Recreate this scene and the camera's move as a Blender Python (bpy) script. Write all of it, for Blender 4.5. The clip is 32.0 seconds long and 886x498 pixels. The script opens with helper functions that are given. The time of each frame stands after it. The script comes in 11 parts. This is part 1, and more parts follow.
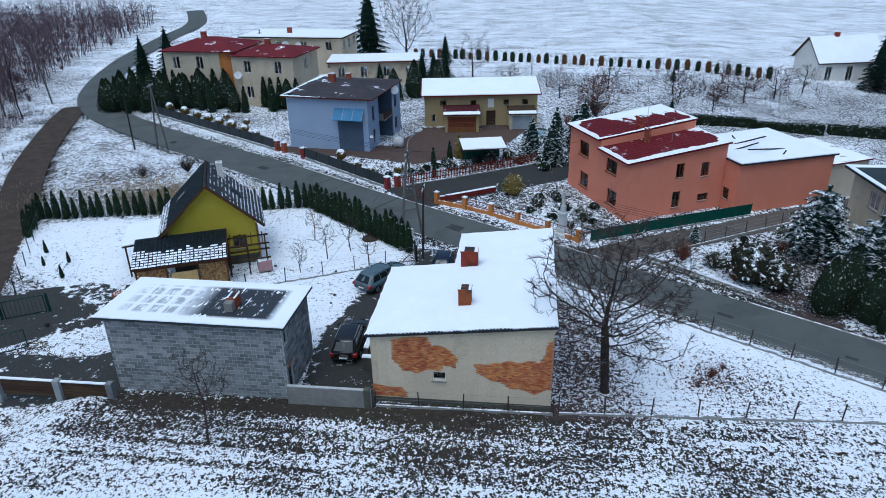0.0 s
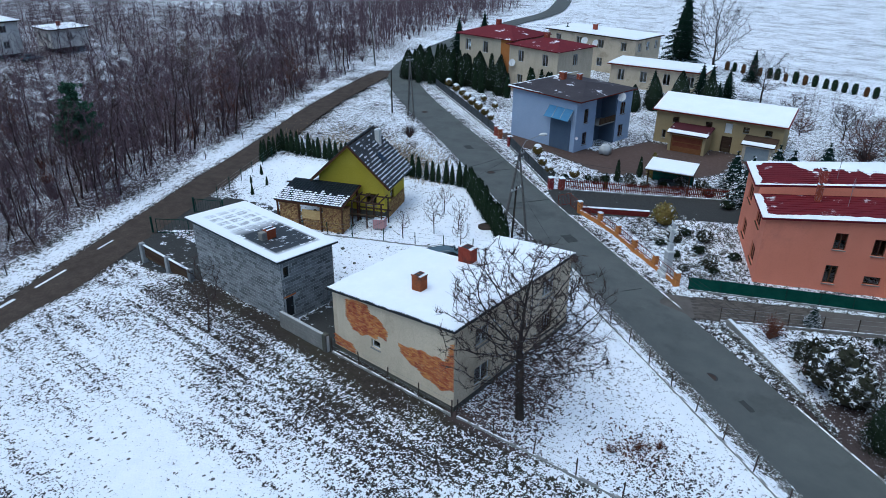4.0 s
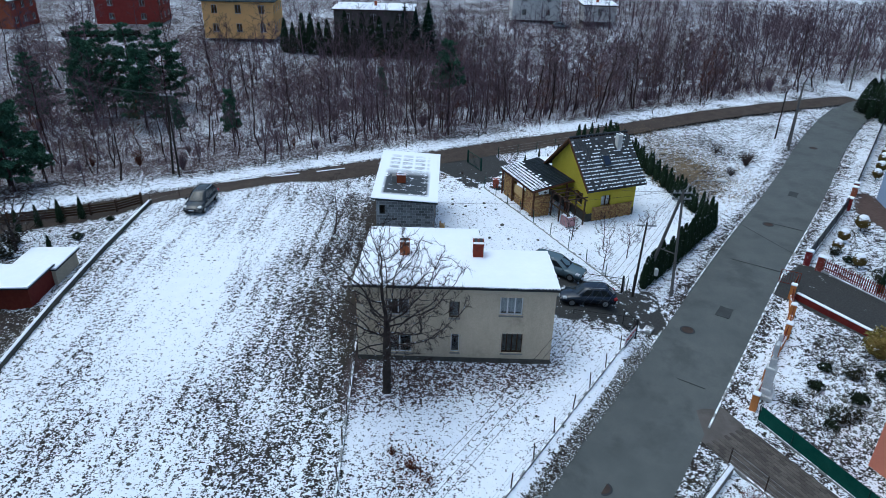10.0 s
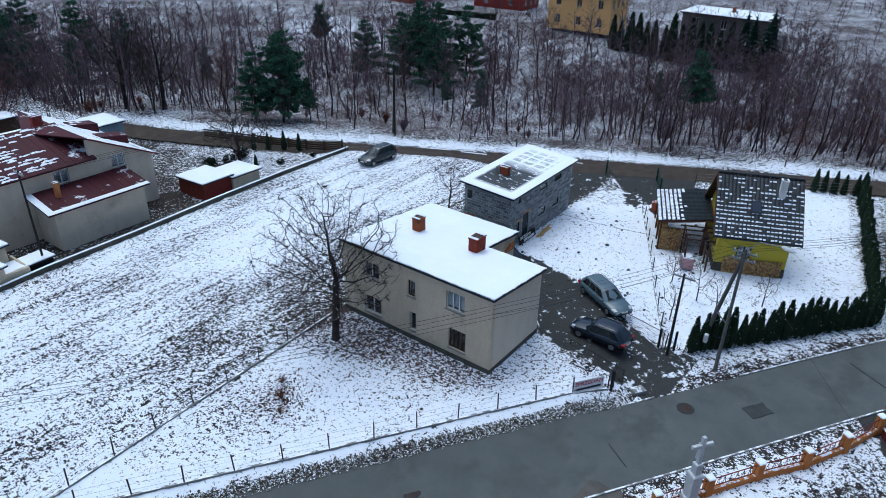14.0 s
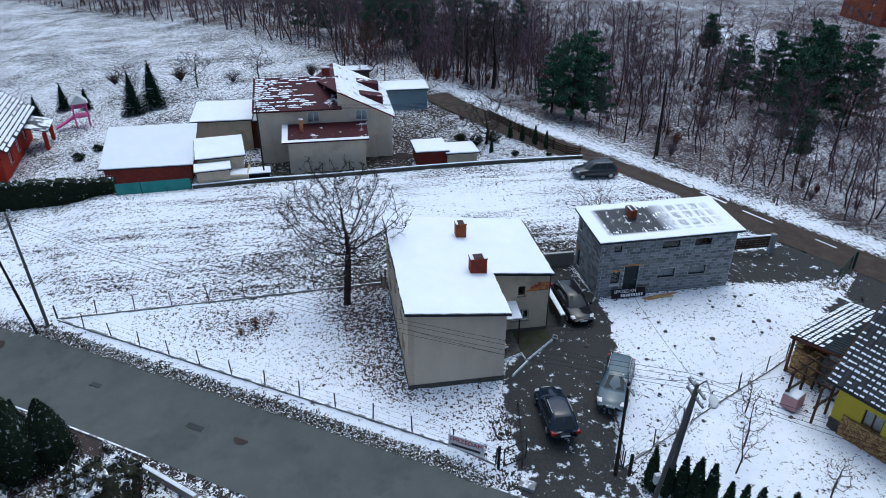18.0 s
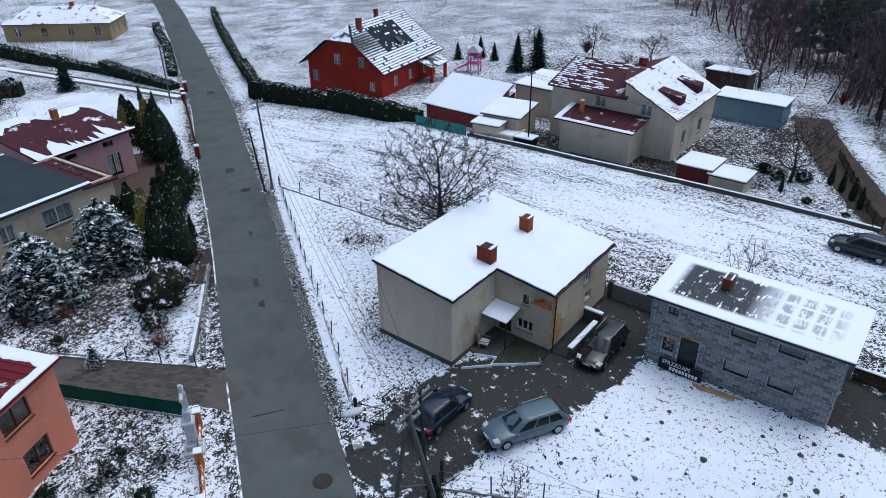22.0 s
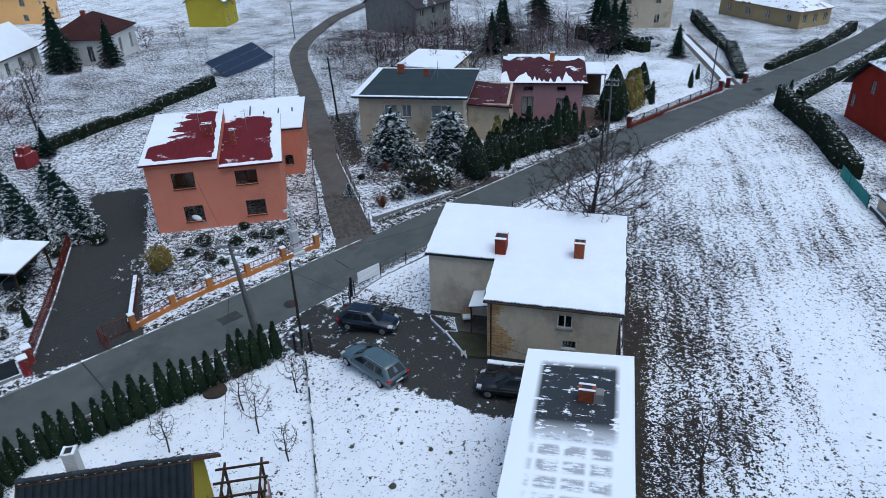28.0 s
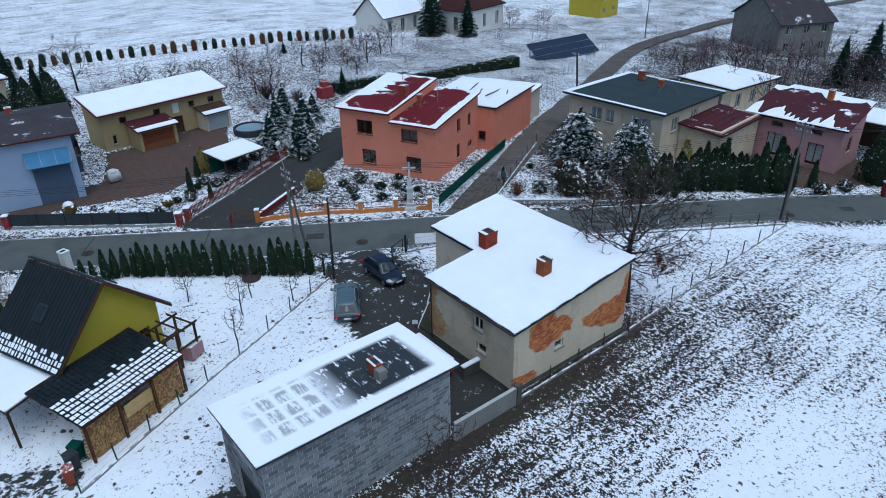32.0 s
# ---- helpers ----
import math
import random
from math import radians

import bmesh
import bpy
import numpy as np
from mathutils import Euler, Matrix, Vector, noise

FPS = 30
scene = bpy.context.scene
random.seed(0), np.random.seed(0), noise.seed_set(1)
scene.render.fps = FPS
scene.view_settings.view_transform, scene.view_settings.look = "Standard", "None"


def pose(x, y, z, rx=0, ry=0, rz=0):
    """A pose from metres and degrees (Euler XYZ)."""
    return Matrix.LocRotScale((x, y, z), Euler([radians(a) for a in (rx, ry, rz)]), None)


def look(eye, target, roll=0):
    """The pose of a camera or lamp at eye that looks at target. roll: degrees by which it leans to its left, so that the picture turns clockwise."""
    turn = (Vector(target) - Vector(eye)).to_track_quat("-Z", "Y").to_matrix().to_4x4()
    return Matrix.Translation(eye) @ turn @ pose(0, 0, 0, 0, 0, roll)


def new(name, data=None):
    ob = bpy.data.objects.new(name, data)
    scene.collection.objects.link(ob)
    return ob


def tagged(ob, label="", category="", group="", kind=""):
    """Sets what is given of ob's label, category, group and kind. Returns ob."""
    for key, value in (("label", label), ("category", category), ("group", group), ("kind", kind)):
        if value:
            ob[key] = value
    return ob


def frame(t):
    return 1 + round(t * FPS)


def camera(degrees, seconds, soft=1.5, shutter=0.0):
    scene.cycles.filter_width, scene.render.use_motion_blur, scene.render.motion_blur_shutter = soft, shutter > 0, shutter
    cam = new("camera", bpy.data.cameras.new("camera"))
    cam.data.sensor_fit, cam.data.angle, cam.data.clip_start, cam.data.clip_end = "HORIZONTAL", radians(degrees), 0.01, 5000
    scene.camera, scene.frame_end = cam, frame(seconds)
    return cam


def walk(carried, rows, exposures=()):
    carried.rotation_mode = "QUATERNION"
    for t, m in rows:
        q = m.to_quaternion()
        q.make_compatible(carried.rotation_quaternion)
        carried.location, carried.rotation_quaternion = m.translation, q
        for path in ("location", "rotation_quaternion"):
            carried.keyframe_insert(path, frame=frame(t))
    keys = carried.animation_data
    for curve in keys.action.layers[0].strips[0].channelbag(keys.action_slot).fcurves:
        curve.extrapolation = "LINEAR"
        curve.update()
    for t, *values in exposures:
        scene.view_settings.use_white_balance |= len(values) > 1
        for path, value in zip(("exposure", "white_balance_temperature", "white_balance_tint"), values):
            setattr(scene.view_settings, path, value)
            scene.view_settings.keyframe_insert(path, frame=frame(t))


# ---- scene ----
SKY, SUN = 0.10, 0.5
EXPOSURES = [(0.0, 0.27, 5000, -2), (9.0, 0.36, 5050, -3), (15.0, 0.38, 5100, 0), (18.0, 0.36, 5220, 1), (21.0, 0.34, 5290, 3), (25.0, 0.25, 5270, 2), (28.5, 0.20, 5130, 0), (32.0, 0.20, 4980, -2)]
cam = camera(65.3, 32.0, 0.7)
ROWS = [
    (0.0, 0.862, -12.711, 25.492, 6.74, -25.49, 1.09),
    (0.5, 3.550, -12.535, 25.521, 10.83, -25.46, 0.86),
    (1.0, 6.422, -12.201, 25.621, 15.24, -25.50, 0.60),
    (1.5, 9.097, -11.736, 25.709, 19.32, -25.47, 0.40),
    (2.0, 12.001, -10.949, 25.809, 23.72, -25.49, 0.17),
    (2.5, 14.726, -9.984, 25.921, 27.77, -25.53, -0.01),
    (3.0, 17.579, -8.926, 26.063, 31.92, -25.59, -0.20),
    (3.5, 20.415, -7.559, 26.248, 36.01, -25.69, -0.35),
    (4.0, 23.089, -5.968, 26.439, 40.13, -25.83, -0.48),
    (4.5, 25.457, -4.236, 26.595, 44.40, -25.98, -0.58),
    (5.0, 27.811, -2.439, 26.740, 48.92, -26.12, -0.68),
    (5.5, 29.794, -0.686, 26.846, 53.13, -26.28, -0.75),
    (6.0, 31.756, 1.299, 26.936, 57.60, -26.45, -0.88),
    (6.5, 33.414, 3.457, 27.009, 61.55, -26.55, -0.97),
    (7.0, 35.093, 6.213, 27.109, 65.56, -26.66, -1.05),
    (7.5, 36.460, 9.006, 27.207, 69.27, -26.74, -1.08),
    (8.0, 37.702, 12.263, 27.326, 73.40, -26.86, -1.14),
    (8.5, 38.592, 15.279, 27.476, 77.55, -27.04, -1.19),
    (9.0, 39.325, 18.575, 27.439, 82.17, -27.09, -1.23),
    (9.5, 39.718, 21.648, 27.520, 86.39, -27.25, -1.30),
    (10.0, 39.966, 25.041, 27.576, 90.96, -27.35, -1.29),
    (10.5, 39.993, 28.138, 27.626, 95.16, -27.47, -1.27),
    (11.0, 39.819, 31.477, 27.736, 99.70, -27.62, -1.22),
    (11.5, 39.424, 34.563, 27.789, 103.95, -27.77, -1.10),
    (12.0, 38.757, 37.972, 27.817, 108.70, -27.89, -1.01),
    (12.5, 37.816, 41.052, 27.825, 113.06, -27.97, -0.95),
    (13.0, 36.481, 44.367, 27.868, 117.80, -28.07, -0.99),
    (13.5, 34.956, 47.382, 27.845, 122.20, -28.12, -1.00),
    (14.0, 32.903, 50.580, 27.990, 127.10, -28.22, -1.00),
    (14.5, 30.603, 53.369, 28.198, 131.88, -28.36, -0.98),
    (15.0, 28.064, 56.148, 28.267, 136.87, -28.38, -0.87),
    (15.5, 24.939, 58.494, 28.197, 142.11, -28.27, -0.65),
    (16.0, 21.438, 60.402, 28.100, 147.53, -28.17, -0.44),
    (16.5, 17.770, 61.871, 28.090, 153.07, -28.19, -0.36),
    (17.0, 13.959, 63.291, 28.200, 158.82, -28.32, -0.41),
    (17.5, 10.407, 64.365, 28.233, 164.19, -28.46, -0.42),
    (18.0, 6.627, 65.230, 28.272, 170.00, -28.75, -0.33),
    (18.5, 3.027, 65.692, 28.312, 175.54, -29.10, -0.23),
    (19.0, -0.896, 65.798, 28.298, 181.59, -29.28, -0.03),
    (19.5, -4.452, 65.573, 28.286, 187.17, -29.30, 0.07),
    (20.0, -8.326, 64.903, 28.279, 193.23, -29.32, 0.04),
    (20.5, -12.109, 64.049, 28.224, 198.82, -29.30, 0.20),
    (21.0, -16.151, 62.763, 28.180, 204.84, -29.46, 0.31),
    (21.5, -19.954, 61.335, 28.139, 210.56, -29.56, 0.49),
    (22.0, -23.874, 59.405, 28.050, 217.50, -29.68, 0.53),
    (22.5, -27.375, 57.356, 28.020, 223.82, -29.76, 0.62),
    (23.0, -30.867, 54.908, 27.983, 230.02, -29.91, 0.73),
    (23.5, -33.680, 52.464, 27.898, 235.46, -30.00, 0.83),
    (24.0, -36.189, 49.674, 28.015, 241.26, -30.09, 0.87),
    (24.5, -38.117, 46.805, 27.994, 246.57, -30.00, 1.02),
    (25.0, -39.779, 43.362, 28.017, 252.08, -29.91, 1.12),
    (25.5, -40.951, 40.004, 28.051, 256.98, -29.85, 1.16),
    (26.0, -42.090, 36.439, 28.033, 262.10, -29.76, 1.25),
    (26.5, -42.700, 32.654, 27.953, 267.16, -29.63, 1.38),
    (27.0, -42.823, 28.810, 27.860, 272.28, -29.49, 1.49),
    (27.5, -42.501, 25.068, 27.800, 277.60, -29.35, 1.53),
    (28.0, -42.086, 21.232, 27.762, 283.31, -29.22, 1.55),
    (28.5, -41.441, 17.794, 27.744, 288.53, -29.09, 1.52),
    (29.0, -40.496, 14.189, 27.744, 294.09, -28.97, 1.46),
    (29.5, -39.448, 11.009, 27.704, 299.16, -28.87, 1.36),
    (30.0, -38.128, 7.742, 27.649, 304.17, -28.77, 1.24),
    (30.5, -36.777, 4.899, 27.628, 308.30, -28.72, 1.12),
    (31.0, -35.005, 1.928, 27.604, 312.81, -28.67, 1.04),
    (31.5, -32.994, -0.656, 27.585, 316.91, -28.65, 0.94),
    (32.0, -30.523, -3.159, 27.544, 321.09, -28.65, 0.87),
]
walk(cam, [(t, pose(x, y, z, 90 + pitch, roll, yaw)) for t, x, y, z, yaw, pitch, roll in ROWS], EXPOSURES)

# ---- light ----
world = bpy.data.worlds.new("overcast_sky")
scene.world = world
world.use_nodes = True
wn = world.node_tree
sky = wn.nodes.new("ShaderNodeTexSky")
sky.sky_type, sky.sun_disc = 'NISHITA', False
sky.sun_elevation, sky.sun_rotation = radians(72), radians(200)
sky.air_density, sky.dust_density, sky.ozone_density = 1.0, 6.0, 1.0
wn.links.new(sky.outputs[0], wn.nodes["Background"].inputs[0])
wn.nodes["Background"].inputs[1].default_value = SKY
sun = new("sun", bpy.data.lights.new("sun", 'SUN'))
sun.data.energy, sun.data.angle, sun.data.color = SUN, radians(80), (1.0, 0.97, 0.94)
sun.matrix_world = look((0, 0, 100), (math.sin(radians(200)) * -23, math.cos(radians(200)) * -23, 30))

# ---- materials ----
MATS = {}


def nodes_of(name):
    m = bpy.data.materials.new(name)
    m.use_nodes = True
    t = m.node_tree
    return m, t, t.nodes["Principled BSDF"]


def nd(t, kind, **inputs):
    n = t.nodes.new(kind)
    for k, v in inputs.items():
        n.inputs[int(k[1:]) if k[0] == "i" and k[1:].isdigit() else k].default_value = v
    return n


def maths(t, op, a, b=0.0, clamp=False):
    n = t.nodes.new("ShaderNodeMath")
    n.operation, n.use_clamp = op, clamp
    for i, v in enumerate((a, b)):
        if isinstance(v, (int, float)):
            n.inputs[i].default_value = v
        else:
            t.links.new(v, n.inputs[i])
    return n.outputs[0]


def blend(t, fac, a, b, mode='MIX'):
    n = t.nodes.new("ShaderNodeMix")
    n.data_type, n.blend_type = 'RGBA', mode
    for i, v in ((0, fac), (6, a), (7, b)):
        if isinstance(v, (int, float)):
            n.inputs[i].default_value = v
        elif isinstance(v, tuple):
            n.inputs[i].default_value = (*v[:3], 1)
        else:
            t.links.new(v, n.inputs[i])
    return n.outputs[2]


def noise_of(t, coord, scale, detail=4.0, rough=0.6, stretch=None):
    if stretch:
        mp = t.nodes.new("ShaderNodeMapping")
        mp.inputs["Scale"].default_value = stretch
        t.links.new(coord, mp.inputs[0])
        coord = mp.outputs[0]
    n = t.nodes.new("ShaderNodeTexNoise")
    n.inputs["Scale"].default_value, n.inputs["Detail"].default_value, n.inputs["Roughness"].default_value = scale, detail, rough
    t.links.new(coord, n.inputs["Vector"])
    return n.outputs[0]


def bumped(t, bsdf, height, strength, distance=0.05):
    b = t.nodes.new("ShaderNodeBump")
    b.inputs["Strength"].default_value, b.inputs["Distance"].default_value = strength, distance
    t.links.new(height, b.inputs["Height"])
    t.links.new(b.outputs[0], bsdf.inputs["Normal"])


def step(t, value, edge, width):
    """0 below edge, 1 above, over width."""
    return maths(t, 'ADD', maths(t, 'DIVIDE', maths(t, 'SUBTRACT', value, edge), width), 0.5, True)


SNOW_A, SNOW_B = (0.88, 0.90, 0.94), (0.82, 0.85, 0.91)


def mat(name, c1, c2, scale=1.5, rough=0.8, bump=0.25, fine=25.0, metal=0.0, spec=0.1, vary=0.0, snow=0.0, flat=0.45,
        stretch=None, snow_scale=3.0, snow_stretch=None, stain=None, stain_at=0.62, drip=0.0):
    """Two tones at one scale, fine grain, a stain colour, and lying snow on what faces up."""
    m, t, p = nodes_of(name)
    co = t.nodes.new("ShaderNodeTexCoord").outputs["Object"]
    n1 = noise_of(t, co, scale, 5.0, 0.62, stretch)
    n2 = noise_of(t, co, fine, 3.0, 0.6, stretch)
    col = blend(t, step(t, n1, 0.5, 0.35), c1, c2)
    dark = tuple(c * (0.72 if c1[0] < 0.6 else 0.94) for c in c1)
    col = blend(t, maths(t, 'MULTIPLY', step(t, n2, 0.52, 0.3), 0.55), col, dark)
    if stain:
        col = blend(t, step(t, noise_of(t, co, scale * 0.45, 6.0, 0.7), stain_at, 0.12), col, stain)
    if drip:
        dr = noise_of(t, co, 1.0, 5.0, 0.7, (1.1, 1.1, 0.22))
        col = blend(t, maths(t, 'MULTIPLY', step(t, dr, 0.62, 0.3), drip), col, tuple(c * 0.55 for c in c1))
        spot = noise_of(t, co, 42.0, 2.0, 0.6)
        col = blend(t, maths(t, 'MULTIPLY', step(t, spot, 0.60, 0.1), 0.5), col, tuple(c * 0.62 for c in c1))
    if vary:
        info = t.nodes.new("ShaderNodeObjectInfo")
        isl = t.nodes.new("ShaderNodeNewGeometry")
        rnd = maths(t, 'FRACT', maths(t, 'ADD', info.outputs["Random"], isl.outputs["Random Per Island"]))
        hsv = t.nodes.new("ShaderNodeHueSaturation")
        t.links.new(maths(t, 'ADD', maths(t, 'MULTIPLY', rnd, 2 * vary), 1 - vary), hsv.inputs["Value"])
        t.links.new(maths(t, 'ADD', maths(t, 'MULTIPLY', rnd, 0.04), 0.48), hsv.inputs["Hue"])
        t.links.new(col, hsv.inputs["Color"])
        col = hsv.outputs[0]
    rg = rough
    if snow:
        geo = t.nodes.new("ShaderNodeNewGeometry")
        sep = t.nodes.new("ShaderNodeSeparateXYZ")
        t.links.new(geo.outputs["Normal"], sep.inputs[0])
        up = step(t, sep.outputs[2], flat, 0.3)
        sn = noise_of(t, co, snow_scale, 5.0, 0.65, snow_stretch)
        mask = maths(t, 'MULTIPLY', up, step(t, sn, 1 - snow, 0.08))
        col = blend(t, mask, col, SNOW_A)
    t.links.new(col, p.inputs["Base Color"])
    p.inputs["Roughness"].default_value = rg
    p.inputs["Metallic"].default_value = metal
    p.inputs["Specular IOR Level"].default_value = spec
    if bump:
        bumped(t, p, maths(t, 'ADD', n2, n1), bump, 0.03)
    MATS[name] = m
    return m


mat("snow", SNOW_A, SNOW_B, 0.5, 0.65, 0.25, 3.0, spec=0.2)
MATS["snow"].node_tree.nodes["Principled BSDF"].inputs["Subsurface Weight"].default_value = 0.0
mat("thin_snow", (0.62, 0.65, 0.70), SNOW_A, 1.2, 0.7, 0.4, 9.0, spec=0.2)
mat("asphalt", (0.086, 0.093, 0.090), (0.114, 0.121, 0.115), 0.5, 0.8, 0.25, 40.0, spec=0.25, stain=(0.070, 0.075, 0.072), stain_at=0.58)
mat("dirt", (0.052, 0.041, 0.034), (0.088, 0.070, 0.057), 0.8, 0.9, 0.6, 7.0, stretch=(1, 1, 1), stain=(0.06, 0.05, 0.042))
mat("concrete", (0.21, 0.205, 0.19), (0.29, 0.28, 0.26), 1.2, 0.9, 0.3, 18.0, stain=(0.2, 0.2, 0.19))
mat("kerb", (0.22, 0.22, 0.21), (0.33, 0.33, 0.32), 1.6, 0.9, 0.3, 18.0, snow=0.52, snow_scale=1.5)
mat("plaster_tan", (0.572, 0.484, 0.352), (0.66, 0.561, 0.418), 0.55, 0.92, 0.4, 14.0, stain=(0.38, 0.31, 0.22), stain_at=0.60, drip=0.4)
mat("plaster_grey", (0.605, 0.522, 0.402), (0.693, 0.6, 0.473), 0.5, 0.92, 0.4, 14.0, stain=(0.43, 0.36, 0.27), stain_at=0.61, drip=0.35)
mat("plaster_cream", (0.583, 0.501, 0.369), (0.671, 0.583, 0.435), 0.5, 0.9, 0.35, 14.0, stain=(0.38, 0.315, 0.225), stain_at=0.61, drip=0.3)
mat("plinth", (0.075, 0.072, 0.062), (0.13, 0.122, 0.105), 1.4, 0.95, 0.4, 12.0, stain=(0.10, 0.11, 0.07))
mat("pink_render", (0.65, 0.235, 0.15), (0.71, 0.265, 0.175), 0.4, 0.9, 0.2, 30.0, stain=(0.52, 0.20, 0.14), stain_at=0.66, drip=0.15)
mat("rose_render", (0.42, 0.24, 0.245), (0.48, 0.28, 0.285), 0.5, 0.9, 0.15, 30.0)
mat("blue_render", (0.34, 0.42, 0.57), (0.39, 0.47, 0.62), 0.4, 0.9, 0.15, 30.0)
mat("slate_render", (0.085, 0.115, 0.17), (0.11, 0.145, 0.20), 0.5, 0.9, 0.15, 30.0)
mat("yellow_render", (0.45, 0.37, 0.035), (0.51, 0.42, 0.055), 0.5, 0.9, 0.15, 30.0)
mat("ochre_render", (0.37, 0.285, 0.15), (0.43, 0.335, 0.18), 0.5, 0.9, 0.15, 30.0)
mat("amber_render", (0.80, 0.46, 0.18), (0.85, 0.50, 0.20), 0.5, 0.9, 0.15, 30.0)
mat("red_render", (0.36, 0.035, 0.022), (0.42, 0.05, 0.03), 0.6, 0.9, 0.15, 30.0)
mat("white_render", (0.66, 0.64, 0.60), (0.74, 0.72, 0.68), 0.5, 0.9, 0.15, 30.0)
mat("orange_render", (0.46, 0.18, 0.05), (0.52, 0.22, 0.07), 0.8, 0.9, 0.2, 20.0, snow=0.5)
mat("brick", (0.22, 0.046, 0.028), (0.30, 0.072, 0.040), 2.5, 0.9, 0.5, 20.0, vary=0.2, stain=(0.11, 0.045, 0.035), stain_at=0.58)
mat("brick_orange", (0.48, 0.17, 0.062), (0.56, 0.24, 0.10), 2.2, 0.92, 0.5, 16.0, stain=(0.34, 0.10, 0.05), stain_at=0.57, vary=0.28)
mat("brick_red", (0.25, 0.055, 0.04), (0.33, 0.08, 0.055), 2.2, 0.9, 0.4, 16.0, vary=0.15, snow=0.46)
mat("mortar", (0.34, 0.26, 0.18), (0.42, 0.33, 0.24), 3.0, 0.95, 0.4, 20.0)
mat("block", (0.19, 0.20, 0.205), (0.29, 0.30, 0.305), 1.3, 0.95, 0.5, 22.0, vary=0.38)
mat("block_mortar", (0.42, 0.43, 0.43), (0.52, 0.53, 0.53), 2.5, 0.95, 0.3, 20.0)
mat("bitumen", (0.016, 0.018, 0.021), (0.03, 0.033, 0.036), 0.8, 0.7, 0.2, 20.0, spec=0.4)
mat("metal_roof_red", (0.115, 0.008, 0.014), (0.15, 0.013, 0.019), 0.4, 0.7, 0.1, 20.0, spec=0.22, snow=0.36, snow_scale=0.5, flat=0.5)
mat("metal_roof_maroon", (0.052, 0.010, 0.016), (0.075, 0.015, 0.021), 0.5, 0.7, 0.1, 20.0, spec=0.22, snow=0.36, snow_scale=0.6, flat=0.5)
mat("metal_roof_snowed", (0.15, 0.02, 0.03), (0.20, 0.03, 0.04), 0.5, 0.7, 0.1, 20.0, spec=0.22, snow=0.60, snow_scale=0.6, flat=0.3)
mat("roof_dark", (0.040, 0.034, 0.040), (0.06, 0.052, 0.058), 0.5, 0.75, 0.15, 18.0, spec=0.25, snow=0.34, snow_scale=0.5, flat=0.5)
mat("roof_brown", (0.045, 0.018, 0.017), (0.062, 0.025, 0.023), 0.5, 0.75, 0.15, 18.0)
mat("roof_slate", (0.028, 0.042, 0.048), (0.042, 0.056, 0.062), 0.6, 0.85, 0.12, 18.0, spec=0.2, snow=0.22, snow_scale=0.7)
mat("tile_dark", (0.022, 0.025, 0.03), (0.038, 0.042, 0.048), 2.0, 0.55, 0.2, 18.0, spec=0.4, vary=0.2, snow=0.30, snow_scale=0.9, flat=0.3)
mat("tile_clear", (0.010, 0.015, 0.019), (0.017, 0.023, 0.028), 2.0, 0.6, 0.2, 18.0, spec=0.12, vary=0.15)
mat("tile_snowed", (0.022, 0.025, 0.03), (0.038, 0.042, 0.048), 2.0, 0.55, 0.2, 18.0, spec=0.4, vary=0.2, snow=0.50, snow_scale=0.45, flat=0.3)
mat("wood_dark", (0.050, 0.032, 0.022), (0.085, 0.055, 0.036), 3.0, 0.8, 0.3, 22.0, stretch=(0.4, 0.4, 3), vary=0.2)
mat("wood_door", (0.17, 0.065, 0.028), (0.24, 0.10, 0.045), 2.5, 0.75, 0.3, 22.0, vary=0.15)
mat("wood_brown", (0.075, 0.034, 0.020), (0.12, 0.055, 0.030), 2.5, 0.75, 0.3, 22.0, vary=0.15)
mat("wood_red", (0.14, 0.028, 0.022), (0.19, 0.045, 0.03), 2.5, 0.75, 0.3, 22.0, vary=0.15)
mat("wood_raw", (0.42, 0.26, 0.12), (0.52, 0.34, 0.17), 3.0, 0.8, 0.3, 22.0, vary=0.2)
mat("log", (0.34, 0.20, 0.085), (0.46, 0.29, 0.13), 5.0, 0.85, 0.4, 22.0, vary=0.35)
mat("bark", (0.032, 0.026, 0.024), (0.055, 0.045, 0.04), 3.0, 0.95, 0.6, 16.0, stretch=(2, 2, 0.6), vary=0.2, snow=0.40, flat=0.55)
mat("bark_warm", (0.046, 0.033, 0.033), (0.074, 0.052, 0.050), 3.0, 0.95, 0.5, 16.0, stretch=(2, 2, 0.6), vary=0.35)
mat("twig", (0.05, 0.037, 0.034), (0.08, 0.058, 0.052), 2.0, 0.95, 0.3, 20.0, vary=0.25)
mat("twig_purple", (0.105, 0.074, 0.088), (0.16, 0.112, 0.132), 0.3, 0.95, 0.3, 20.0, vary=0.35)
mat("twig_red", (0.11, 0.042, 0.028), (0.15, 0.06, 0.036), 1.2, 0.95, 0.3, 20.0, vary=0.2, snow=0.38)
mat("dry_leaves", (0.085, 0.042, 0.034), (0.15, 0.075, 0.055), 3.0, 0.95, 0.3, 20.0)
mat("straw", (0.30, 0.22, 0.12), (0.38, 0.29, 0.17), 2.0, 0.95, 0.3, 20.0)
mat("spruce", (0.009, 0.022, 0.015), (0.018, 0.037, 0.024), 1.5, 0.9, 0.3, 20.0, snow=0.38, snow_scale=1.6, flat=0.35)
mat("spruce_snowy", (0.008, 0.021, 0.016), (0.016, 0.034, 0.026), 1.5, 0.9, 0.3, 20.0, snow=0.47, snow_scale=2.2, flat=0.5)
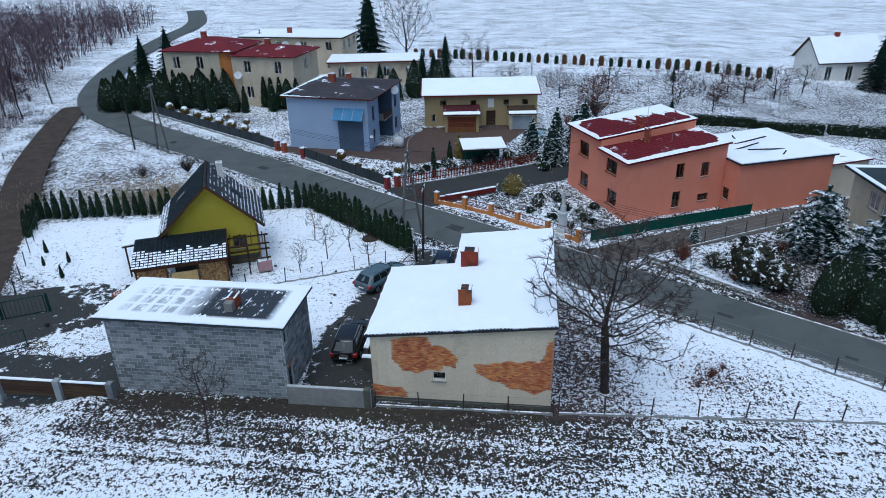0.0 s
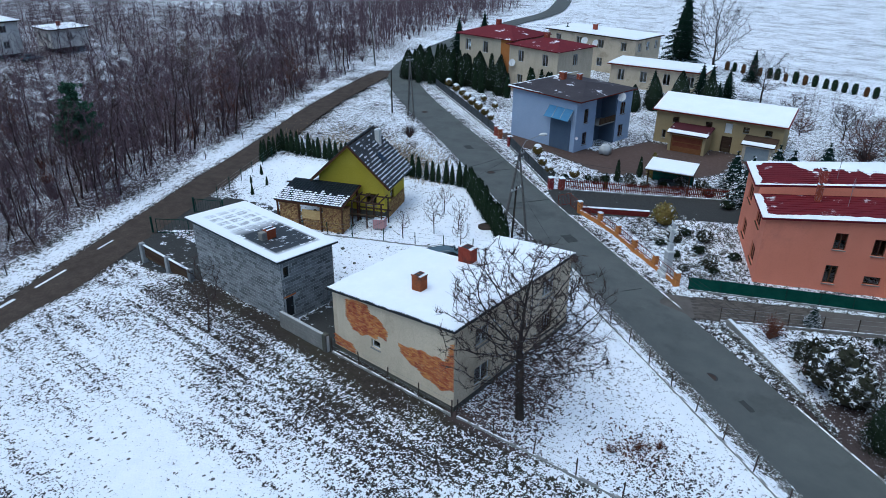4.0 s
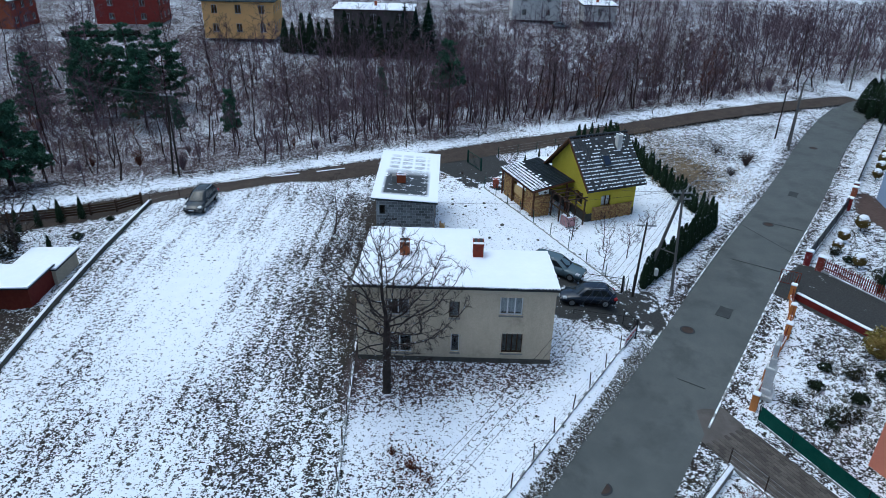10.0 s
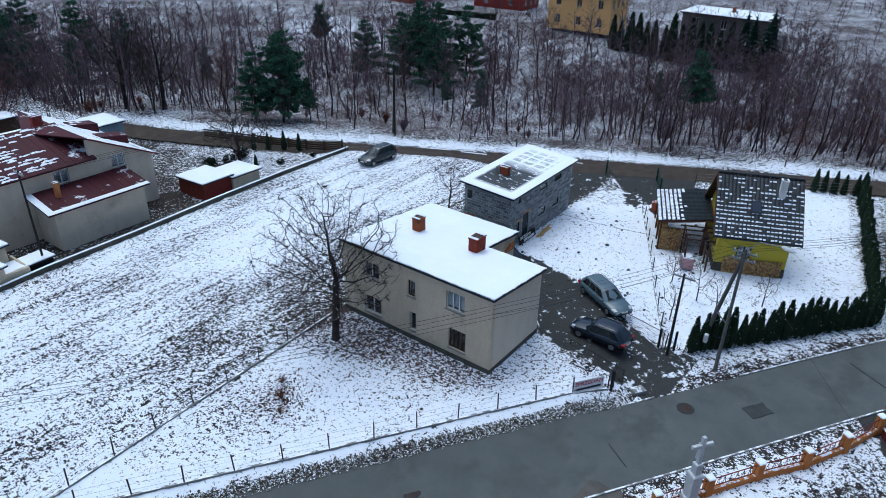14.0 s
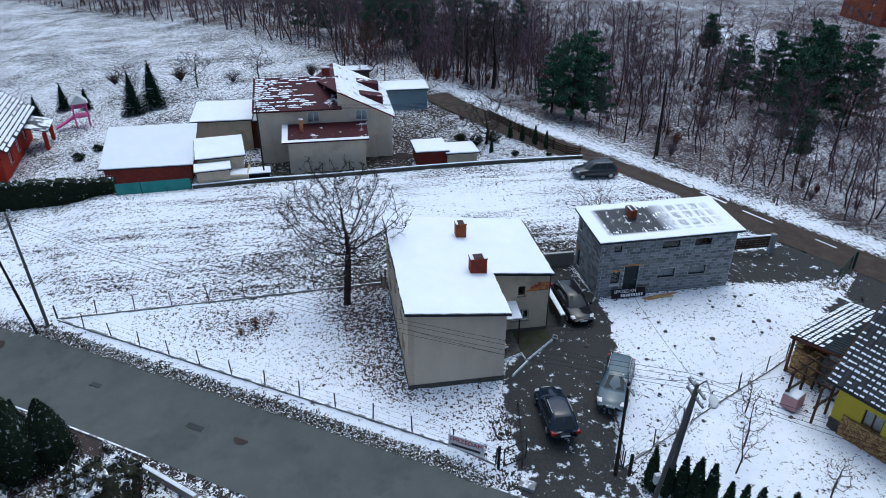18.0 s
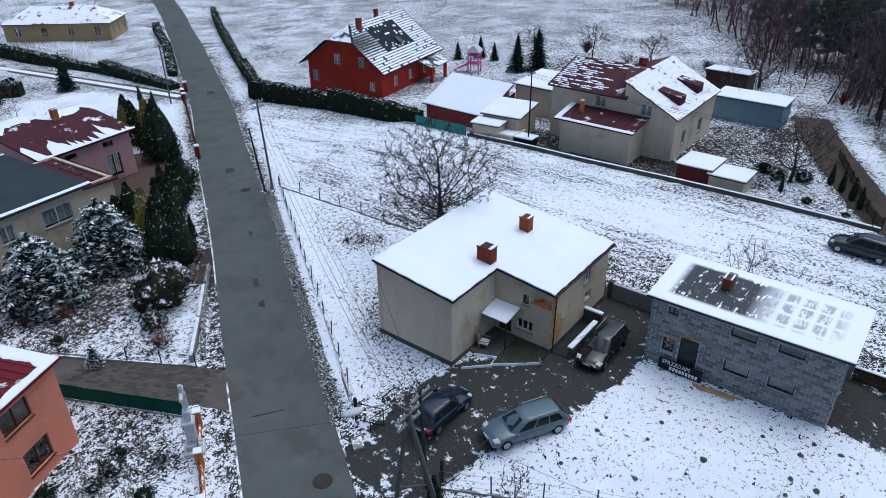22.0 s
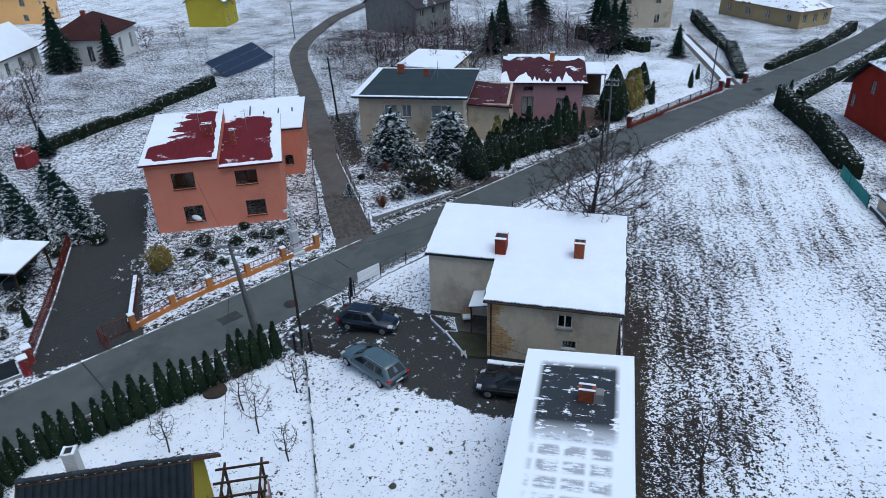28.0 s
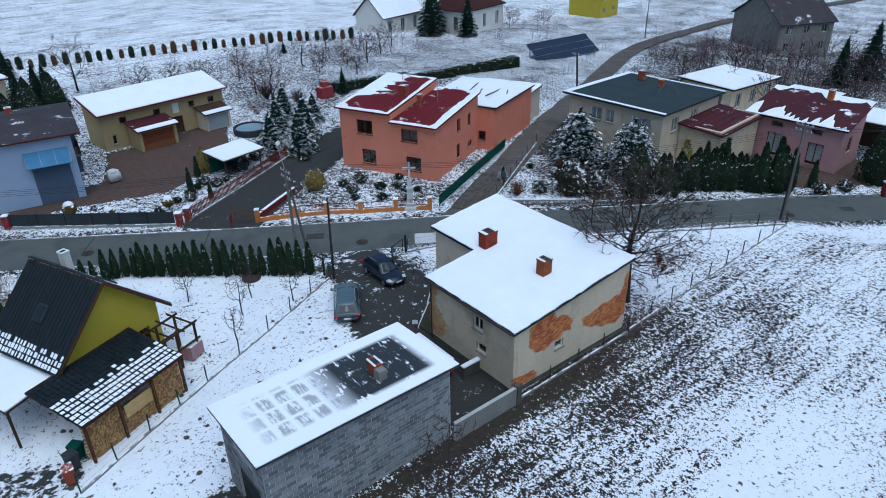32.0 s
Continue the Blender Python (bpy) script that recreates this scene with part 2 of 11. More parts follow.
mat("thuja_snowy", (0.012, 0.021, 0.012), (0.024, 0.035, 0.018), 2.5, 0.9, 0.3, 20.0, snow=0.37, snow_scale=5.0, flat=0.25)
mat("pine", (0.040, 0.090, 0.058), (0.070, 0.130, 0.082), 1.2, 0.9, 0.3, 20.0, snow=0.26, snow_scale=2.0, flat=0.5)
mat("thuja", (0.014, 0.026, 0.014), (0.026, 0.042, 0.020), 2.5, 0.9, 0.3, 20.0, snow=0.35, snow_scale=4.0, flat=0.2)
mat("thuja_rust", (0.085, 0.042, 0.018), (0.14, 0.07, 0.03), 2.5, 0.9, 0.3, 20.0, snow=0.38, snow_scale=3.0)
mat("asphalt_patch", (0.042, 0.045, 0.045), (0.062, 0.066, 0.064), 1.2, 0.85, 0.3, 40.0, spec=0.2, stain=(0.03, 0.032, 0.032))
mat("thuja_gold", (0.16, 0.13, 0.035), (0.24, 0.18, 0.05), 2.5, 0.9, 0.3, 20.0, vary=0.2, snow=0.42, snow_scale=3.0)
mat("hedge", (0.010, 0.016, 0.009), (0.019, 0.027, 0.013), 2.5, 0.9, 0.3, 20.0, snow=0.41, snow_scale=2.2, flat=0.2)
mat("shrub", (0.024, 0.028, 0.018), (0.048, 0.042, 0.028), 2.5, 0.9, 0.3, 20.0, snow=0.45, snow_scale=2.6, flat=0.3)
mat("ball_leaf", (0.07, 0.052, 0.016), (0.13, 0.09, 0.025), 4.0, 0.9, 0.4, 20.0, snow=0.46, flat=0.5)
mat("white_paint", (0.70, 0.70, 0.69), (0.78, 0.78, 0.77), 1.0, 0.5, 0.05, 30.0)
mat("weathered_white", (0.52, 0.53, 0.53), (0.66, 0.67, 0.67), 1.5, 0.7, 0.2, 20.0)
mat("grey_paint", (0.32, 0.36, 0.38), (0.38, 0.42, 0.44), 1.0, 0.55, 0.05, 30.0)
mat("anthracite", (0.035, 0.042, 0.048), (0.05, 0.058, 0.064), 1.0, 0.5, 0.05, 30.0)
mat("black_metal", (0.016, 0.016, 0.017), (0.028, 0.028, 0.03), 1.5, 0.6, 0.1, 30.0)
mat("green_metal", (0.012, 0.045, 0.035), (0.02, 0.06, 0.048), 1.5, 0.6, 0.1, 30.0)
mat("green_net", (0.010, 0.062, 0.045), (0.02, 0.085, 0.062), 1.5, 0.9, 0.2, 30.0)
mat("galvanised", (0.26, 0.27, 0.28), (0.36, 0.37, 0.38), 2.0, 0.5, 0.1, 30.0, metal=0.6)
mat("rusty_post", (0.045, 0.035, 0.030), (0.075, 0.055, 0.045), 2.0, 0.85, 0.2, 30.0)
mat("pole_wood", (0.032, 0.028, 0.025), (0.055, 0.048, 0.042), 2.0, 0.9, 0.4, 20.0, stretch=(3, 3, 0.3))
mat("pole_concrete", (0.11, 0.105, 0.10), (0.16, 0.155, 0.145), 1.5, 0.9, 0.3, 20.0)
mat("wire", (0.03, 0.03, 0.032), (0.05, 0.05, 0.052), 1.0, 0.6, 0.0, 30.0)
mat("rubber", (0.012, 0.012, 0.013), (0.02, 0.02, 0.021), 2.0, 0.85, 0.2, 30.0)
mat("rim", (0.30, 0.31, 0.32), (0.40, 0.41, 0.42), 2.0, 0.35, 0.05, 30.0, metal=0.8)
mat("stone", (0.075, 0.075, 0.062), (0.14, 0.13, 0.11), 2.0, 0.95, 0.5, 14.0, vary=0.3, snow=0.46, snow_scale=9.0, flat=0.3)
mat("paver", (0.17, 0.125, 0.105), (0.23, 0.17, 0.145), 0.8, 0.85, 0.4, 9.0, stain=(0.13, 0.10, 0.09))
mat("paver_grey", (0.085, 0.075, 0.066), (0.125, 0.11, 0.098), 0.8, 0.85, 0.4, 9.0, vary=0.25)
mat("red_paint", (0.52, 0.015, 0.03), (0.58, 0.03, 0.045), 1.0, 0.6, 0.0, 30.0)
mat("ink", (0.06, 0.06, 0.07), (0.09, 0.09, 0.1), 1.0, 0.6, 0.0, 30.0)
mat("banner", (0.82, 0.82, 0.82), (0.86, 0.86, 0.86), 1.0, 0.6, 0.1, 30.0)
mat("pink_plastic", (0.62, 0.10, 0.30), (0.66, 0.14, 0.34), 1.0, 0.5, 0.0, 30.0)
mat("blue_canvas", (0.08, 0.20, 0.36), (0.11, 0.25, 0.42), 1.0, 0.7, 0.1, 30.0)
mat("steel_blue", (0.20, 0.28, 0.33), (0.25, 0.33, 0.38), 1.0, 0.6, 0.1, 30.0)
mat("solar", (0.010, 0.018, 0.04), (0.016, 0.026, 0.055), 1.0, 0.2, 0.0, 30.0, spec=0.6)
mat("light_lens", (0.45, 0.46, 0.47), (0.55, 0.56, 0.57), 1.0, 0.15, 0.0, 30.0, spec=0.6)
mat("tail_lens", (0.28, 0.008, 0.008), (0.34, 0.012, 0.012), 1.0, 0.2, 0.0, 30.0, spec=0.6)
mat("curtain", (0.55, 0.55, 0.54), (0.66, 0.66, 0.65), 6.0, 0.9, 0.1, 30.0)
mat("room", (0.10, 0.09, 0.08), (0.14, 0.125, 0.11), 1.0, 0.95, 0.0, 30.0)
mat("moss_slab", (0.045, 0.044, 0.030), (0.075, 0.07, 0.05), 1.6, 0.95, 0.4, 18.0, stain=(0.04, 0.05, 0.02), stain_at=0.55)
mat("chair_cloth", (0.16, 0.11, 0.10), (0.36, 0.33, 0.30), 9.0, 0.9, 0.3, 30.0)
mat("lane_paving", (0.10, 0.090, 0.082), (0.14, 0.127, 0.115), 0.7, 0.8, 0.3, 30.0, stain=(0.08, 0.072, 0.066), stain_at=0.56)
mat("turquoise", (0.05, 0.22, 0.20), (0.08, 0.28, 0.25), 1.0, 0.7, 0.1, 30.0)


def car_paint(name, c):
    m, t, p = nodes_of(name)
    co = t.nodes.new("ShaderNodeTexCoord").outputs["Object"]
    n = noise_of(t, co, 1.3, 4.0)
    t.links.new(blend(t, step(t, n, 0.55, 0.4), c, tuple(v * 0.8 + 0.003 for v in c)), p.inputs["Base Color"])
    t.links.new(maths(t, 'ADD', maths(t, 'MULTIPLY', n, 0.12), 0.08), p.inputs["Roughness"])
    p.inputs["Coat Weight"].default_value = 0.3
    p.inputs["Coat Roughness"].default_value = 0.04
    p.inputs["Specular IOR Level"].default_value = 0.4
    MATS[name] = m


car_paint("paint_black", (0.012, 0.012, 0.014))
car_paint("paint_navy", (0.006, 0.012, 0.026))
car_paint("paint_silver", (0.085, 0.125, 0.148))
car_paint("paint_charcoal", (0.022, 0.027, 0.03))
car_paint("paint_white", (0.6, 0.62, 0.64))

m, t, p = nodes_of("glass")
p.inputs["Base Color"].default_value = (0.75, 0.8, 0.82, 1)
p.inputs["Roughness"].default_value, p.inputs["Transmission Weight"].default_value = 0.03, 1.0
MATS["glass"] = m
m, t, p = nodes_of("car_glass")
p.inputs["Base Color"].default_value = (0.012, 0.016, 0.018, 1)
p.inputs["Roughness"].default_value, p.inputs["Specular IOR Level"].default_value = 0.06, 0.4
MATS["car_glass"] = m

# ground: soil and grass under broken snow; masks say where snow, litter, furrows, paving lie
m, t, p = nodes_of("snowy_ground")
co = t.nodes.new("ShaderNodeTexCoord").outputs["Object"]


def attribute(name):
    a = t.nodes.new("ShaderNodeAttribute")
    a.attribute_name = name
    return a.outputs["Fac"]


a_cover, a_litter, a_furrow, a_paved, a_straw, a_brick = (attribute(n) for n in ("cover", "litter", "furrow", "paved", "straw", "brickwork"))
fine = noise_of(t, co, 3.0, 6.0, 0.7, (1.15, 0.95, 1))
specks = noise_of(t, co, 8.5, 3.0, 0.6, (1.1, 0.9, 1))
broad = noise_of(t, co, 0.16, 4.0, 0.55)
streaks = noise_of(t, co, 1.0, 4.0, 0.6, (0.07, 0.95, 1))
soil = blend(t, step(t, fine, 0.5, 0.3), (0.024, 0.020, 0.018), (0.055, 0.044, 0.038))
soil = blend(t, maths(t, 'MULTIPLY', step(t, broad, 0.52, 0.2), 0.5), soil, (0.048, 0.046, 0.028))
soil = blend(t, step(t, maths(t, 'ADD', a_litter, maths(t, 'MULTIPLY', specks, 0.8)), 0.95, 0.3), soil, (0.070, 0.052, 0.050))
soil = blend(t, step(t, maths(t, 'ADD', a_straw, maths(t, 'MULTIPLY', fine, 0.6)), 0.85, 0.3), soil, (0.28, 0.225, 0.15))
pav = step(t, maths(t, 'ADD', a_paved, maths(t, 'MULTIPLY', maths(t, 'SUBTRACT', fine, 0.5), 0.7)), 0.5, 0.12)
tarmac = blend(t, step(t, specks, 0.5, 0.3), (0.034, 0.034, 0.033), (0.056, 0.056, 0.054))
tarmac = blend(t, a_brick, tarmac, blend(t, step(t, fine, 0.5, 0.3), (0.075, 0.050, 0.042), (0.105, 0.074, 0.062)))
soil = blend(t, pav, soil, tarmac)
level = maths(t, 'ADD', maths(t, 'MULTIPLY', fine, 0.55), maths(t, 'MULTIPLY', specks, 0.45))
level = maths(t, 'ADD', maths(t, 'MULTIPLY', maths(t, 'SUBTRACT', level, 0.5), 1.75), 0.5)
level = maths(t, 'ADD', level, maths(t, 'MULTIPLY', maths(t, 'SUBTRACT', broad, 0.5), 0.30))
level = maths(t, 'ADD', level, maths(t, 'MULTIPLY', maths(t, 'MULTIPLY', maths(t, 'SUBTRACT', streaks, 0.5), a_furrow), 0.42))
level = maths(t, 'SUBTRACT', level, maths(t, 'MULTIPLY', pav, 0.10))
# loose clods and tufts standing through the closed snow, each of its own size
vor = t.nodes.new("ShaderNodeTexVoronoi")
vor.inputs["Scale"].default_value, vor.inputs["Randomness"].default_value = 1.9, 1.0
wob = t.nodes.new("ShaderNodeVectorMath")
wob.operation = 'MULTIPLY_ADD'
wob.inputs[1].default_value = (0.16, 0.16, 0.0)
nz = t.nodes.new("ShaderNodeTexNoise")
nz.inputs["Scale"].default_value, nz.inputs["Detail"].default_value = 7.0, 2.0
t.links.new(co, nz.inputs["Vector"])
t.links.new(nz.outputs["Color"], wob.inputs[0])
t.links.new(co, wob.inputs[2])
flat_co = t.nodes.new("ShaderNodeVectorMath")
flat_co.operation = 'MULTIPLY'
flat_co.inputs[1].default_value = (1.0, 0.8, 0.0)
t.links.new(wob.outputs[0], flat_co.inputs[0])
t.links.new(flat_co.outputs[0], vor.inputs["Vector"])
cell_rgb = t.nodes.new("ShaderNodeSeparateColor")
t.links.new(vor.outputs["Color"], cell_rgb.inputs[0])
size = maths(t, 'MULTIPLY', maths(t, 'SUBTRACT', cell_rgb.outputs[0], 0.45), 0.42)
clod = maths(t, 'SUBTRACT', 1.0, step(t, maths(t, 'SUBTRACT', vor.outputs["Distance"], size), 0.0, 0.05))
clod = maths(t, 'MULTIPLY', clod, maths(t, 'ADD', maths(t, 'MULTIPLY', a_furrow, 0.9), 0.1, True))
mask = step(t, maths(t, 'ADD', level, a_cover), 1.0, 0.04)
trodden = step(t, maths(t, 'ADD', noise_of(t, co, 1.2, 7.0, 0.72), a_cover), 1.035, 0.05)
mask = maths(t, 'ADD', maths(t, 'MULTIPLY', mask, maths(t, 'SUBTRACT', 1.0, pav)), maths(t, 'MULTIPLY', trodden, pav))
mask = maths(t, 'MULTIPLY', mask, maths(t, 'SUBTRACT', 1.0, maths(t, 'MULTIPLY', clod, 0.9)))
white = blend(t, step(t, noise_of(t, co, 1.1, 5.0), 0.5, 0.4), SNOW_A, SNOW_B)
t.links.new(blend(t, maths(t, 'MULTIPLY', mask, 0.97), soil, white), p.inputs["Base Color"])
p.inputs["Roughness"].default_value, p.inputs["Specular IOR Level"].default_value = 0.8, 0.1
bumped(t, p, maths(t, 'ADD', maths(t, 'MULTIPLY', mask, 0.6), maths(t, 'ADD', fine, specks)), 0.6, 0.06)
MATS["ground"] = m

# garage roof: snow melted off the felt in a grid of bays
m, t, p = nodes_of("melting_roof")
co = t.nodes.new("ShaderNodeTexCoord").outputs["Object"]
sep = t.nodes.new("ShaderNodeSeparateXYZ")
t.links.new(co, sep.inputs[0])
rx, ry = sep.outputs[0], sep.outputs[1]
drift = noise_of(t, co, 1.2, 5.0, 0.7)
core = maths(t, 'MULTIPLY', step(t, rx, -18.3, 1.6), maths(t, 'SUBTRACT', 1.0, step(t, rx, -13.3, 0.5)))
core = maths(t, 'MULTIPLY', core, maths(t, 'MULTIPLY', step(t, ry, 19.55, 0.3), maths(t, 'SUBTRACT', 1.0, step(t, ry, 23.35, 0.3))))
bays = maths(t, 'MULTIPLY', step(t, rx, -22.3, 1.0), maths(t, 'SUBTRACT', 1.0, step(t, rx, -17.6, 1.0)))
bays = maths(t, 'MULTIPLY', bays, maths(t, 'MULTIPLY', step(t, ry, 19.7, 0.4), maths(t, 'SUBTRACT', 1.0, step(t, ry, 23.2, 0.4))))
gx = maths(t, 'ABSOLUTE', maths(t, 'SUBTRACT', maths(t, 'FRACT', maths(t, 'MULTIPLY', rx, 1 / 0.95)), 0.5))
gy = maths(t, 'ABSOLUTE', maths(t, 'SUBTRACT', maths(t, 'FRACT', maths(t, 'MULTIPLY', ry, 1 / 1.15)), 0.5))
cell = maths(t, 'MULTIPLY', step(t, maths(t, 'SUBTRACT', 0.5, gx), 0.16, 0.16), step(t, maths(t, 'SUBTRACT', 0.5, gy), 0.10, 0.14))
streak = noise_of(t, co, 1.6, 4.0, 0.6, (4.5, 0.8, 1))
wet = maths(t, 'MULTIPLY', core, step(t, maths(t, 'ADD', maths(t, 'MULTIPLY', cell, 0.10), maths(t, 'ADD', streak, drift)), 0.90, 0.07))
half = maths(t, 'MULTIPLY', maths(t, 'MULTIPLY', bays, cell), maths(t, 'ADD', maths(t, 'MULTIPLY', step(t, maths(t, 'ADD', streak, drift), 0.97, 0.16), 0.5), 0.06))
bare = maths(t, 'MAXIMUM', wet, half, True)
t.links.new(blend(t, bare, SNOW_A, (0.022, 0.026, 0.031)), p.inputs["Base Color"])
p.inputs["Roughness"].default_value = 0.6
bumped(t, p, bare, -0.4, 0.03)
MATS["melting_roof"] = m

# ---- mesh building ----


class Mesh:
    """Collects faces; M places what is added."""

    def __init__(self, M=None):
        self.v, self.f, self.M = [], [], M

    def add(self, verts, faces):
        n = len(self.v)
        if self.M is not None:
            verts = [tuple(self.M @ Vector(p)) for p in verts]
        self.v += [tuple(p) for p in verts]
        self.f += [tuple(i + n for i in f) for f in faces]

    def hexa(self, lo, hi):
        self.add([*lo, *hi], [(3, 2, 1, 0), (4, 5, 6, 7), (0, 1, 5, 4), (1, 2, 6, 5), (2, 3, 7, 6), (3, 0, 4, 7)])

    def box(self, x0, y0, z0, x1, y1, z1):
        self.hexa([(x0, y0, z0), (x1, y0, z0), (x1, y1, z0), (x0, y1, z0)], [(x0, y0, z1), (x1, y0, z1), (x1, y1, z1), (x0, y1, z1)])

    def worn(self, x0, y0, z0, x1, y1, z1, e=0.02):
        """A box whose upper edges are chamfered."""
        self.stack([(x0, y0, x1, y1, z0), (x0, y0, x1, y1, z1 - e), (x0 + e, y0 + e, x1 - e, y1 - e, z1)])

    def stack(self, rings):
        """One closed skin over rectangles (x0, y0, x1, y1, z) from the bottom up."""
        verts, faces = [], [(3, 2, 1, 0)]
        for x0, y0, x1, y1, z in rings:
            verts += [(x0, y0, z), (x1, y0, z), (x1, y1, z), (x0, y1, z)]
        for k in range(len(rings) - 1):
            faces += [(k * 4 + i, k * 4 + (i + 1) % 4, k * 4 + 4 + (i + 1) % 4, k * 4 + 4 + i) for i in range(4)]
        n = len(verts)
        self.add(verts, faces + [(n - 4, n - 3, n - 2, n - 1)])

    def pipe(self, pts, r, n=4):
        """A continuous tube through points."""
        pts = [Vector(p) for p in pts]
        verts, faces = [], []
        for i, p in enumerate(pts):
            d = (pts[min(i + 1, len(pts) - 1)] - pts[max(i - 1, 0)]).normalized()
            u = d.cross(Vector((0, 0, 1)) if abs(d.z) < 0.9 else Vector((1, 0, 0))).normalized()
            w = u.cross(d)
            verts += [p + r * (math.cos(2 * math.pi * k / n) * u + math.sin(2 * math.pi * k / n) * w) for k in range(n)]
        for i in range(len(pts) - 1):
            faces += [(i * n + k, i * n + (k + 1) % n, (i + 1) * n + (k + 1) % n, (i + 1) * n + k) for k in range(n)]
        self.add(verts, faces)

    def plate(self, top, t):
        """A slab of thickness t under a flat polygon."""
        n = len(top)
        lo = [(x, y, z - t) for x, y, z in top]
        self.add([*top, *lo], [tuple(range(n)), tuple(reversed(range(n, 2 * n)))] + [(i, n + i, n + (i + 1) % n, (i + 1) % n) for i in range(n)])

    def prism(self, poly, z0, z1):
        self.plate([(x, y, z1) for x, y in poly], z1 - z0)

    def tube(self, a, b, r0, r1, n=6, caps=True):
        a, b = Vector(a), Vector(b)
        d = (b - a)
        if d.length < 1e-6:
            return
        d.normalize()
        u = d.orthogonal().normalized()
        w = d.cross(u)
        ring = [(math.cos(2 * math.pi * i / n), math.sin(2 * math.pi * i / n)) for i in range(n)]
        verts = [a + r0 * (c * u + s * w) for c, s in ring] + [b + r1 * (c * u + s * w) for c, s in ring]
        faces = [(i, (i + 1) % n, n + (i + 1) % n, n + i) for i in range(n)]
        if caps:
            faces += [tuple(reversed(range(n))), tuple(range(n, 2 * n))]
        self.add(verts, faces)

    def lathe(self, profile, n=12, at=(0, 0, 0)):
        verts, faces = [], []
        for r, z in profile:
            verts += [(at[0] + r * math.cos(2 * math.pi * i / n), at[1] + r * math.sin(2 * math.pi * i / n), at[2] + z) for i in range(n)]
        for k in range(len(profile) - 1):
            faces += [(k * n + i, k * n + (i + 1) % n, (k + 1) * n + (i + 1) % n, (k + 1) * n + i) for i in range(n)]
        faces += [tuple(reversed(range(n))), tuple(range((len(profile) - 1) * n, len(profile) * n))]
        self.add(verts, faces)

    def blob(self, at, rx, ry, rz, rough=0.15, rng=random, n=8, m=6):
        verts, faces = [], []
        for j in range(m + 1):
            th = math.pi * j / m
            for i in range(n):
                ph = 2 * math.pi * i / n
                k = 1 + rng.uniform(-rough, rough)
                verts.append((at[0] + rx * k * math.sin(th) * math.cos(ph), at[1] + ry * k * math.sin(th) * math.sin(ph), at[2] + rz * k * math.cos(th)))
        for j in range(m):
            faces += [((j + 1) * n + i, (j + 1) * n + (i + 1) % n, j * n + (i + 1) % n, j * n + i) for i in range(n)]
        self.add(verts, faces)

    def leaf(self, at, size, rng, up=0.0):
        """One small bent leaf or spray, two triangles."""
        d = Vector((rng.gauss(0, 1), rng.gauss(0, 1), rng.gauss(0, 1) * 0.7 + up)).normalized()
        s = d.orthogonal().normalized()
        s = (Matrix.Rotation(rng.uniform(0, 6.28), 3, d) @ s)
        a = Vector(at)
        self.add([a - s * size * 0.45, a + d * size * 0.5 + s.cross(d) * size * 0.15, a + s * size * 0.45, a + d * size * 1.05], [(0, 2, 1), (1, 2, 3), (0, 1, 3)][:2])

    def weld(self):
        """Joins corners that coincide and drops the faces between cells."""
        seen, turn, verts = {}, [], []
        for p in self.v:
            k = tuple(round(c, 3) for c in p)
            if k not in seen:
                seen[k] = len(verts)
                verts.append(p)
            turn.append(seen[k])
        count = {}
        faces = [tuple(turn[i] for i in f) for f in self.f]
        for f in faces:
            count[frozenset(f)] = count.get(frozenset(f), 0) + 1
        self.v, self.f = verts, [f for f in faces if count[frozenset(f)] == 1]

    def data(self, name):
        me = bpy.data.meshes.new(name)
        me.from_pydata(self.v, [], self.f)
        me.validate(clean_customdata=False)
        me.update()
        return me


def part(name, b, material, parent=None, label="", smooth=False):
    me = b if isinstance(b, bpy.types.Mesh) else b.data(name)
    if not me.materials:
        me.materials.append(MATS[material])
    if smooth:
        me.polygons.foreach_set("use_smooth", [True] * len(me.polygons))
    ob = new(name, me)
    if parent is not None:
        ob.parent = parent
    if label:
        ob["label"] = label
    return ob


def thing(name, x=0.0, y=0.0, z=0.0, turn=0.0, label="", category="", group="", kind=""):
    ob = new(name)
    ob.empty_display_size = 0.2
    ob.matrix_basis = pose(x, y, z, 0, 0, turn)
    return tagged(ob, label, category, group, kind)


def unit(a, b):
    d = Vector((b[0] - a[0], b[1] - a[1], 0))
    return d.length, d.normalized()


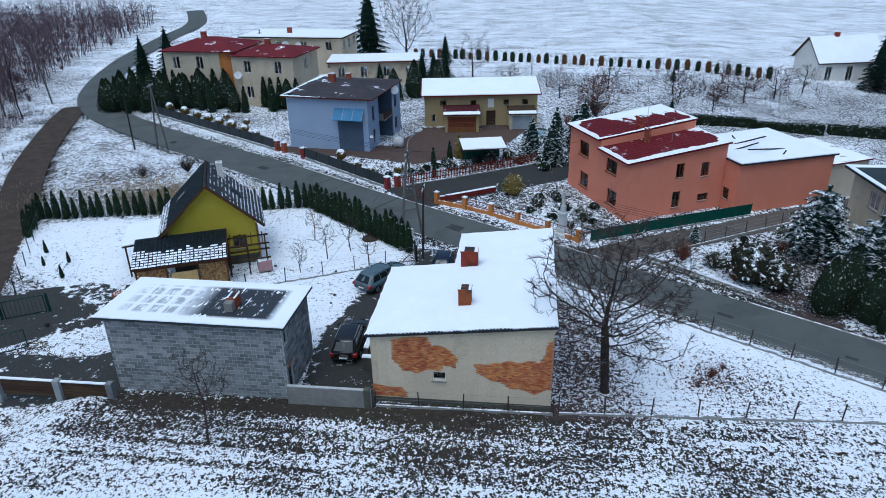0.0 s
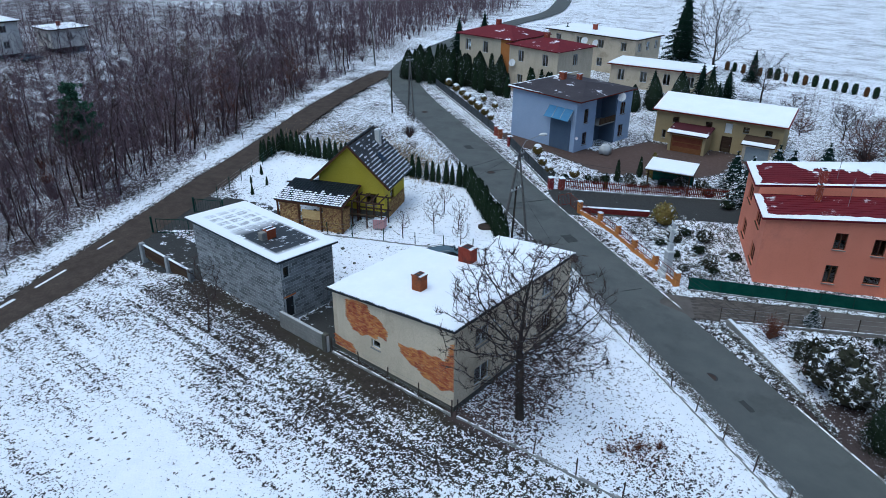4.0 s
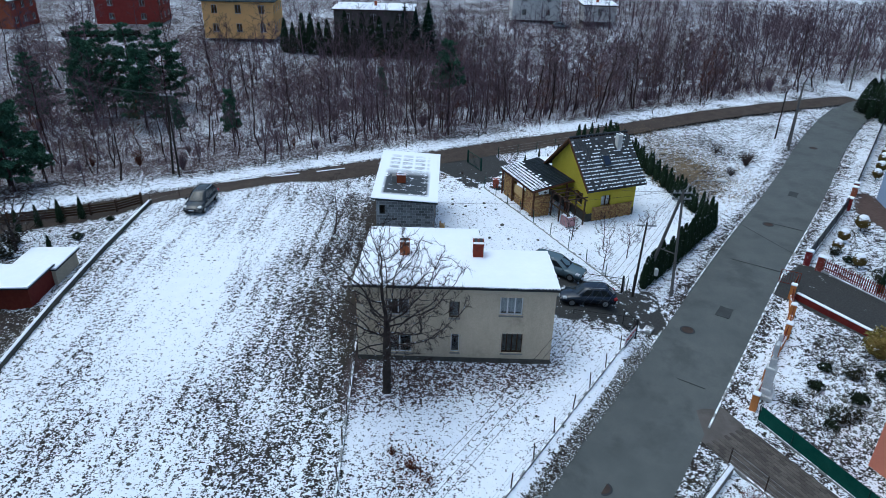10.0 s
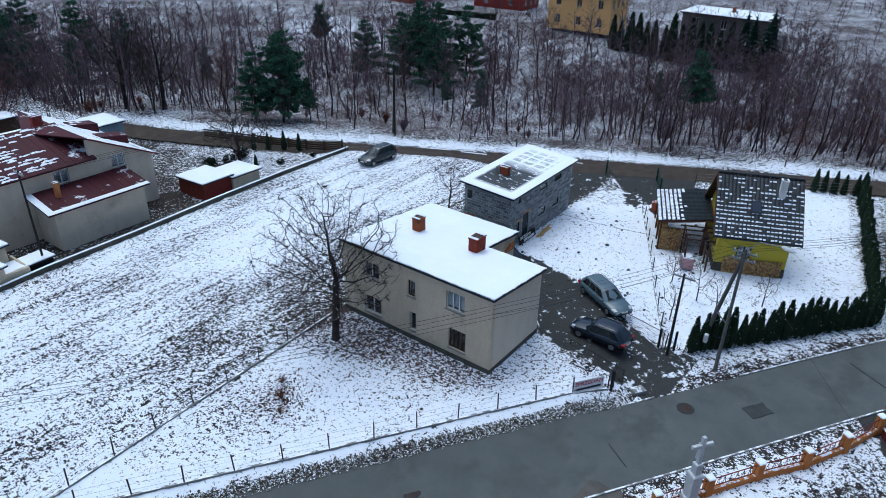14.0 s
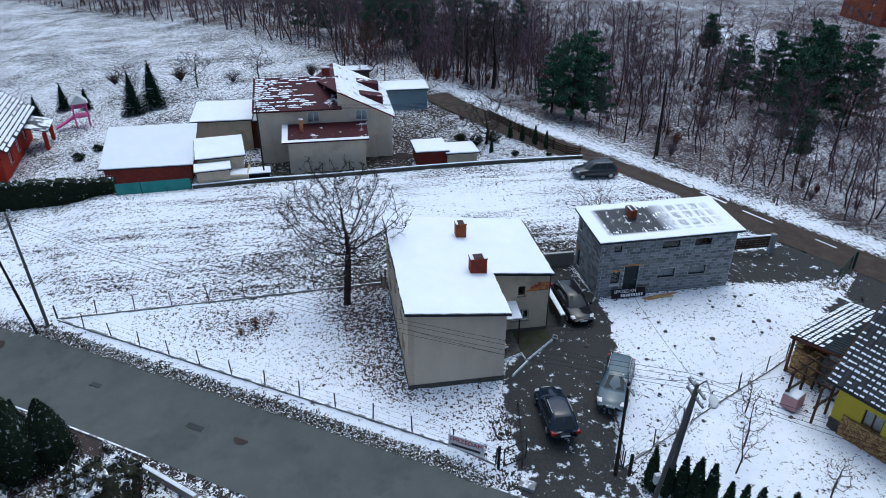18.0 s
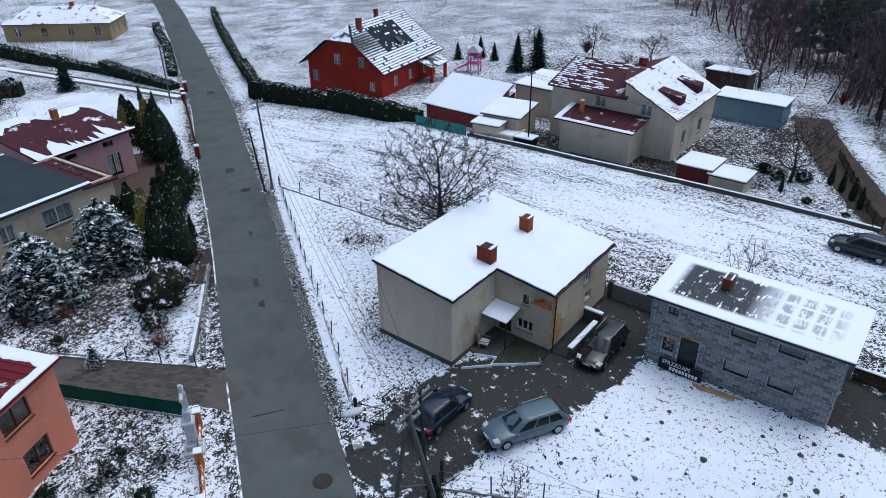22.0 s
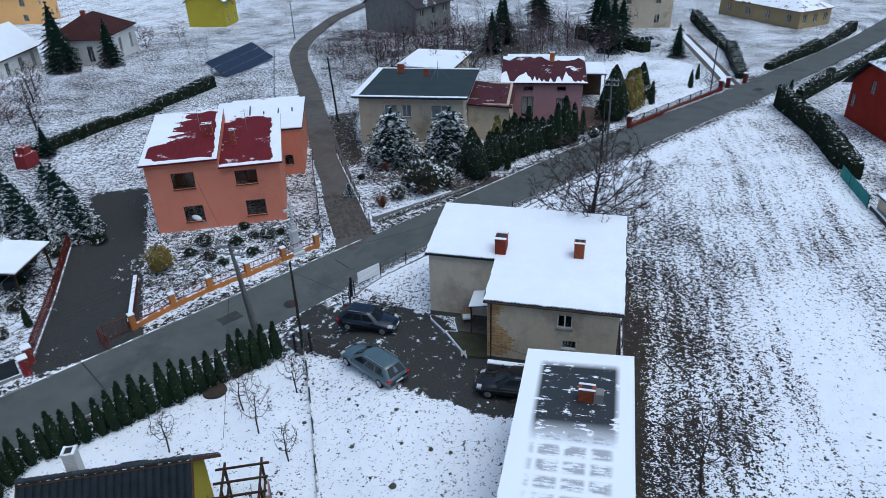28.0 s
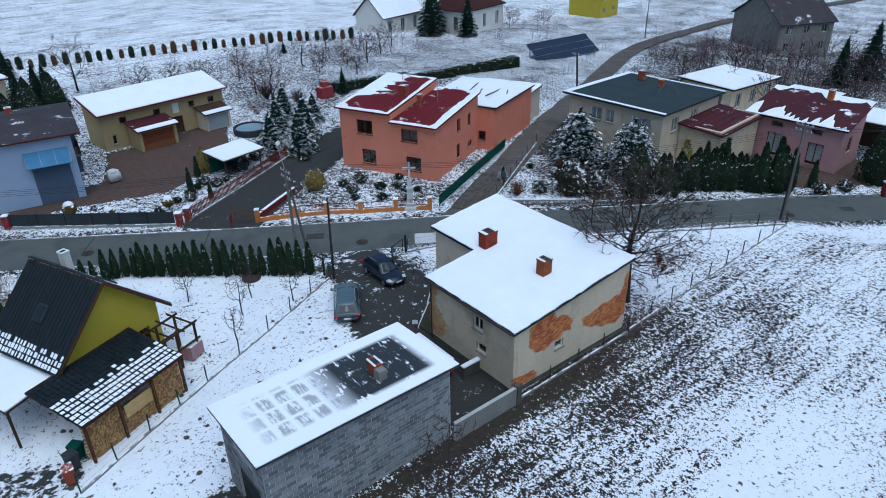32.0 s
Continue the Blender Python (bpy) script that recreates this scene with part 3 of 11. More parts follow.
def wall_run(b, p0, p1, z0, top, th, openings=(), inset=0.0):
    """A wall from p0 to p1 with its thickness to the left, top(x, y) its upper edge, and openings (s0, s1, z0, z1) cut through."""
    L, d = unit(p0, p1)
    n = Vector((-d.y, d.x, 0))
    cuts = sorted({inset, L, *[min(max(s, inset), L) for o in openings for s in o[:2]]})
    for a, c in zip(cuts, cuts[1:]):
        if c - a < 1e-4:
            continue
        pa, pc = Vector((p0[0], p0[1], 0)) + d * a, Vector((p0[0], p0[1], 0)) + d * c
        ta, tc = top(pa.x, pa.y), top(pc.x, pc.y)
        gaps = [(o[2], o[3]) for o in openings if o[0] < c - 1e-4 and o[1] > a + 1e-4]
        levels = [z0] + sorted({z for o in openings for z in o[2:4] if z0 + 0.01 < z < min(ta, tc) - 0.01}) + [None]
        for z, z2 in zip(levels, levels[1:]):
            ha, hc = (ta, tc) if z2 is None else (z2, z2)
            if any(lo < z + 0.005 and (hi > z + 0.02) for lo, hi in gaps):
                continue
            if min(ha, hc) - z > 1e-3:
                b.hexa([(pa.x, pa.y, z), (pc.x, pc.y, z), (pc.x + n.x * th, pc.y + n.y * th, z), (pa.x + n.x * th, pa.y + n.y * th, z)],
                       [(pa.x, pa.y, ha), (pc.x, pc.y, hc), (pc.x + n.x * th, pc.y + n.y * th, hc), (pa.x + n.x * th, pa.y + n.y * th, ha)])
    b.weld()


def window(parent, p0, p1, o, trim="white_paint", kind="window", bars=1, sill="concrete", th=0.3, curtain=False, deep=0.12, door="wood_brown"):
    """A window or door in the opening o of the wall from p0 to p1."""
    L, d = unit(p0, p1)
    s0, s1, z0, z1 = o[:4]
    w, h = s1 - s0, z1 - z0
    a = Vector((p0[0], p0[1], 0)) + d * s0
    M = Matrix(((d.x, -d.y, 0, a.x), (d.y, d.x, 0, a.y), (0, 0, 1, z0), (0, 0, 0, 1)))
    b = Mesh(M)
    e, y0, y1 = min(0.07, w * 0.1), deep, deep + 0.07
    if kind == "door":
        b.box(0.005, y0, 0.005, e, y1, h - 0.005), b.box(w - e, y0, 0.005, w - 0.005, y1, h - 0.005), b.box(e, y0, h - e, w - e, y1, h - 0.005)
        ob = part("door", b, trim, parent)
        b = Mesh(M)
        b.box(e + 0.005, y0 + 0.02, 0.01, w - e - 0.005, y1 - 0.005, h - e - 0.005)
        for k in range(3):
            zz = 0.15 + k * (h - 0.3) / 3
            b.box(e + 0.12, y0 + 0.005, zz, w - e - 0.12, y0 + 0.02, zz + (h - 0.3) / 3 - 0.12)
        part("leaf", b, door, ob)
        b = Mesh(M)
        b.box(w - e - 0.14, y0 - 0.04, h * 0.48, w - e - 0.04, y0 + 0.02, h * 0.48 + 0.03)
        part("handle", b, "galvanised", ob)
        return ob
    b.box(0.005, y0, 0.005, w - 0.005, y1, e), b.box(0.005, y0, h - e, w - 0.005, y1, h - 0.005)
    b.box(0.005, y0, e, e, y1, h - e), b.box(w - e, y0, e, w - 0.005, y1, h - e)
    bars_ = []
    for k in range(bars):
        x = w * (k + 1) / (bars + 1)
        bars_.append((x - e * 0.6, y0 - 0.01, e, x + e * 0.6, y1, h - e))
    ob = part(kind, b, trim, parent)
    for q in bars_:
        b = Mesh(M)
        b.box(*q)
        part("mullion", b, trim, ob)
    for k in range(bars + 1):
        xa, xb = w * k / (bars + 1) + e * 0.7, w * (k + 1) / (bars + 1) - e * 0.7
        b = Mesh(M)
        b.box(xa, y0 + 0.025, e, xb, y0 + 0.04, h - e)
        pane = part("pane", b, "glass", ob)
        pane.visible_shadow = False
    # white folds close behind the glass, at some windows added only to pale it
    if curtain:
        b = Mesh(M)
        n = 14
        for k in range(n):
            xa, xb = e + (w - 2 * e) * k / n, e + (w - 2 * e) * (k + 1) / n
            oy = y1 + 0.015 + 0.02 * (k % 2)
            b.hexa([(xa, oy, h * 0.12), (xb, oy + 0.02, h * 0.12), (xb, oy + 0.03, h * 0.12), (xa, oy + 0.01, h * 0.12)],
                   [(xa, oy, h - e), (xb, oy + 0.02, h - e), (xb, oy + 0.03, h - e), (xa, oy + 0.01, h - e)])
        part("curtain", b, "curtain", ob, "white net curtain, in places added to pale the pane")
    if sill:
        b = Mesh(M)
        b.worn(-0.06, -0.09, -0.07, w + 0.06, y0 - 0.004, -0.004, 0.015)
        part("sill", b, sill, ob)
    return ob


def shell(parent, poly, z0, top, material, openings=None, th=0.3, plinth=0.0, plinth_mat="plinth"):
    """Outer walls round a counter-clockwise plan, one part a side; openings: {side: [(s0, s1, z0, z1, options)]}."""
    openings = openings or {}
    n = len(poly)
    for i in range(n):
        a, p0, p1 = poly[i - 1], poly[i], poly[(i + 1) % n]
        cross = (p0[0] - a[0]) * (p1[1] - p0[1]) - (p0[1] - a[1]) * (p1[0] - p0[0])
        inset = th if cross > 1e-3 else 0.0
        b = Mesh()
        ops = openings.get(i, [])
        wall_run(b, p0, p1, z0, top, th, [o[:4] for o in ops], inset)
        part("wall", b, material if isinstance(material, str) else material[i], parent)
        for o in ops:
            opt = o[4] if len(o) > 4 else {}
            if opt is not None:
                window(parent, p0, p1, o, th=th, **opt)
        if plinth:
            L, d = unit(p0, p1)
            nn = Vector((-d.y, d.x, 0))
            b = Mesh()
            q0 = Vector((p0[0], p0[1], 0)) - nn * 0.03 - (d * 0.03 if inset else d * -0.03)
            q1 = Vector((p1[0], p1[1], 0)) - nn * 0.03
            low = [o[:4] for o in ops if o[2] < z0 + plinth]
            sh = 0.03 if inset else -0.03
            wall_run(b, q0, q1, z0, lambda x, y: z0 + plinth, 0.026, [(o[0] + sh, o[1] + sh, o[2], o[3]) for o in low])
            part("plinth", b, plinth_mat, parent)


def chimney(parent, x, y, z0, z1, w=0.6, d=0.5, flues=2, material="brick", turn=0.0, cap=True, snow=True):
    M = pose(x, y, 0, 0, 0, turn)
    b = Mesh(M)
    k, h = 0, 0.075
    z = z0
    rings = []
    while z < z1 - 0.2:
        for e, zz in ((0.0, z), (0.0, z + h - 0.014), (0.012, z + h - 0.014), (0.012, z + h)):
            rings.append((-w / 2 + e, -d / 2 + e, w / 2 - e, d / 2 - e, zz))
        z, k = z + h, k + 1
    rings += [(-w / 2 - 0.03, -d / 2 - 0.03, w / 2 + 0.03, d / 2 + 0.03, zz) for zz in (z, z + 0.09)]
    b.stack(rings)
    ob = part("chimney", b, material, parent)
    for i in range(flues):
        bx = Mesh(M)
        cx = -w / 2 + w * (i + 0.5) / flues
        bx.box(cx - w * 0.32 / flues, -d * 0.28, z + 0.094, cx + w * 0.32 / flues, d * 0.28, z + 0.11)
        part("flue", bx, "bitumen", ob)
    if snow:
        for y0, y1 in ((d * 0.30, d / 2 + 0.02), (-d / 2 - 0.02, -d * 0.30)):
            bs = Mesh(M)
            bs.worn(-w / 2 - 0.02, y0, z + 0.09, w / 2 + 0.02, y1, z + 0.14, 0.02)
            part("snow_cap", bs, "snow", ob)
    if cap:
        bc = Mesh(M)
        bc.box(-w / 2 - 0.04, -d / 2 - 0.04, z0 - 0.05, w / 2 + 0.04, d / 2 + 0.04, z0 + 0.12)
        part("flashing", bc, "bitumen", ob)
    return ob


def gutter(parent, a, b2, r=0.06, material="anthracite"):
    b = Mesh()
    b.tube(a, b2, r, r, 6)
    part("gutter", b, material, parent)


def downpipe(parent, x, y, z0, z1, material="anthracite", r=0.045):
    b = Mesh()
    b.tube((x, y, z0), (x, y, z1), r, r, 6)
    part("downpipe", b, material, parent)


# ---- lie of the land ----
RAISED = [(-21, -3), (28, -1), (26, 20), (1, 36), (-6, 35), (-12, 33), (-24, 27), (-24, 18), (-27, 8)]
ROAD = [(-112, 222), (-97, 190), (-92, 162), (-85.5, 131), (-76, 104), (-66, 88.5), (-52, 77), (-30.5, 63), (-14.5, 52.1), (2, 41.4), (11, 35.6), (19.5, 29.9),
        (27.5, 24.8), (41.5, 16.1), (60.5, 3.9), (83, -9.3), (102, -20.5), (120, -30.6), (160, -52), (300, -120)]
TRACK = [(-71.6, 90.6), (-69.6, 84.6), (-64.8, 73.1), (-59.1, 61.1), (-51.2, 47.2), (-42.5, 30.5), (-34, 14.5), (-26.5, 0.5), (-19, -13), (-12.5, -26.5), (-9.6, -34)]
LANE = [(6.0, 41.0), (9.5, 42.6), (20.5, 48.5), (34, 55.8), (54.5, 66), (86, 81.6), (117, 89), (138, 89.7), (190, 82)]


def line_dist(x, y, pts, closed=False):
    best = np.full(np.shape(x), 1e9)
    for (ax, ay), (bx, by) in zip(pts, list(pts[1:]) + ([pts[0]] if closed else [])):
        dx, dy = bx - ax, by - ay
        u = np.clip(((x - ax) * dx + (y - ay) * dy) / (dx * dx + dy * dy), 0, 1)
        best = np.minimum(best, np.hypot(x - ax - u * dx, y - ay - u * dy))
    return best


def inside(x, y, pts):
    r = np.zeros(np.shape(x), bool)
    for (ax, ay), (bx, by) in zip(pts, list(pts[1:]) + [pts[0]]):
        if ay != by:
            r ^= ((ay > y) != (by > y)) & (x < (bx - ax) * (y - ay) / (by - ay) + ax)
    return r


def soft(x):
    x = np.clip(x, 0, 1)
    return x * x * (3 - 2 * x)


def near(x, y, pts, width):
    """1 inside a plan polygon, falling to 0 over width outside it."""
    return soft(1 - np.where(inside(x, y, pts), 0, line_dist(x, y, pts, True)) / width)


def track_x(y):
    """Where the dirt track runs at y."""
    return np.interp(y, [q[1] for q in TRACK[::-1]], [q[0] for q in TRACK[::-1]])


def land(x, y):
    x, y = np.asarray(x, float), np.asarray(y, float)
    z = -0.8 + 0.8 * near(x, y, RAISED, 5.0)
    z = z - 0.055 * np.clip(x - 30, 0, 90)
    side = line_dist(x, y, TRACK)
    west = np.where(x < track_x(y), 1.0, 0.0) * (y < 84)
    z = z - 3.5 * west * soft((side - 5) / 22) * soft((95 - side) / 45)
    return z


def at(x, y):
    return float(land(x, y))


def spaced(pts, gap):
    """Points every gap metres along a smoothed line."""
    P = [Vector((*p, 0)) for p in pts]
    out = []
    for i in range(len(P) - 1):
        a, b, c, d = P[max(i - 1, 0)], P[i], P[i + 1], P[min(i + 2, len(P) - 1)]
        n = max(2, int((c - b).length / gap))
        for k in range(n):
            s = k / n
            out.append(0.5 * ((2 * b) + (c - a) * s + (2 * a - 5 * b + 4 * c - d) * s * s + (3 * b - a - 3 * c + d) * s ** 3))
    return out + [P[-1]]


def ribbon(name, pts, half, lift, material, label, category, crown=0.03, gap=1.5):
    b = Mesh()
    P = spaced(pts, gap)
    rows = []
    for i, p in enumerate(P):
        d = (P[min(i + 1, len(P) - 1)] - P[max(i - 1, 0)]).normalized()
        n = Vector((-d.y, d.x, 0))
        rows.append([(*(p + n * half * k)[:2], at(*(p + n * half * k)[:2]) + lift + crown * (1 - abs(k))) for k in (-1, -0.5, 0, 0.5, 1)])
    verts = [v for r in rows for v in r]
    b.add(verts, [(i * 5 + k, i * 5 + k + 1, i * 5 + 6 + k, i * 5 + 5 + k) for i in range(len(rows) - 1) for k in range(4)][::1])
    b.f = [tuple(reversed(f)) for f in b.f]
    ob = part(name, b, material, smooth=True)
    return tagged(ob, label, category, "", "structure")

# ---- ground, one sheet to the horizon ----


def grid_line(lo, hi, fine_lo, fine_hi, fine_gap, mid_gap):
    a = list(np.arange(fine_lo, fine_hi + 1e-6, fine_gap))
    up, v, g = [], a[-1], mid_gap
    while v < hi:
        v += g
        g *= 1.12 if v < 260 else 1.5
        up.append(v)
    down, v, g = [], a[0], mid_gap
    while v > lo:
        v -= g
        g *= 1.12 if v > -260 else 1.5
        down.append(v)
    return np.array(down[::-1] + a + up)


gxs, gys = grid_line(-3000, 3000, -48, 76, 0.5, 0.8), grid_line(-3000, 3000, -14, 70, 0.5, 0.8)
GX, GY = np.meshgrid(gxs, gys)
FIELD = [(-22, -3.2), (27, -0.8), (50, 5), (27, 19.8), (3, 19.2), (-23, 18.3), (-31, 17.2), (-24, 2)]
YARD = [(-2.6, 41.0), (-3.4, 33), (-4.4, 30.6), (-7.6, 28.2), (-7.6, 19.4), (-11.6, 19.4), (-12.4, 27), (-10.9, 31.5), (-8.2, 37.0), (-7.9, 41.5)]
DRIVE_W = [(-23.4, 18.9), (-37, 17.4), (-35, 22.6), (-27, 22.8), (-23.4, 23.6)]
DRIVE_Y = [(-38, 21.5), (-41, 29.5), (-34, 33.5), (-28.6, 31.5), (-29.5, 27.5), (-33.5, 25.5)]
PINK_DRIVE = [(-13.6, 56.4), (-9.0, 52.0), (-2, 56.8), (3.6, 60.2), (14, 67), (12, 71), (2, 66)]
BLUE_YARD = [(-31, 70.5), (-26, 67.5), (-21, 68.2), (-12, 65.6), (-9, 67.6), (-3, 71.5), (1, 82), (-13, 81), (-16, 72)]
ROSE_YARD = [(35.5, 26.5), (49.0, 18.6), (53, 27), (44.6, 34.6), (38, 33)]
DIRT_PATH = [(18.6, 34.6), (22.6, 31.2), (24.5, 33.8), (20.5, 37)]
BED = [(20, 46), (31, 49), (31, 34), (24, 34.5)]
ROUGH = [(-52, 66), (-25, 50.5), (-47, 43), (-52, 50), (-60, 68)]
cover = np.full(GX.shape, 0.515)
litter, furrow, paved, straw, brickwork = (np.zeros(GX.shape) for _ in range(5))
rng_g = np.random.RandomState(4)
fld = near(GX, GY, FIELD, 1.0)
furrow += fld
cover += fld * (0.03 + 0.085 * soft(1 - np.hypot((GX + 6) / 20, (GY - 6) / 7.5)) - 0.085 * soft(1 - np.abs(GY - 16.2) / 6.5) * soft((17 - GX) / 9) * soft((GX + 27) / 4))
cover -= fld * 0.15 * near(GX, GY, [(-23, 18.3), (-10, 18.2), (3.4, 18.6), (3.4, 19.6), (-23, 19.6)], 1.2)
cover += fld * (0.02 * soft((9 - GY) / 8) + 0.05 * soft(1 - np.hypot((GX + 4) / 16, (GY - 5.5) / 5.5)))
cover -= fld * 0.05 * (soft(1 - np.abs(GY - 1.3) / 0.5) + soft(1 - np.abs(GY - 3.1) / 0.4)) * soft((GX + 20) / 6)
cover += 0.012 * fld * np.sin(GY * 2 * math.pi / 1.4 + 0.6 * np.sin(GX * 0.23))
for px, py, pr in ((12, 14.5, 3.6), (11, 2.9, 1.4), (-3.7, 16.5, 4.5), (-19.7, 17, 3), (6, 17.5, 3)):
    cover -= 0.055 * soft(1 - np.hypot(GX - px, GY - py) / pr)
wet_house = near(GX, GY, [(2.9, 19.6), (8, 19.6), (6.2, 24), (3.8, 32.2), (2.9, 32.2)], 1.8)
litter += 0.9 * wet_house
cover -= 0.10 * wet_house
lawn = near(GX, GY, [(3, 20), (26, 20.5), (0, 37.5), (-3, 33)], 0.8)
cover += 0.075 * lawn
patch = soft(1 - np.hypot(GX - 12.4, GY - 23.4) / 2.6)
litter += 0.8 * patch
cover -= 0.06 * patch
plot = near(GX, GY, [(-8.5, 39), (-12, 32), (-13, 25), (-23.5, 24.5), (-31, 24), (-33, 26.5), (-29, 29.5)], 1.0)
cover += 0.125 * plot
cover -= 0.05 * near(GX, GY, [(-33, 24), (-28, 25), (-30, 27.5), (-33.5, 26)], 1.2)
straw += 0.5 * near(GX, GY, [(-33, 24), (-28, 25), (-30, 27.5), (-33.5, 26)], 0.8)
cover += 0.13 * near(GX, GY, [(-9, 40.5), (-21, 50), (-46, 44), (-46, 38), (-30, 29)], 1.0)
rough_plot = near(GX, GY, ROUGH, 2.0)
straw += rough_plot * 0.55 * soft(1 - np.hypot((GX + 37) / 13, (GY - 53) / 6.5))
cover -= rough_plot * (0.01 + 0.10 * soft(1 - np.hypot((GX + 36) / 13, (GY - 52.5) / 6)))
paved = np.maximum.reduce([near(GX, GY, q, 0.9) for q in (YARD, DRIVE_W, DRIVE_Y, PINK_DRIVE, BLUE_YARD, ROSE_YARD)])
litter += 0.5 * near(GX, GY, BED, 2.0) + 0.6 * near(GX, GY, DIRT_PATH, 1.0)
cover -= 0.16 * near(GX, GY, DIRT_PATH, 0.8)
cover -= 0.07 * near(GX, GY, BED, 2.0) + 0.14 * near(GX, GY, ROSE_YARD, 0.5)
cover -= 0.10 * near(GX, GY, DRIVE_W, 0.5) + 0.16 * np.maximum(near(GX, GY, PINK_DRIVE, 0.5), near(GX, GY, BLUE_YARD, 0.5)) + 0.13 * near(GX, GY, DRIVE_Y, 0.5) + 0.10 * near(GX, GY, YARD, 0.5)
brickwork += near(GX, GY, BLUE_YARD, 0.9) + near(GX, GY, ROSE_YARD, 0.9)
side = line_dist(GX, GY, TRACK)
west = (GX < track_x(GY)) & (GY < 86)
wood = west * soft((side - 4.5) / 3)
glade = 0.5 + 0.5 * np.sin(GX * 0.16 + 1.7 * np.sin(GY * 0.11)) * np.sin(GY * 0.13 + 1.1 * np.sin(GX * 0.09))
wood = np.maximum(wood, (GY >= 84) * (GY < 210) * soft((np.interp(GY, [84, 104, 131, 162, 190, 222], [-78, -84, -94, -100, -106, -122]) - 2 - GX) / 4))
wood = np.maximum(wood, (GY < -40) * (GY > -160) * soft((np.interp(GY, [-150, -105, -83, -58, -46, -38], [90, 46, 24, 5, -8, -13]) - 1 - GX) / 4) * (GX > -140))
litter += 0.75 * wood
cover -= (0.05 + 0.06 * glade) * wood * (GX > -300)
cover += 0.14 * soft(1 - np.hypot((GX + 110) / 9, (GY - 50) / 12)) + 0.13 * soft(1 - np.hypot((GX + 78) / 14, (GY + 66) / 13))
cover += 0.05 * soft(1 - np.hypot((GX + 62) / 16, (GY + 8) / 12))
cover += 0.09 * west * soft(1 - np.abs(side - 3.6) / 2.2)
cover -= 0.14 * soft(1 - np.maximum(side - 2.0, 0) / 0.8)
verge = line_dist(GX, GY, ROAD)
cover += 0.05 * soft(1 - np.abs(verge - 5.0) / 2.0)
cover -= 0.085 * soft(1 - np.abs(verge - 3.2) / 0.7)
far_north = soft((GY - 118) / 3)
furrow += 0.9 * far_north
cover += 0.055 * far_north
far_south = soft((-33 - GY) / 6) * (GX > -5)
straw += 0.42 * far_south
cover -= 0.005 * far_south
# brown driveway beside the dark-roofed house, bare soil under its spruces, scrub behind it
cover -= 0.15 * near(GX, GY, [(43, 54.5), (33, 51.2), (25, 47.5), (23.5, 49.5), (32, 53.5), (41, 57)], 1.0)
for px, py, pr in ((25.6, 43.6, 3.4), (27.2, 37.6, 3.4), (31.5, 30.5, 2.6), (27.0, 33.0, 2.4)):
    cover -= 0.10 * soft(1 - np.hypot(GX - px, GY - py) / pr)
cover -= 0.05 * soft(1 - np.hypot((GX - 98) / 34, (GY - 44) / 24))
scrub = near(GX, GY, [(8, 88), (60, 72), (75, 95), (40, 113), (8, 112)], 4)
straw += 0.40 * scrub * (noise_grid := soft(0.5 + 0.5 * np.sin(GX * 0.21 + 1.3 * np.sin(GY * 0.17))))
cover -= 0.02 * scrub
cover += 0.10 * near(GX, GY, [(49, 19), (64, 8), (84, 9), (88, 18), (70, 26)], 2.0)
cover += fld * 0.03 * soft((GX - 13) / 10)
# white strip outside the wire fence and the stony bank below it
off_ = (GX - 26.4) * 0.548 + (GY - 20.4) * 0.836
along = (26.4 - GX) * 0.836 + (GY - 20.4) * 0.548
bank = soft((along + 1) / 2) * soft((32.5 - along) / 2)
cover += 0.13 * bank * soft(1 - np.abs(off_ - 0.38) / 0.55)
cover -= 0.12 * bank * soft(1 - np.abs(off_ - 1.2) / 0.55)
# trampled ground round the grey house and the scrubby gardens by the lane
cover -= 0.13 * near(GX, GY, [(-2.5, -5.0), (19, -3.2), (19.5, -9.5), (13.8, -10), (-2.5, -10)], 1.0)
cover -= 0.09 * near(GX, GY, [(-10, -10), (-2, -10), (-2, -24), (-9, -26)], 2.0)
scrub_lane = near(GX, GY, [(66, 60), (84, 40), (112, 18), (124, 40), (108, 80), (90, 78)], 8)
cover -= 0.085 * scrub_lane
litter += 0.4 * scrub_lane
Z = land(GX, GY)
Z = Z + fld * 0.012 * np.sin(GY * 2 * math.pi / 1.4 + 0.6 * np.sin(GX * 0.23)) + 0.03 * rng_g.standard_normal(GX.shape) * (verge > 3.4) * (side > 2.6) * (1 - paved) * (np.abs(GX) < 60)
Z = Z - 0.2 * ((verge < 2.45) | (side < 1.9) | (line_dist(GX, GY, LANE) < 1.5)) - 0.12 * ((np.maximum(GX - 76, 0) + np.maximum(-48 - GX, 0) + np.maximum(GY - 70, 0) + np.maximum(-14 - GY, 0)) > 0) * ((verge < 4.5) | (side < 3.5) | (line_dist(GX, GY, LANE) < 3.2))
me = bpy.data.meshes.new("ground")
ny, nx = GX.shape
idx = np.arange(nx * ny).reshape(ny, nx)
quads = np.stack([idx[:-1, :-1], idx[:-1, 1:], idx[1:, 1:], idx[1:, :-1]], -1).reshape(-1, 4)
me.from_pydata(np.stack([GX, GY, Z], -1).reshape(-1, 3).tolist(), [], quads.tolist())
for nm, arr in (("cover", cover), ("litter", litter), ("furrow", furrow), ("paved", paved), ("straw", straw), ("brickwork", brickwork)):
    me.attributes.new(nm, 'FLOAT', 'POINT').data.foreach_set("value", arr.astype(np.float32).ravel())
ground = part("ground", me, "ground", smooth=True)
tagged(ground, "snow-dusted fields, lawns and yards with bare soil showing", "ground", "", "structure")

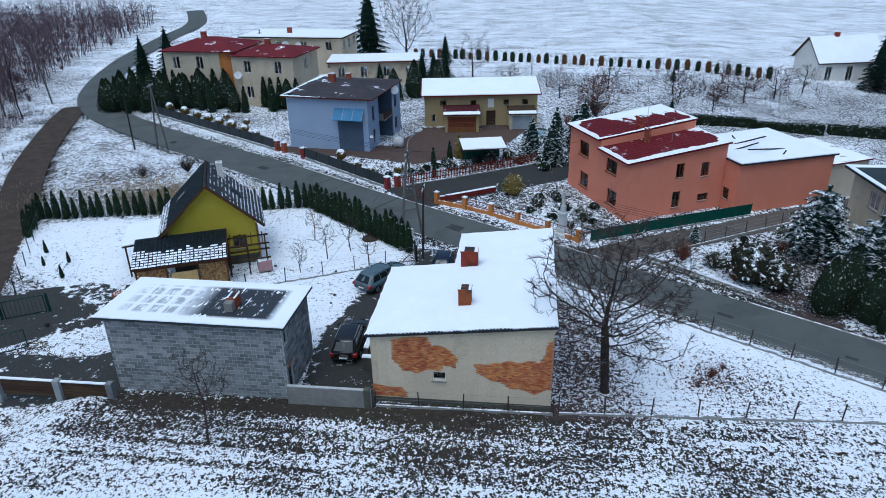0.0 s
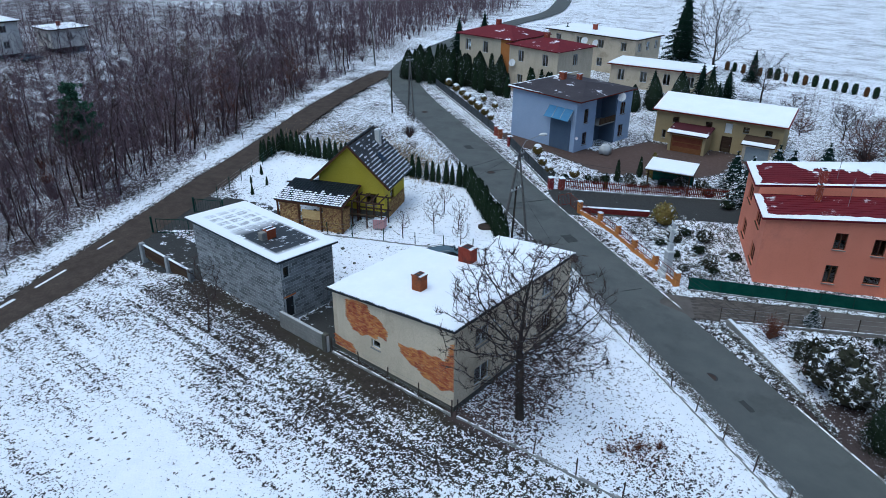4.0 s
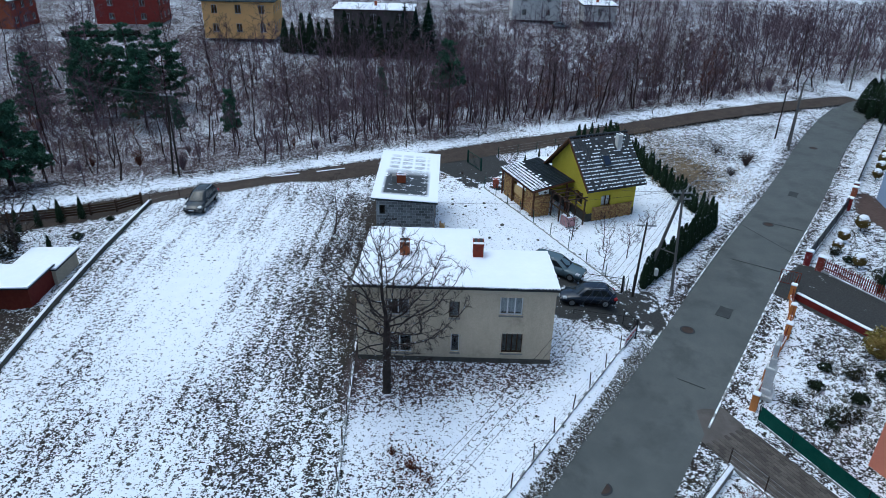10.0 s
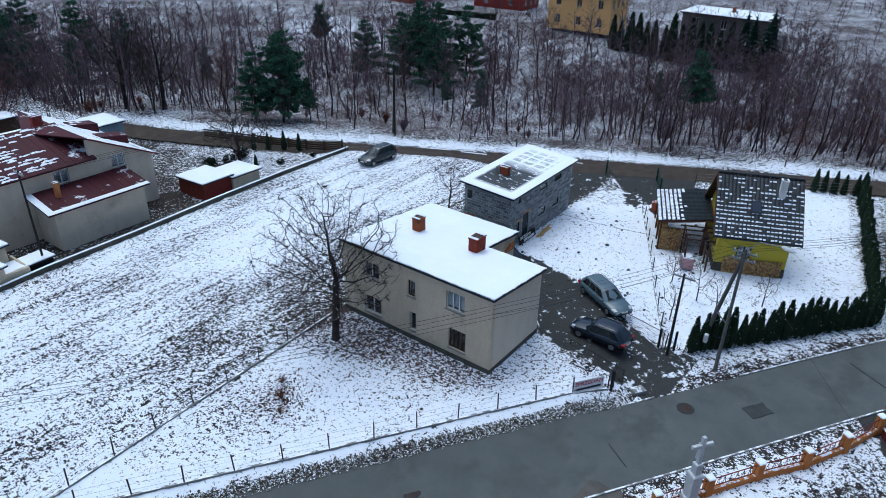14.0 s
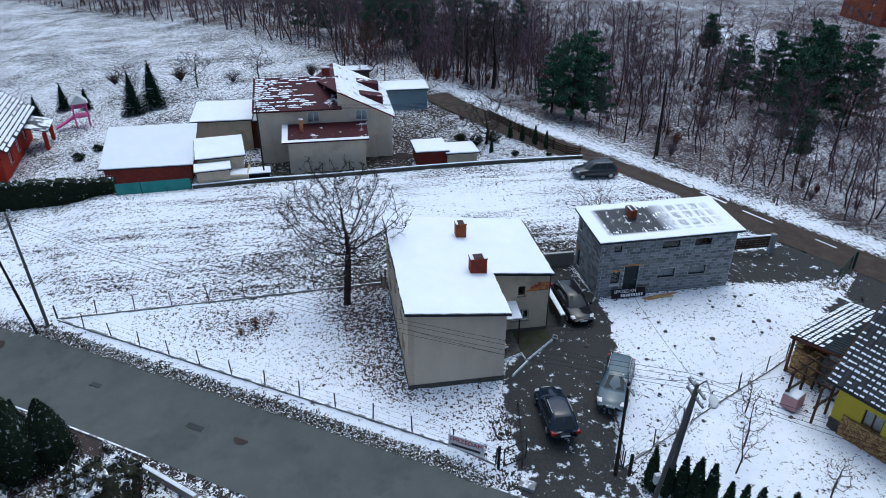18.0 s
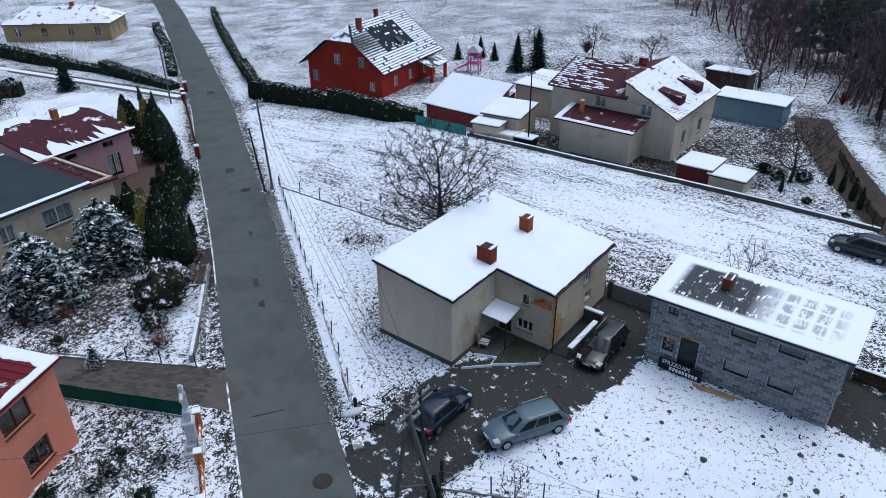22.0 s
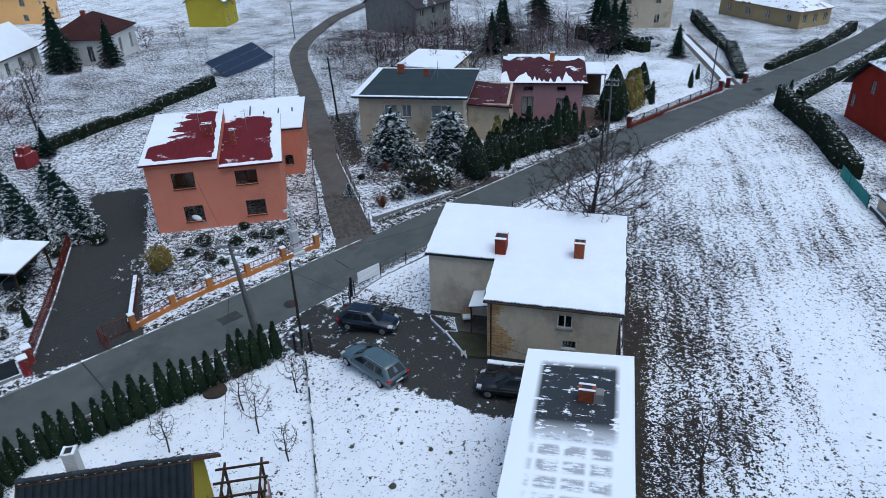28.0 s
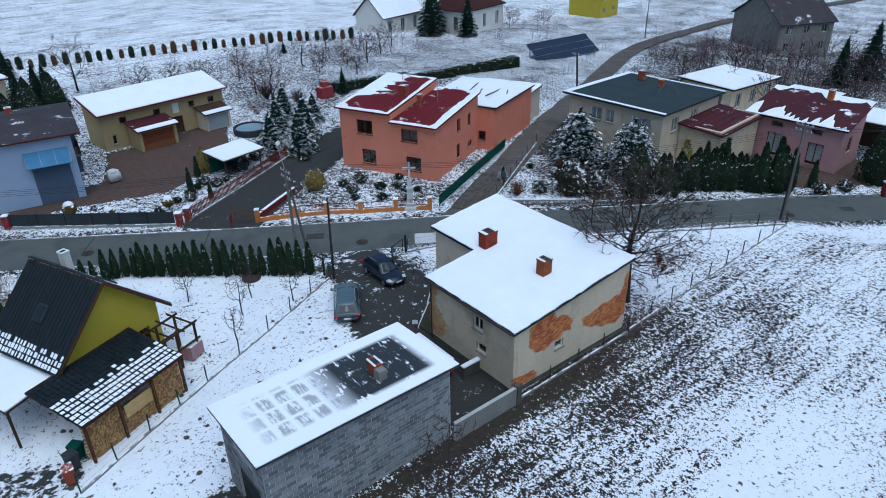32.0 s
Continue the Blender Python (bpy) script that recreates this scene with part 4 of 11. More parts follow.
ribbon("road", ROAD, 2.78, 0.0, "asphalt", "grey asphalt village road with worn edges, wet and clear of snow", "road", 0.05)
ribbon("dirt_road", TRACK, 2.1, -0.02, "dirt", "brown unpaved track with wheel ruts", "track", 0.04)
ribbon("driveway", [(66.8, 3.2), (80, 4.2), (96.7, 5.6), (122, 7.8)], 2.1, -0.01, "lane_paving", "narrow driveway with strips of snow beside a hedge", "driveway", 0.03)
ribbon("driveway_snow", [(68.8, 3.4), (80, 4.2), (96.7, 5.6), (121, 7.7)], 0.6, 0.05, "snow", "strip of snow left along the middle of the driveway", "snow", 0.03)
for pts_, hw_ in (([(-28.2, -1.9), (-28.9, -0.5)], 0.12), ([(-29.4, 1.2), (-30.8, 4.3)], 0.13), ([(-31.1, 5.5), (-32.3, 8.4)], 0.17), ([(-33.0, 10.2), (-34.3, 13.2)], 0.13), ([(-36.2, 16.8), (-37.0, 18.6)], 0.10)):
    ribbon("track_snow", pts_, hw_, 0.035, "thin_snow", "thin streak of snow left between the wheel ruts", "snow", 0.01, 0.7)
lane = ribbon("lane", LANE, 1.7, -0.01, "lane_paving", "narrow grey side lane between gardens", "lane", 0.03)
# mended patches and a tarred seam in the road
for x, y, turn, w, d_ in ((-5.5, 46.6, -34, 1.7, 1.1), (-13.2, 52.3, -32, 5.0, 0.09), (15.5, 32.2, -36, 1.2, 0.8), (22.2, 27.3, -33, 0.8, 0.7), (-30, 62.5, -33, 1.6, 1.0), (-21.5, 58.2, -33, 3.2, 0.08), (36, 19.2, -31, 1.4, 0.9), (3.2, 41.0, -34, 2.6, 0.07), (66, 0.0, -31, 2.2, 1.2)):
    b = Mesh(pose(x, y, at(x, y) + 0.058, 0, 0, turn + (90 if d_ < 0.1 else 0)))
    rgp = random.Random(int(x * 7))
    ring = [(w / 2 * sx * rgp.uniform(0.85, 1.05), d_ / 2 * sy * rgp.uniform(0.85, 1.05), 0.0) for sx, sy in ((-1, -1), (-0.3, -1), (0.4, -1), (1, -1), (1, 0), (1, 1), (0.3, 1), (-0.5, 1), (-1, 1), (-1, 0))]
    b.plate([(px, py, 0.012) for px, py, pz in ring], 0.02)
    tagged(part("road_patch", b, "asphalt_patch"), "darker mended patch in the asphalt road", "road patch", "road patches", "structure")
# kerbs of the village road
P = spaced(ROAD, 2.0)
for off, x0, x1 in ((2.85, -30, 5.0), (2.85, 15.5, 60), (-2.85, -24, -8), (-2.85, -2.0, 12)):
    b = Mesh()
    for i in range(len(P) - 1):
        q, r = P[i], P[i + 1]
        if x0 < q.x < x1:
            d = (r - q).normalized()
            n = Vector((-d.y, d.x, 0))
            l = (r - q).length
            M = Matrix(((d.x, n.x, 0, q.x + n.x * off), (d.y, n.y, 0, q.y + n.y * off), (0, 0, 1, at(q.x, q.y)), (0, 0, 0, 1)))
            b.M = M
            b.worn(0, -0.06, -0.1, l * 0.5 - 0.01, 0.06, 0.09, 0.02)
            b.worn(l * 0.5, -0.06, -0.1, l - 0.01, 0.06, 0.09, 0.02)
    b.M = None
    tagged(part("kerb", b, "kerb"), "low concrete kerb stones along the road", "kerb", "", "structure")


def manhole(x, y, r=0.42):
    b = Mesh()
    b.lathe([(r, 0), (r, 0.012), (r * 0.86, 0.016), (r * 0.84, 0.01), (0.02, 0.012)], 16)
    ob = thing("manhole_cover", x, y, at(x, y) + 0.056, random.uniform(0, 90), "dark cast-iron manhole cover set in the road", "manhole cover", "manhole covers")
    part("lid", b, "rusty_post", ob)
    b = Mesh()
    b.lathe([(r * 1.3, -0.004), (r * 1.25, 0.006), (r, 0.008)], 16)
    part("collar", b, "bitumen", ob)


for x, y in ((-2.9, 43.0), (12.7, 33.8), (30, 21.8), (-22, 56.6), (-46, 72)):
    manhole(x, y)
b = Mesh()
b.lathe([(0.75, -0.3), (0.75, 0.12), (0.68, 0.17), (0.66, 0.13), (0.02, 0.15)], 18)
ob = thing("well_cover", -13.0, 43.6, at(-13, 43.6), 0, "round dark well ring with a lid on the lawn", "well cover")
part("ring", b, "rusty_post", ob)

# ---- the tan house in the middle ----
HX0, HX1, HY0, HY1, NX, NY = -7.5, 2.75, 19.45, 32.05, -3.25, 27.3


def house_top(x, y):
    return 4.50 + (x + 7.7) * 0.103


house = thing("old_house", 0, 0, 0, 0, "old two-storey tan plaster house with a snow-covered mono-pitch roof", "house")
plan = [(HX0, HY0), (HX1, HY0), (HX1, HY1), (NX, HY1), (NX, NY), (HX0, NY)]
WH = dict(trim="white_paint", curtain=True)
DK = dict(trim="wood_dark")
ops = {
    0: [(3.5, 4.28, 1.66, 2.26, dict(trim="white_paint", bars=0))],
    1: [(1.95, 3.35, 3.45, 4.72, dict(trim="weathered_white", bars=1)), (5.9, 6.55, 3.40, 4.62, dict(trim="wood_dark", bars=0)), (9.1, 10.55, 3.70, 5.02, dict(trim="white_paint", bars=2, curtain=True)),
        (1.95, 3.5, 0.62, 1.98, dict(trim="white_paint", bars=1)), (6.05, 6.6, 0.75, 2.18, dict(trim="white_paint", bars=0)), (9.35, 10.7, 0.78, 2.30, dict(trim="wood_dark", bars=3))],
    4: [(0.35, 1.35, 0.35, 2.35, dict(kind="door", trim="wood_dark", door="wood_dark")), (1.75, 2.95, 1.05, 1.85, dict(trim="white_paint", bars=2)), (2.1, 2.6, 3.05, 3.78, dict(trim="wood_dark", bars=0))],
    5: [(4.25, 5.15, 3.05, 4.0, dict(trim="white_paint", bars=1)), (4.6, 5.5, 1.55, 2.2, dict(trim="white_paint", bars=0))],
}
shell(house, plan, -0.4, house_top, ["plaster_cream", "plaster_tan", "plaster_grey", "plaster_grey", "plaster_tan", "plaster_tan"], ops, 0.36, 0.75)
b = Mesh()
b.prism([(HX0 + 0.4, HY0 + 0.4), (HX1 - 0.4, HY0 + 0.4), (HX1 - 0.4, HY1 - 0.4), (NX + 0.4, HY1 - 0.4), (NX + 0.4, NY - 0.4), (HX0 + 0.4, NY - 0.4)], 2.45, 2.65)
part("floor_slab", b, "room", house)
roof = [(-7.72, 19.22), (2.93, 19.22), (2.93, 32.25), (-3.5, 32.25), (-3.5, 27.5), (-7.72, 27.5)]
b = Mesh()
b.plate([(x, y, house_top(x, y) + 0.15) for x, y in roof], 0.15)
part("roof_deck", b, "bitumen", house, "dark felt roof edge with sheet flashing")
# snow with a slightly wavy lip
edge = []
for (ax, ay), (bx, by) in zip(roof, roof[1:] + roof[:1]):
    n = max(2, int(math.hypot(bx - ax, by - ay) / 0.45))
    edge += [(ax + (bx - ax) * k / n, ay + (by - ay) * k / n) for k in range(n)]
rg = random.Random(3)
lip = [(x + rg.uniform(-0.03, 0.05) * (1 if x < -2 else -1), y + rg.uniform(-0.03, 0.05) * (1 if y < 25 else -1)) for x, y in edge]
b = Mesh()
b.plate([(x, y, house_top(x, y) + 0.235) for x, y in lip], 0.081)
part("roof_snow", b, "snow", house, "smooth unbroken layer of white snow")
b = Mesh()
b.box(HX1 + 0.01, HY0 - 0.15, 5.30, HX1 + 0.05, HY1 + 0.1, 5.56)
part("eaves_board", b, "plaster_cream", house, "pale cornice band, flaking")
gutter(house, (-7.80, 19.3, 4.58), (-7.80, 27.5, 4.58), 0.07, "rusty_post")
downpipe(house, -7.62, 27.05, 0.0, 4.5, "rusty_post", 0.05)
chimney(house, -2.5, 27.25, 5.05, 6.45, 0.70, 1.08, 2, "brick", 90)
chimney(house, -2.35, 22.2, 5.05, 6.45, 0.64, 0.74, 2, "brick", 90)

# bare brickwork where the plaster fell off the south wall
PATCH_A = [(-6.18, 4.36), (-5.2, 4.55), (-4.25, 4.62), (-4.11, 4.03), (-3.6, 4.05), (-3.16, 3.87), (-2.6, 3.4), (-2.67, 2.6), (-3.2, 2.75), (-3.68, 2.35), (-4.3, 2.45), (-4.82, 2.1), (-5.63, 2.25), (-6.0, 2.7), (-6.31, 3.03)]
PATCH_B = [(-1.65, 2.94), (-0.7, 3.0), (0.3, 3.25), (1.0, 3.1), (1.7, 3.35), (2.0, 3.1), (2.25, 3.7), (2.5, 4.5), (2.755, 4.9), (2.755, 1.45), (2.3, 1.35), (1.79, 1.08), (0.9, 1.4), (0.5, 1.34), (-0.1, 1.8), (-0.62, 1.85), (-1.43, 2.38)]
PATCH_C = [(-7.5, 1.25), (-6.6, 1.05), (-5.9, 1.1), (-5.5, 0.75), (-5.6, 0.4), (-7.5, 0.4)]


def ragged(poly, rng, gap=0.14, amp=0.05):
    out = []
    for (ax, ay), (bx, by) in zip(poly, poly[1:] + poly[:1]):
        n = max(1, int(math.hypot(bx - ax, by - ay) / gap))
        out += [(ax + (bx - ax) * k / n + rng.uniform(-amp, amp), ay + (by - ay) * k / n + rng.uniform(-amp, amp)) for k in range(n)]
    return out


def brick_patch(poly, y, name="bare_brickwork"):
    """Courses of single bricks proud of a mortar bed, within a plan on the wall."""
    rng = random.Random(len(poly))
    rag = ragged(poly, rng)
    b = Mesh()
    n = len(rag)
    b.add([(x, y - 0.004, z) for x, z in rag], [tuple(range(n))])
    bed = part(name, b, "mortar", house, "raw mortar bed where plaster has fallen")
    b = Mesh()
    z0, z1 = min(p[1] for p in poly), max(p[1] for p in poly)
    k = 0
    z = z0
    while z < z1:
        x = min(p[0] for p in poly) - (0.13 if k % 2 else 0)
        while x < 2.75:
            cx, cz = x + 0.125, z + 0.035
            if bool(inside(np.array(cx), np.array(cz), rag)):
                pr = rng.uniform(0.006, 0.022)
                b.box(x + 0.006, y - 0.004 - pr, z + 0.006, min(x + 0.244, 2.75), y + 0.01, z + 0.068)
            x += 0.255
        z, k = z + 0.075, k + 1
    ob = part("brick", b, "brick_orange", bed, "orange-red bricks in running courses")
    ob["kind"] = "stuff"


for q in (PATCH_A, PATCH_B, PATCH_C):
    brick_patch(q, HY0)
# yellow-brown raw brick corner of the west wing
b = Mesh()
rg = random.Random(8)
for k in range(52):
    z = 0.5 + k * 0.075
    wid = 1.0 + 0.55 * math.sin(k * 0.13) + rg.uniform(-0.12, 0.12)
    y = 27.28
    while y > 27.28 - wid:
        pr = rg.uniform(0.004, 0.016)
        b.box(HX0 - pr, max(y - 0.245, 27.3 - wid - 0.2), z, HX0 + 0.02, y, z + 0.066)
        y -= 0.255
ob = part("bare_brickwork", b, "wood_raw", house, "sandy yellow bricks showing beside the downpipe")
b = Mesh()
for k in range(9):
    z = 3.35 + k * 0.075
    x = -7.45
    while x < -6.0 - 0.1 * k:
        b.box(x, NY - 0.02, z, x + 0.24, NY + rg.uniform(0.006, 0.018), z + 0.066)
        x += 0.255
part("bare_brickwork", b, "brick_orange", house, "orange bricks under the eaves")
# canopy, steps and terrace in the notch
b = Mesh()
b.plate([(-5.2, NY + 0.02, 2.62), (-3.35, NY + 0.02, 2.62), (-3.35, NY + 1.6, 2.32), (-5.2, NY + 1.6, 2.32)], 0.06)
cn = part("canopy", b, "bitumen", house, "small lean-to canopy over the entrance")
b = Mesh()
b.plate([(-5.24, NY + 0.02, 2.70), (-3.33, NY + 0.02, 2.70), (-3.33, NY + 1.64, 2.395), (-5.24, NY + 1.64, 2.395)], 0.07)
part("snow_layer", b, "snow", cn)
b = Mesh()
b.box(-5.15, NY + 1.45, 0.1, -5.07, NY + 1.53, 2.3)
part("post", b, "wood_dark", cn)
# ragged edge of the roofing sheets under the snow
rg = random.Random(15)
for (ax, ay), (bx, by) in zip(roof, roof[1:] + roof[:1]):
    L, d = unit((ax, ay), (bx, by))
    b = Mesh()
    s = 0.05
    while s < L - 0.15:
        w, o = rg.uniform(0.07, 0.13), rg.uniform(0.01, 0.06)
        q, q2 = (ax + d.x * s, ay + d.y * s), (ax + d.x * (s + w), ay + d.y * (s + w))
        z, z2 = house_top(*q) + 0.13, house_top(*q2) + 0.13
        e = (d.y * o, -d.x * o)
        b.hexa([(q[0] + e[0], q[1] + e[1], z), (q2[0] + e[0], q2[1] + e[1], z2), (q2[0] - e[0], q2[1] - e[1], z2), (q[0] - e[0], q[1] - e[1], z)][::-1],
               [(q[0] + e[0], q[1] + e[1], z + 0.06), (q2[0] + e[0], q2[1] + e[1], z2 + 0.06), (q2[0] - e[0], q2[1] - e[1], z2 + 0.09), (q[0] - e[0], q[1] - e[1], z + 0.09)][::-1])
        s += rg.uniform(0.16, 0.24)
    ob = part("sheet_edge", b, "bitumen", house, "black ragged edge of the roofing")
    ob["kind"] = "stuff"
terrace = thing("terrace", 0, 0, 0, 0, "low concrete terrace with steps beside the entrance", "terrace")
b = Mesh()
b.plate([(-7.5, NY + 0.02, 0.16), (-5.1, NY + 0.02, 0.16), (-5.15, 30.5, 0.16), (-7.5, 28.65, 0.16)], 0.5)
part("slab", b, "moss_slab", terrace, "dark mossy concrete slab")
b = Mesh()
b.plate([(-5.08, NY + 0.02, 0.2), (-3.28, NY + 0.02, 0.2), (-3.28, 30.1, 0.2), (-3.7, 30.25, 0.2), (-5.08, 29.7, 0.2)], 0.5)
part("slab", b, "plinth", terrace, "worn entrance slab")
for k in range(2):
    b = Mesh()
    b.worn(-4.6 + 0.02 * k, NY + 0.05, 0.2, -3.3, NY + 1.2 - 0.4 * k, 0.2 + 0.12 * (k + 1), 0.02)
    part("step", b, "plinth", terrace)
for (ax, ay), (bx, by) in (((-7.6, 28.6), (-5.2, 30.55)), ((-5.2, 30.55), (-5.1, 29.75)), ((-5.1, 29.75), (-3.7, 30.3)), ((-5.25, 30.6), (-3.9, 31.9))):
    L, d = unit((ax, ay), (bx, by))
    b = Mesh(pose(ax, ay, 0, 0, 0, math.degrees(math.atan2(d.y, d.x))))
    b.worn(0, -0.03, -0.2, L, 0.03, 0.185, 0.015)
    part("edging", b, "snow", terrace, "snow-covered edging stone")
plate = thing("small_sign", -7.75, 28.75, 0.0, 140, "small white sign board on a stub post by the terrace", "sign")
b = Mesh()
b.box(-0.03, -0.03, -0.1, 0.03, 0.03, 0.35)
part("post", b, "rusty_post", plate)
b = Mesh()
b.worn(-0.2, -0.05, 0.3, 0.2, -0.032, 0.62, 0.01)
pl = part("board", b, "white_paint", plate)
b = Mesh()
b.box(-0.12, -0.056, 0.4, 0.12, -0.052, 0.52)
part("dark_bar", b, "ink", pl)
seat = thing("armchair", -3.85, 29.35, 0.2, -75, "old wooden armchair with checked cushion and snow on the seat", "chair")
b = Mesh()
b.worn(-0.3, -0.32, 0.34, 0.3, 0.26, 0.45, 0.04)
part("seat", b, "thin_snow", seat)
b = Mesh(pose(0, 0.25, 0.42, -14, 0, 0))
b.worn(-0.28, 0.0, 0, 0.28, 0.12, 0.68, 0.04)
part("back_cushion", b, "chair_cloth", seat, "brown checked back cushion")
for sx in (-0.34, 0.34):
    b = Mesh()
    b.worn(sx - 0.035, -0.36, 0.58, sx + 0.035, 0.32, 0.62, 0.015)
    part("armrest", b, "wood_raw", seat)
for k in range(4):
    b = Mesh()
    b.box(-0.27 + 0.15 * k, 0.26, 0.43, -0.17 + 0.15 * k, 0.30, 1.0)
    part("slat", b, "wood_raw", seat)
for sx in (-0.27, 0.27):
    for sy in (-0.25, 0.25):
        b = Mesh()
        b.box(sx - 0.025, sy - 0.025, 0, sx + 0.025, sy + 0.025, 0.38)
        part("leg", b, "wood_raw", seat)
well = thing("stairwell_wall", 0, 0, 0, 0, "low concrete walls round a cellar stairwell, snow on top", "wall")
for x0, y0, x1, y1, h in ((-8.95, 23.5, -8.7, 27.0, 0.9), (-8.8, 22.35, -7.52, 22.6, 0.95)):
    b = Mesh()
    b.worn(x0, y0, -0.4, x1, y1, h, 0.02)
    part("wall", b, "plinth", well)
    b = Mesh()
    b.worn(x0 - 0.05, y0 - 0.04, h + 0.002, x1 + 0.05, y1 + 0.04, h + 0.11, 0.03)
    part("snow_cap", b, "snow", well)
# near-black slab at ground level between the low wall and the house
b = Mesh()
b.box(-8.68, 22.62, -0.3, -7.55, 27.0, 0.03)
part("pit_floor", b, "bitumen", well, "flat near-black floor of the stairwell")

# ---- grey block building ----
GX0, GX1, GY0, GY1 = -23.2, -12.5, 19.15, 23.9


def shed_top(x, y):
    return 4.98 - (y - 18.8) * 0.055 - (x + 12) * 0.012


blockhouse = thing("block_building", 0, 0, 0, 0, "unfinished grey concrete-block outbuilding with two storeys of openings", "outbuilding")
gplan = [(GX0, GY0), (GX1, GY0), (GX1, GY1), (GX0, GY1)]
AN = dict(trim="anthracite", bars=0, sill=None)
gops = {
    1: [(0.15, 0.95, 0.35, 1.95, dict(kind="door", trim="anthracite", door="bitumen")), (0.15, 0.75, 3.55, 4.4, AN)],
    # curtains added behind the two lower windows only to make their panes pale
    2: [(1.0, 1.75, 1.05, 2.1, AN), (2.05, 3.2, 0.05, 2.5, dict(kind="door", trim="anthracite", door="anthracite")), (4.75, 6.2, 1.2, 2.02, dict(trim="anthracite", bars=0, sill="concrete", curtain=True)),
        (7.25, 8.7, 1.25, 2.05, dict(trim="anthracite", bars=0, sill="concrete", curtain=True)), (1.0, 1.65, 3.75, 4.35, AN), (4.75, 6.2, 3.75, 4.40, AN), (7.35, 8.75, 3.78, 4.42, AN)],
    # garage doorway stands open; the near-black leaf paints its shaded inside
    3: [(1.35, 3.95, 0.0, 2.55, dict(kind="door", trim="anthracite", door="bitumen")), (1.5, 3.6, 3.7, 4.45, AN)],
}
shell(blockhouse, gplan, -0.4, shed_top, "block_mortar", gops, 0.24)
rg = random.Random(11)
unit_block = {}


def block_mesh(w):
    w = round(w, 2)
    if w not in unit_block:
        b = Mesh()
        b.hexa([(0.012, 0.01, 0.012), (w - 0.012, 0.01, 0.012), (w - 0.012, 0.03, 0.012), (0.012, 0.03, 0.012)],
               [(0.012, 0.01, 0.228), (w - 0.012, 0.01, 0.228), (w - 0.012, 0.03, 0.228), (0.012, 0.03, 0.228)])
        b.v = [(x + (0.008 if y < 0.02 and x < w / 2 else (-0.008 if y < 0.02 else 0)), y - 0.025, z + (0.006 if y < 0.02 and z < 0.1 else (-0.006 if y < 0.02 else 0))) for x, y, z in b.v]
        unit_block[w] = b.data("block")
        unit_block[w].materials.append(MATS["block"])
    return unit_block[w]


def lay_blocks(side, pieces):
    """Courses of blocks proud of the mortar on one side of the building; pieces: whether each is an object of its own."""
    p0, p1 = gplan[side], gplan[(side + 1) % 4]
    L, d = unit(p0, p1)
    ang = math.degrees(math.atan2(d.y, d.x))
    joined = Mesh()
    holes = [o[:4] for o in gops.get(side, [])]
    k, z = 0, -0.1
    while z < 5.2:
        s = 0.0 if k % 2 == 0 else -0.25
        while s < L:
            a, c = max(s, 0.0), min(s + 0.5, L)
            px, py = p0[0] + d.x * (a + c) / 2, p0[1] + d.y * (a + c) / 2
            spans = [(a, c)]
            for o in holes:
                if o[2] < z + 0.2 and o[3] > z + 0.04:
                    spans = [q for x0, x1 in spans for q in ((x0, min(x1, o[0])), (max(x0, o[1]), x1)) if q[1] - q[0] > 0.08]
            if z + 0.24 < shed_top(px, py) + 0.02:
                for x0, x1 in spans:
                    w = max(0.1, math.floor((x1 - x0) * 10 + 0.01) / 10)
                    M = pose(p0[0] + d.x * x0, p0[1] + d.y * x0, z, 0, 0, ang)
                    if pieces:
                        ob = new("block", block_mesh(w))
                        ob.parent, ob.matrix_basis = blockhouse, M
                    else:
                        joined.M = M
                        joined.add([v.co for v in block_mesh(w).vertices], [tuple(q.vertices) for q in block_mesh(w).polygons])
            s += 0.5
        z, k = z + 0.24, k + 1
    if joined.v:
        ob = part("blockwork", joined, "block", blockhouse, "grey concrete blocks in running bond")
        ob["kind"] = "stuff"


groof = [(-23.55, 18.75), (-12.2, 18.75), (-12.2, 24.25), (-23.55, 24.25)]
b = Mesh()
b.plate([(x, y, shed_top(x, y) + 0.14) for x, y in groof], 0.14)
part("roof_deck", b, "anthracite", blockhouse, "dark fascia round the flat roof")
b = Mesh()
b.plate([(x, y, shed_top(x, y) + 0.20) for x, y in groof], 0.056)
part("roof_felt", b, "melting_roof", blockhouse, "black roofing felt with snow melting off in a grid")
chimney(blockhouse, -15.9, 21.0, 5.0, 5.95, 0.75, 0.5, 1, "brick", 90)
b = Mesh()
b.worn(-16.2, 20.2, 5.05, -15.7, 20.65, 5.75, 0.04)
part("vent_box", b, "concrete", blockhouse)
for side, s0, s1, z in ((2, 0.95, 1.8, 2.12), (2, 2.0, 3.3, 2.52), (1, 0.1, 1.1, 2.0)):
    p0, p1 = gplan[side], gplan[(side + 1) % 4]
    L, d = unit(p0, p1)
    b = Mesh(Matrix(((d.x, -d.y, 0, p0[0]), (d.y, d.x, 0, p0[1]), (0, 0, 1, 0), (0, 0, 0, 1))))
    b.box(s0, -0.025, z, s1, 0.01, z + 0.13)
    part("lintel", b, "brick_orange", blockhouse, "orange brick lintel")
b = Mesh()
b.box(GX0 + 0.02, GY1 - 0.02, 2.62, GX1 - 0.02, GY1 + 0.012, 2.80)
part("ring_beam", b, "concrete", blockhouse)


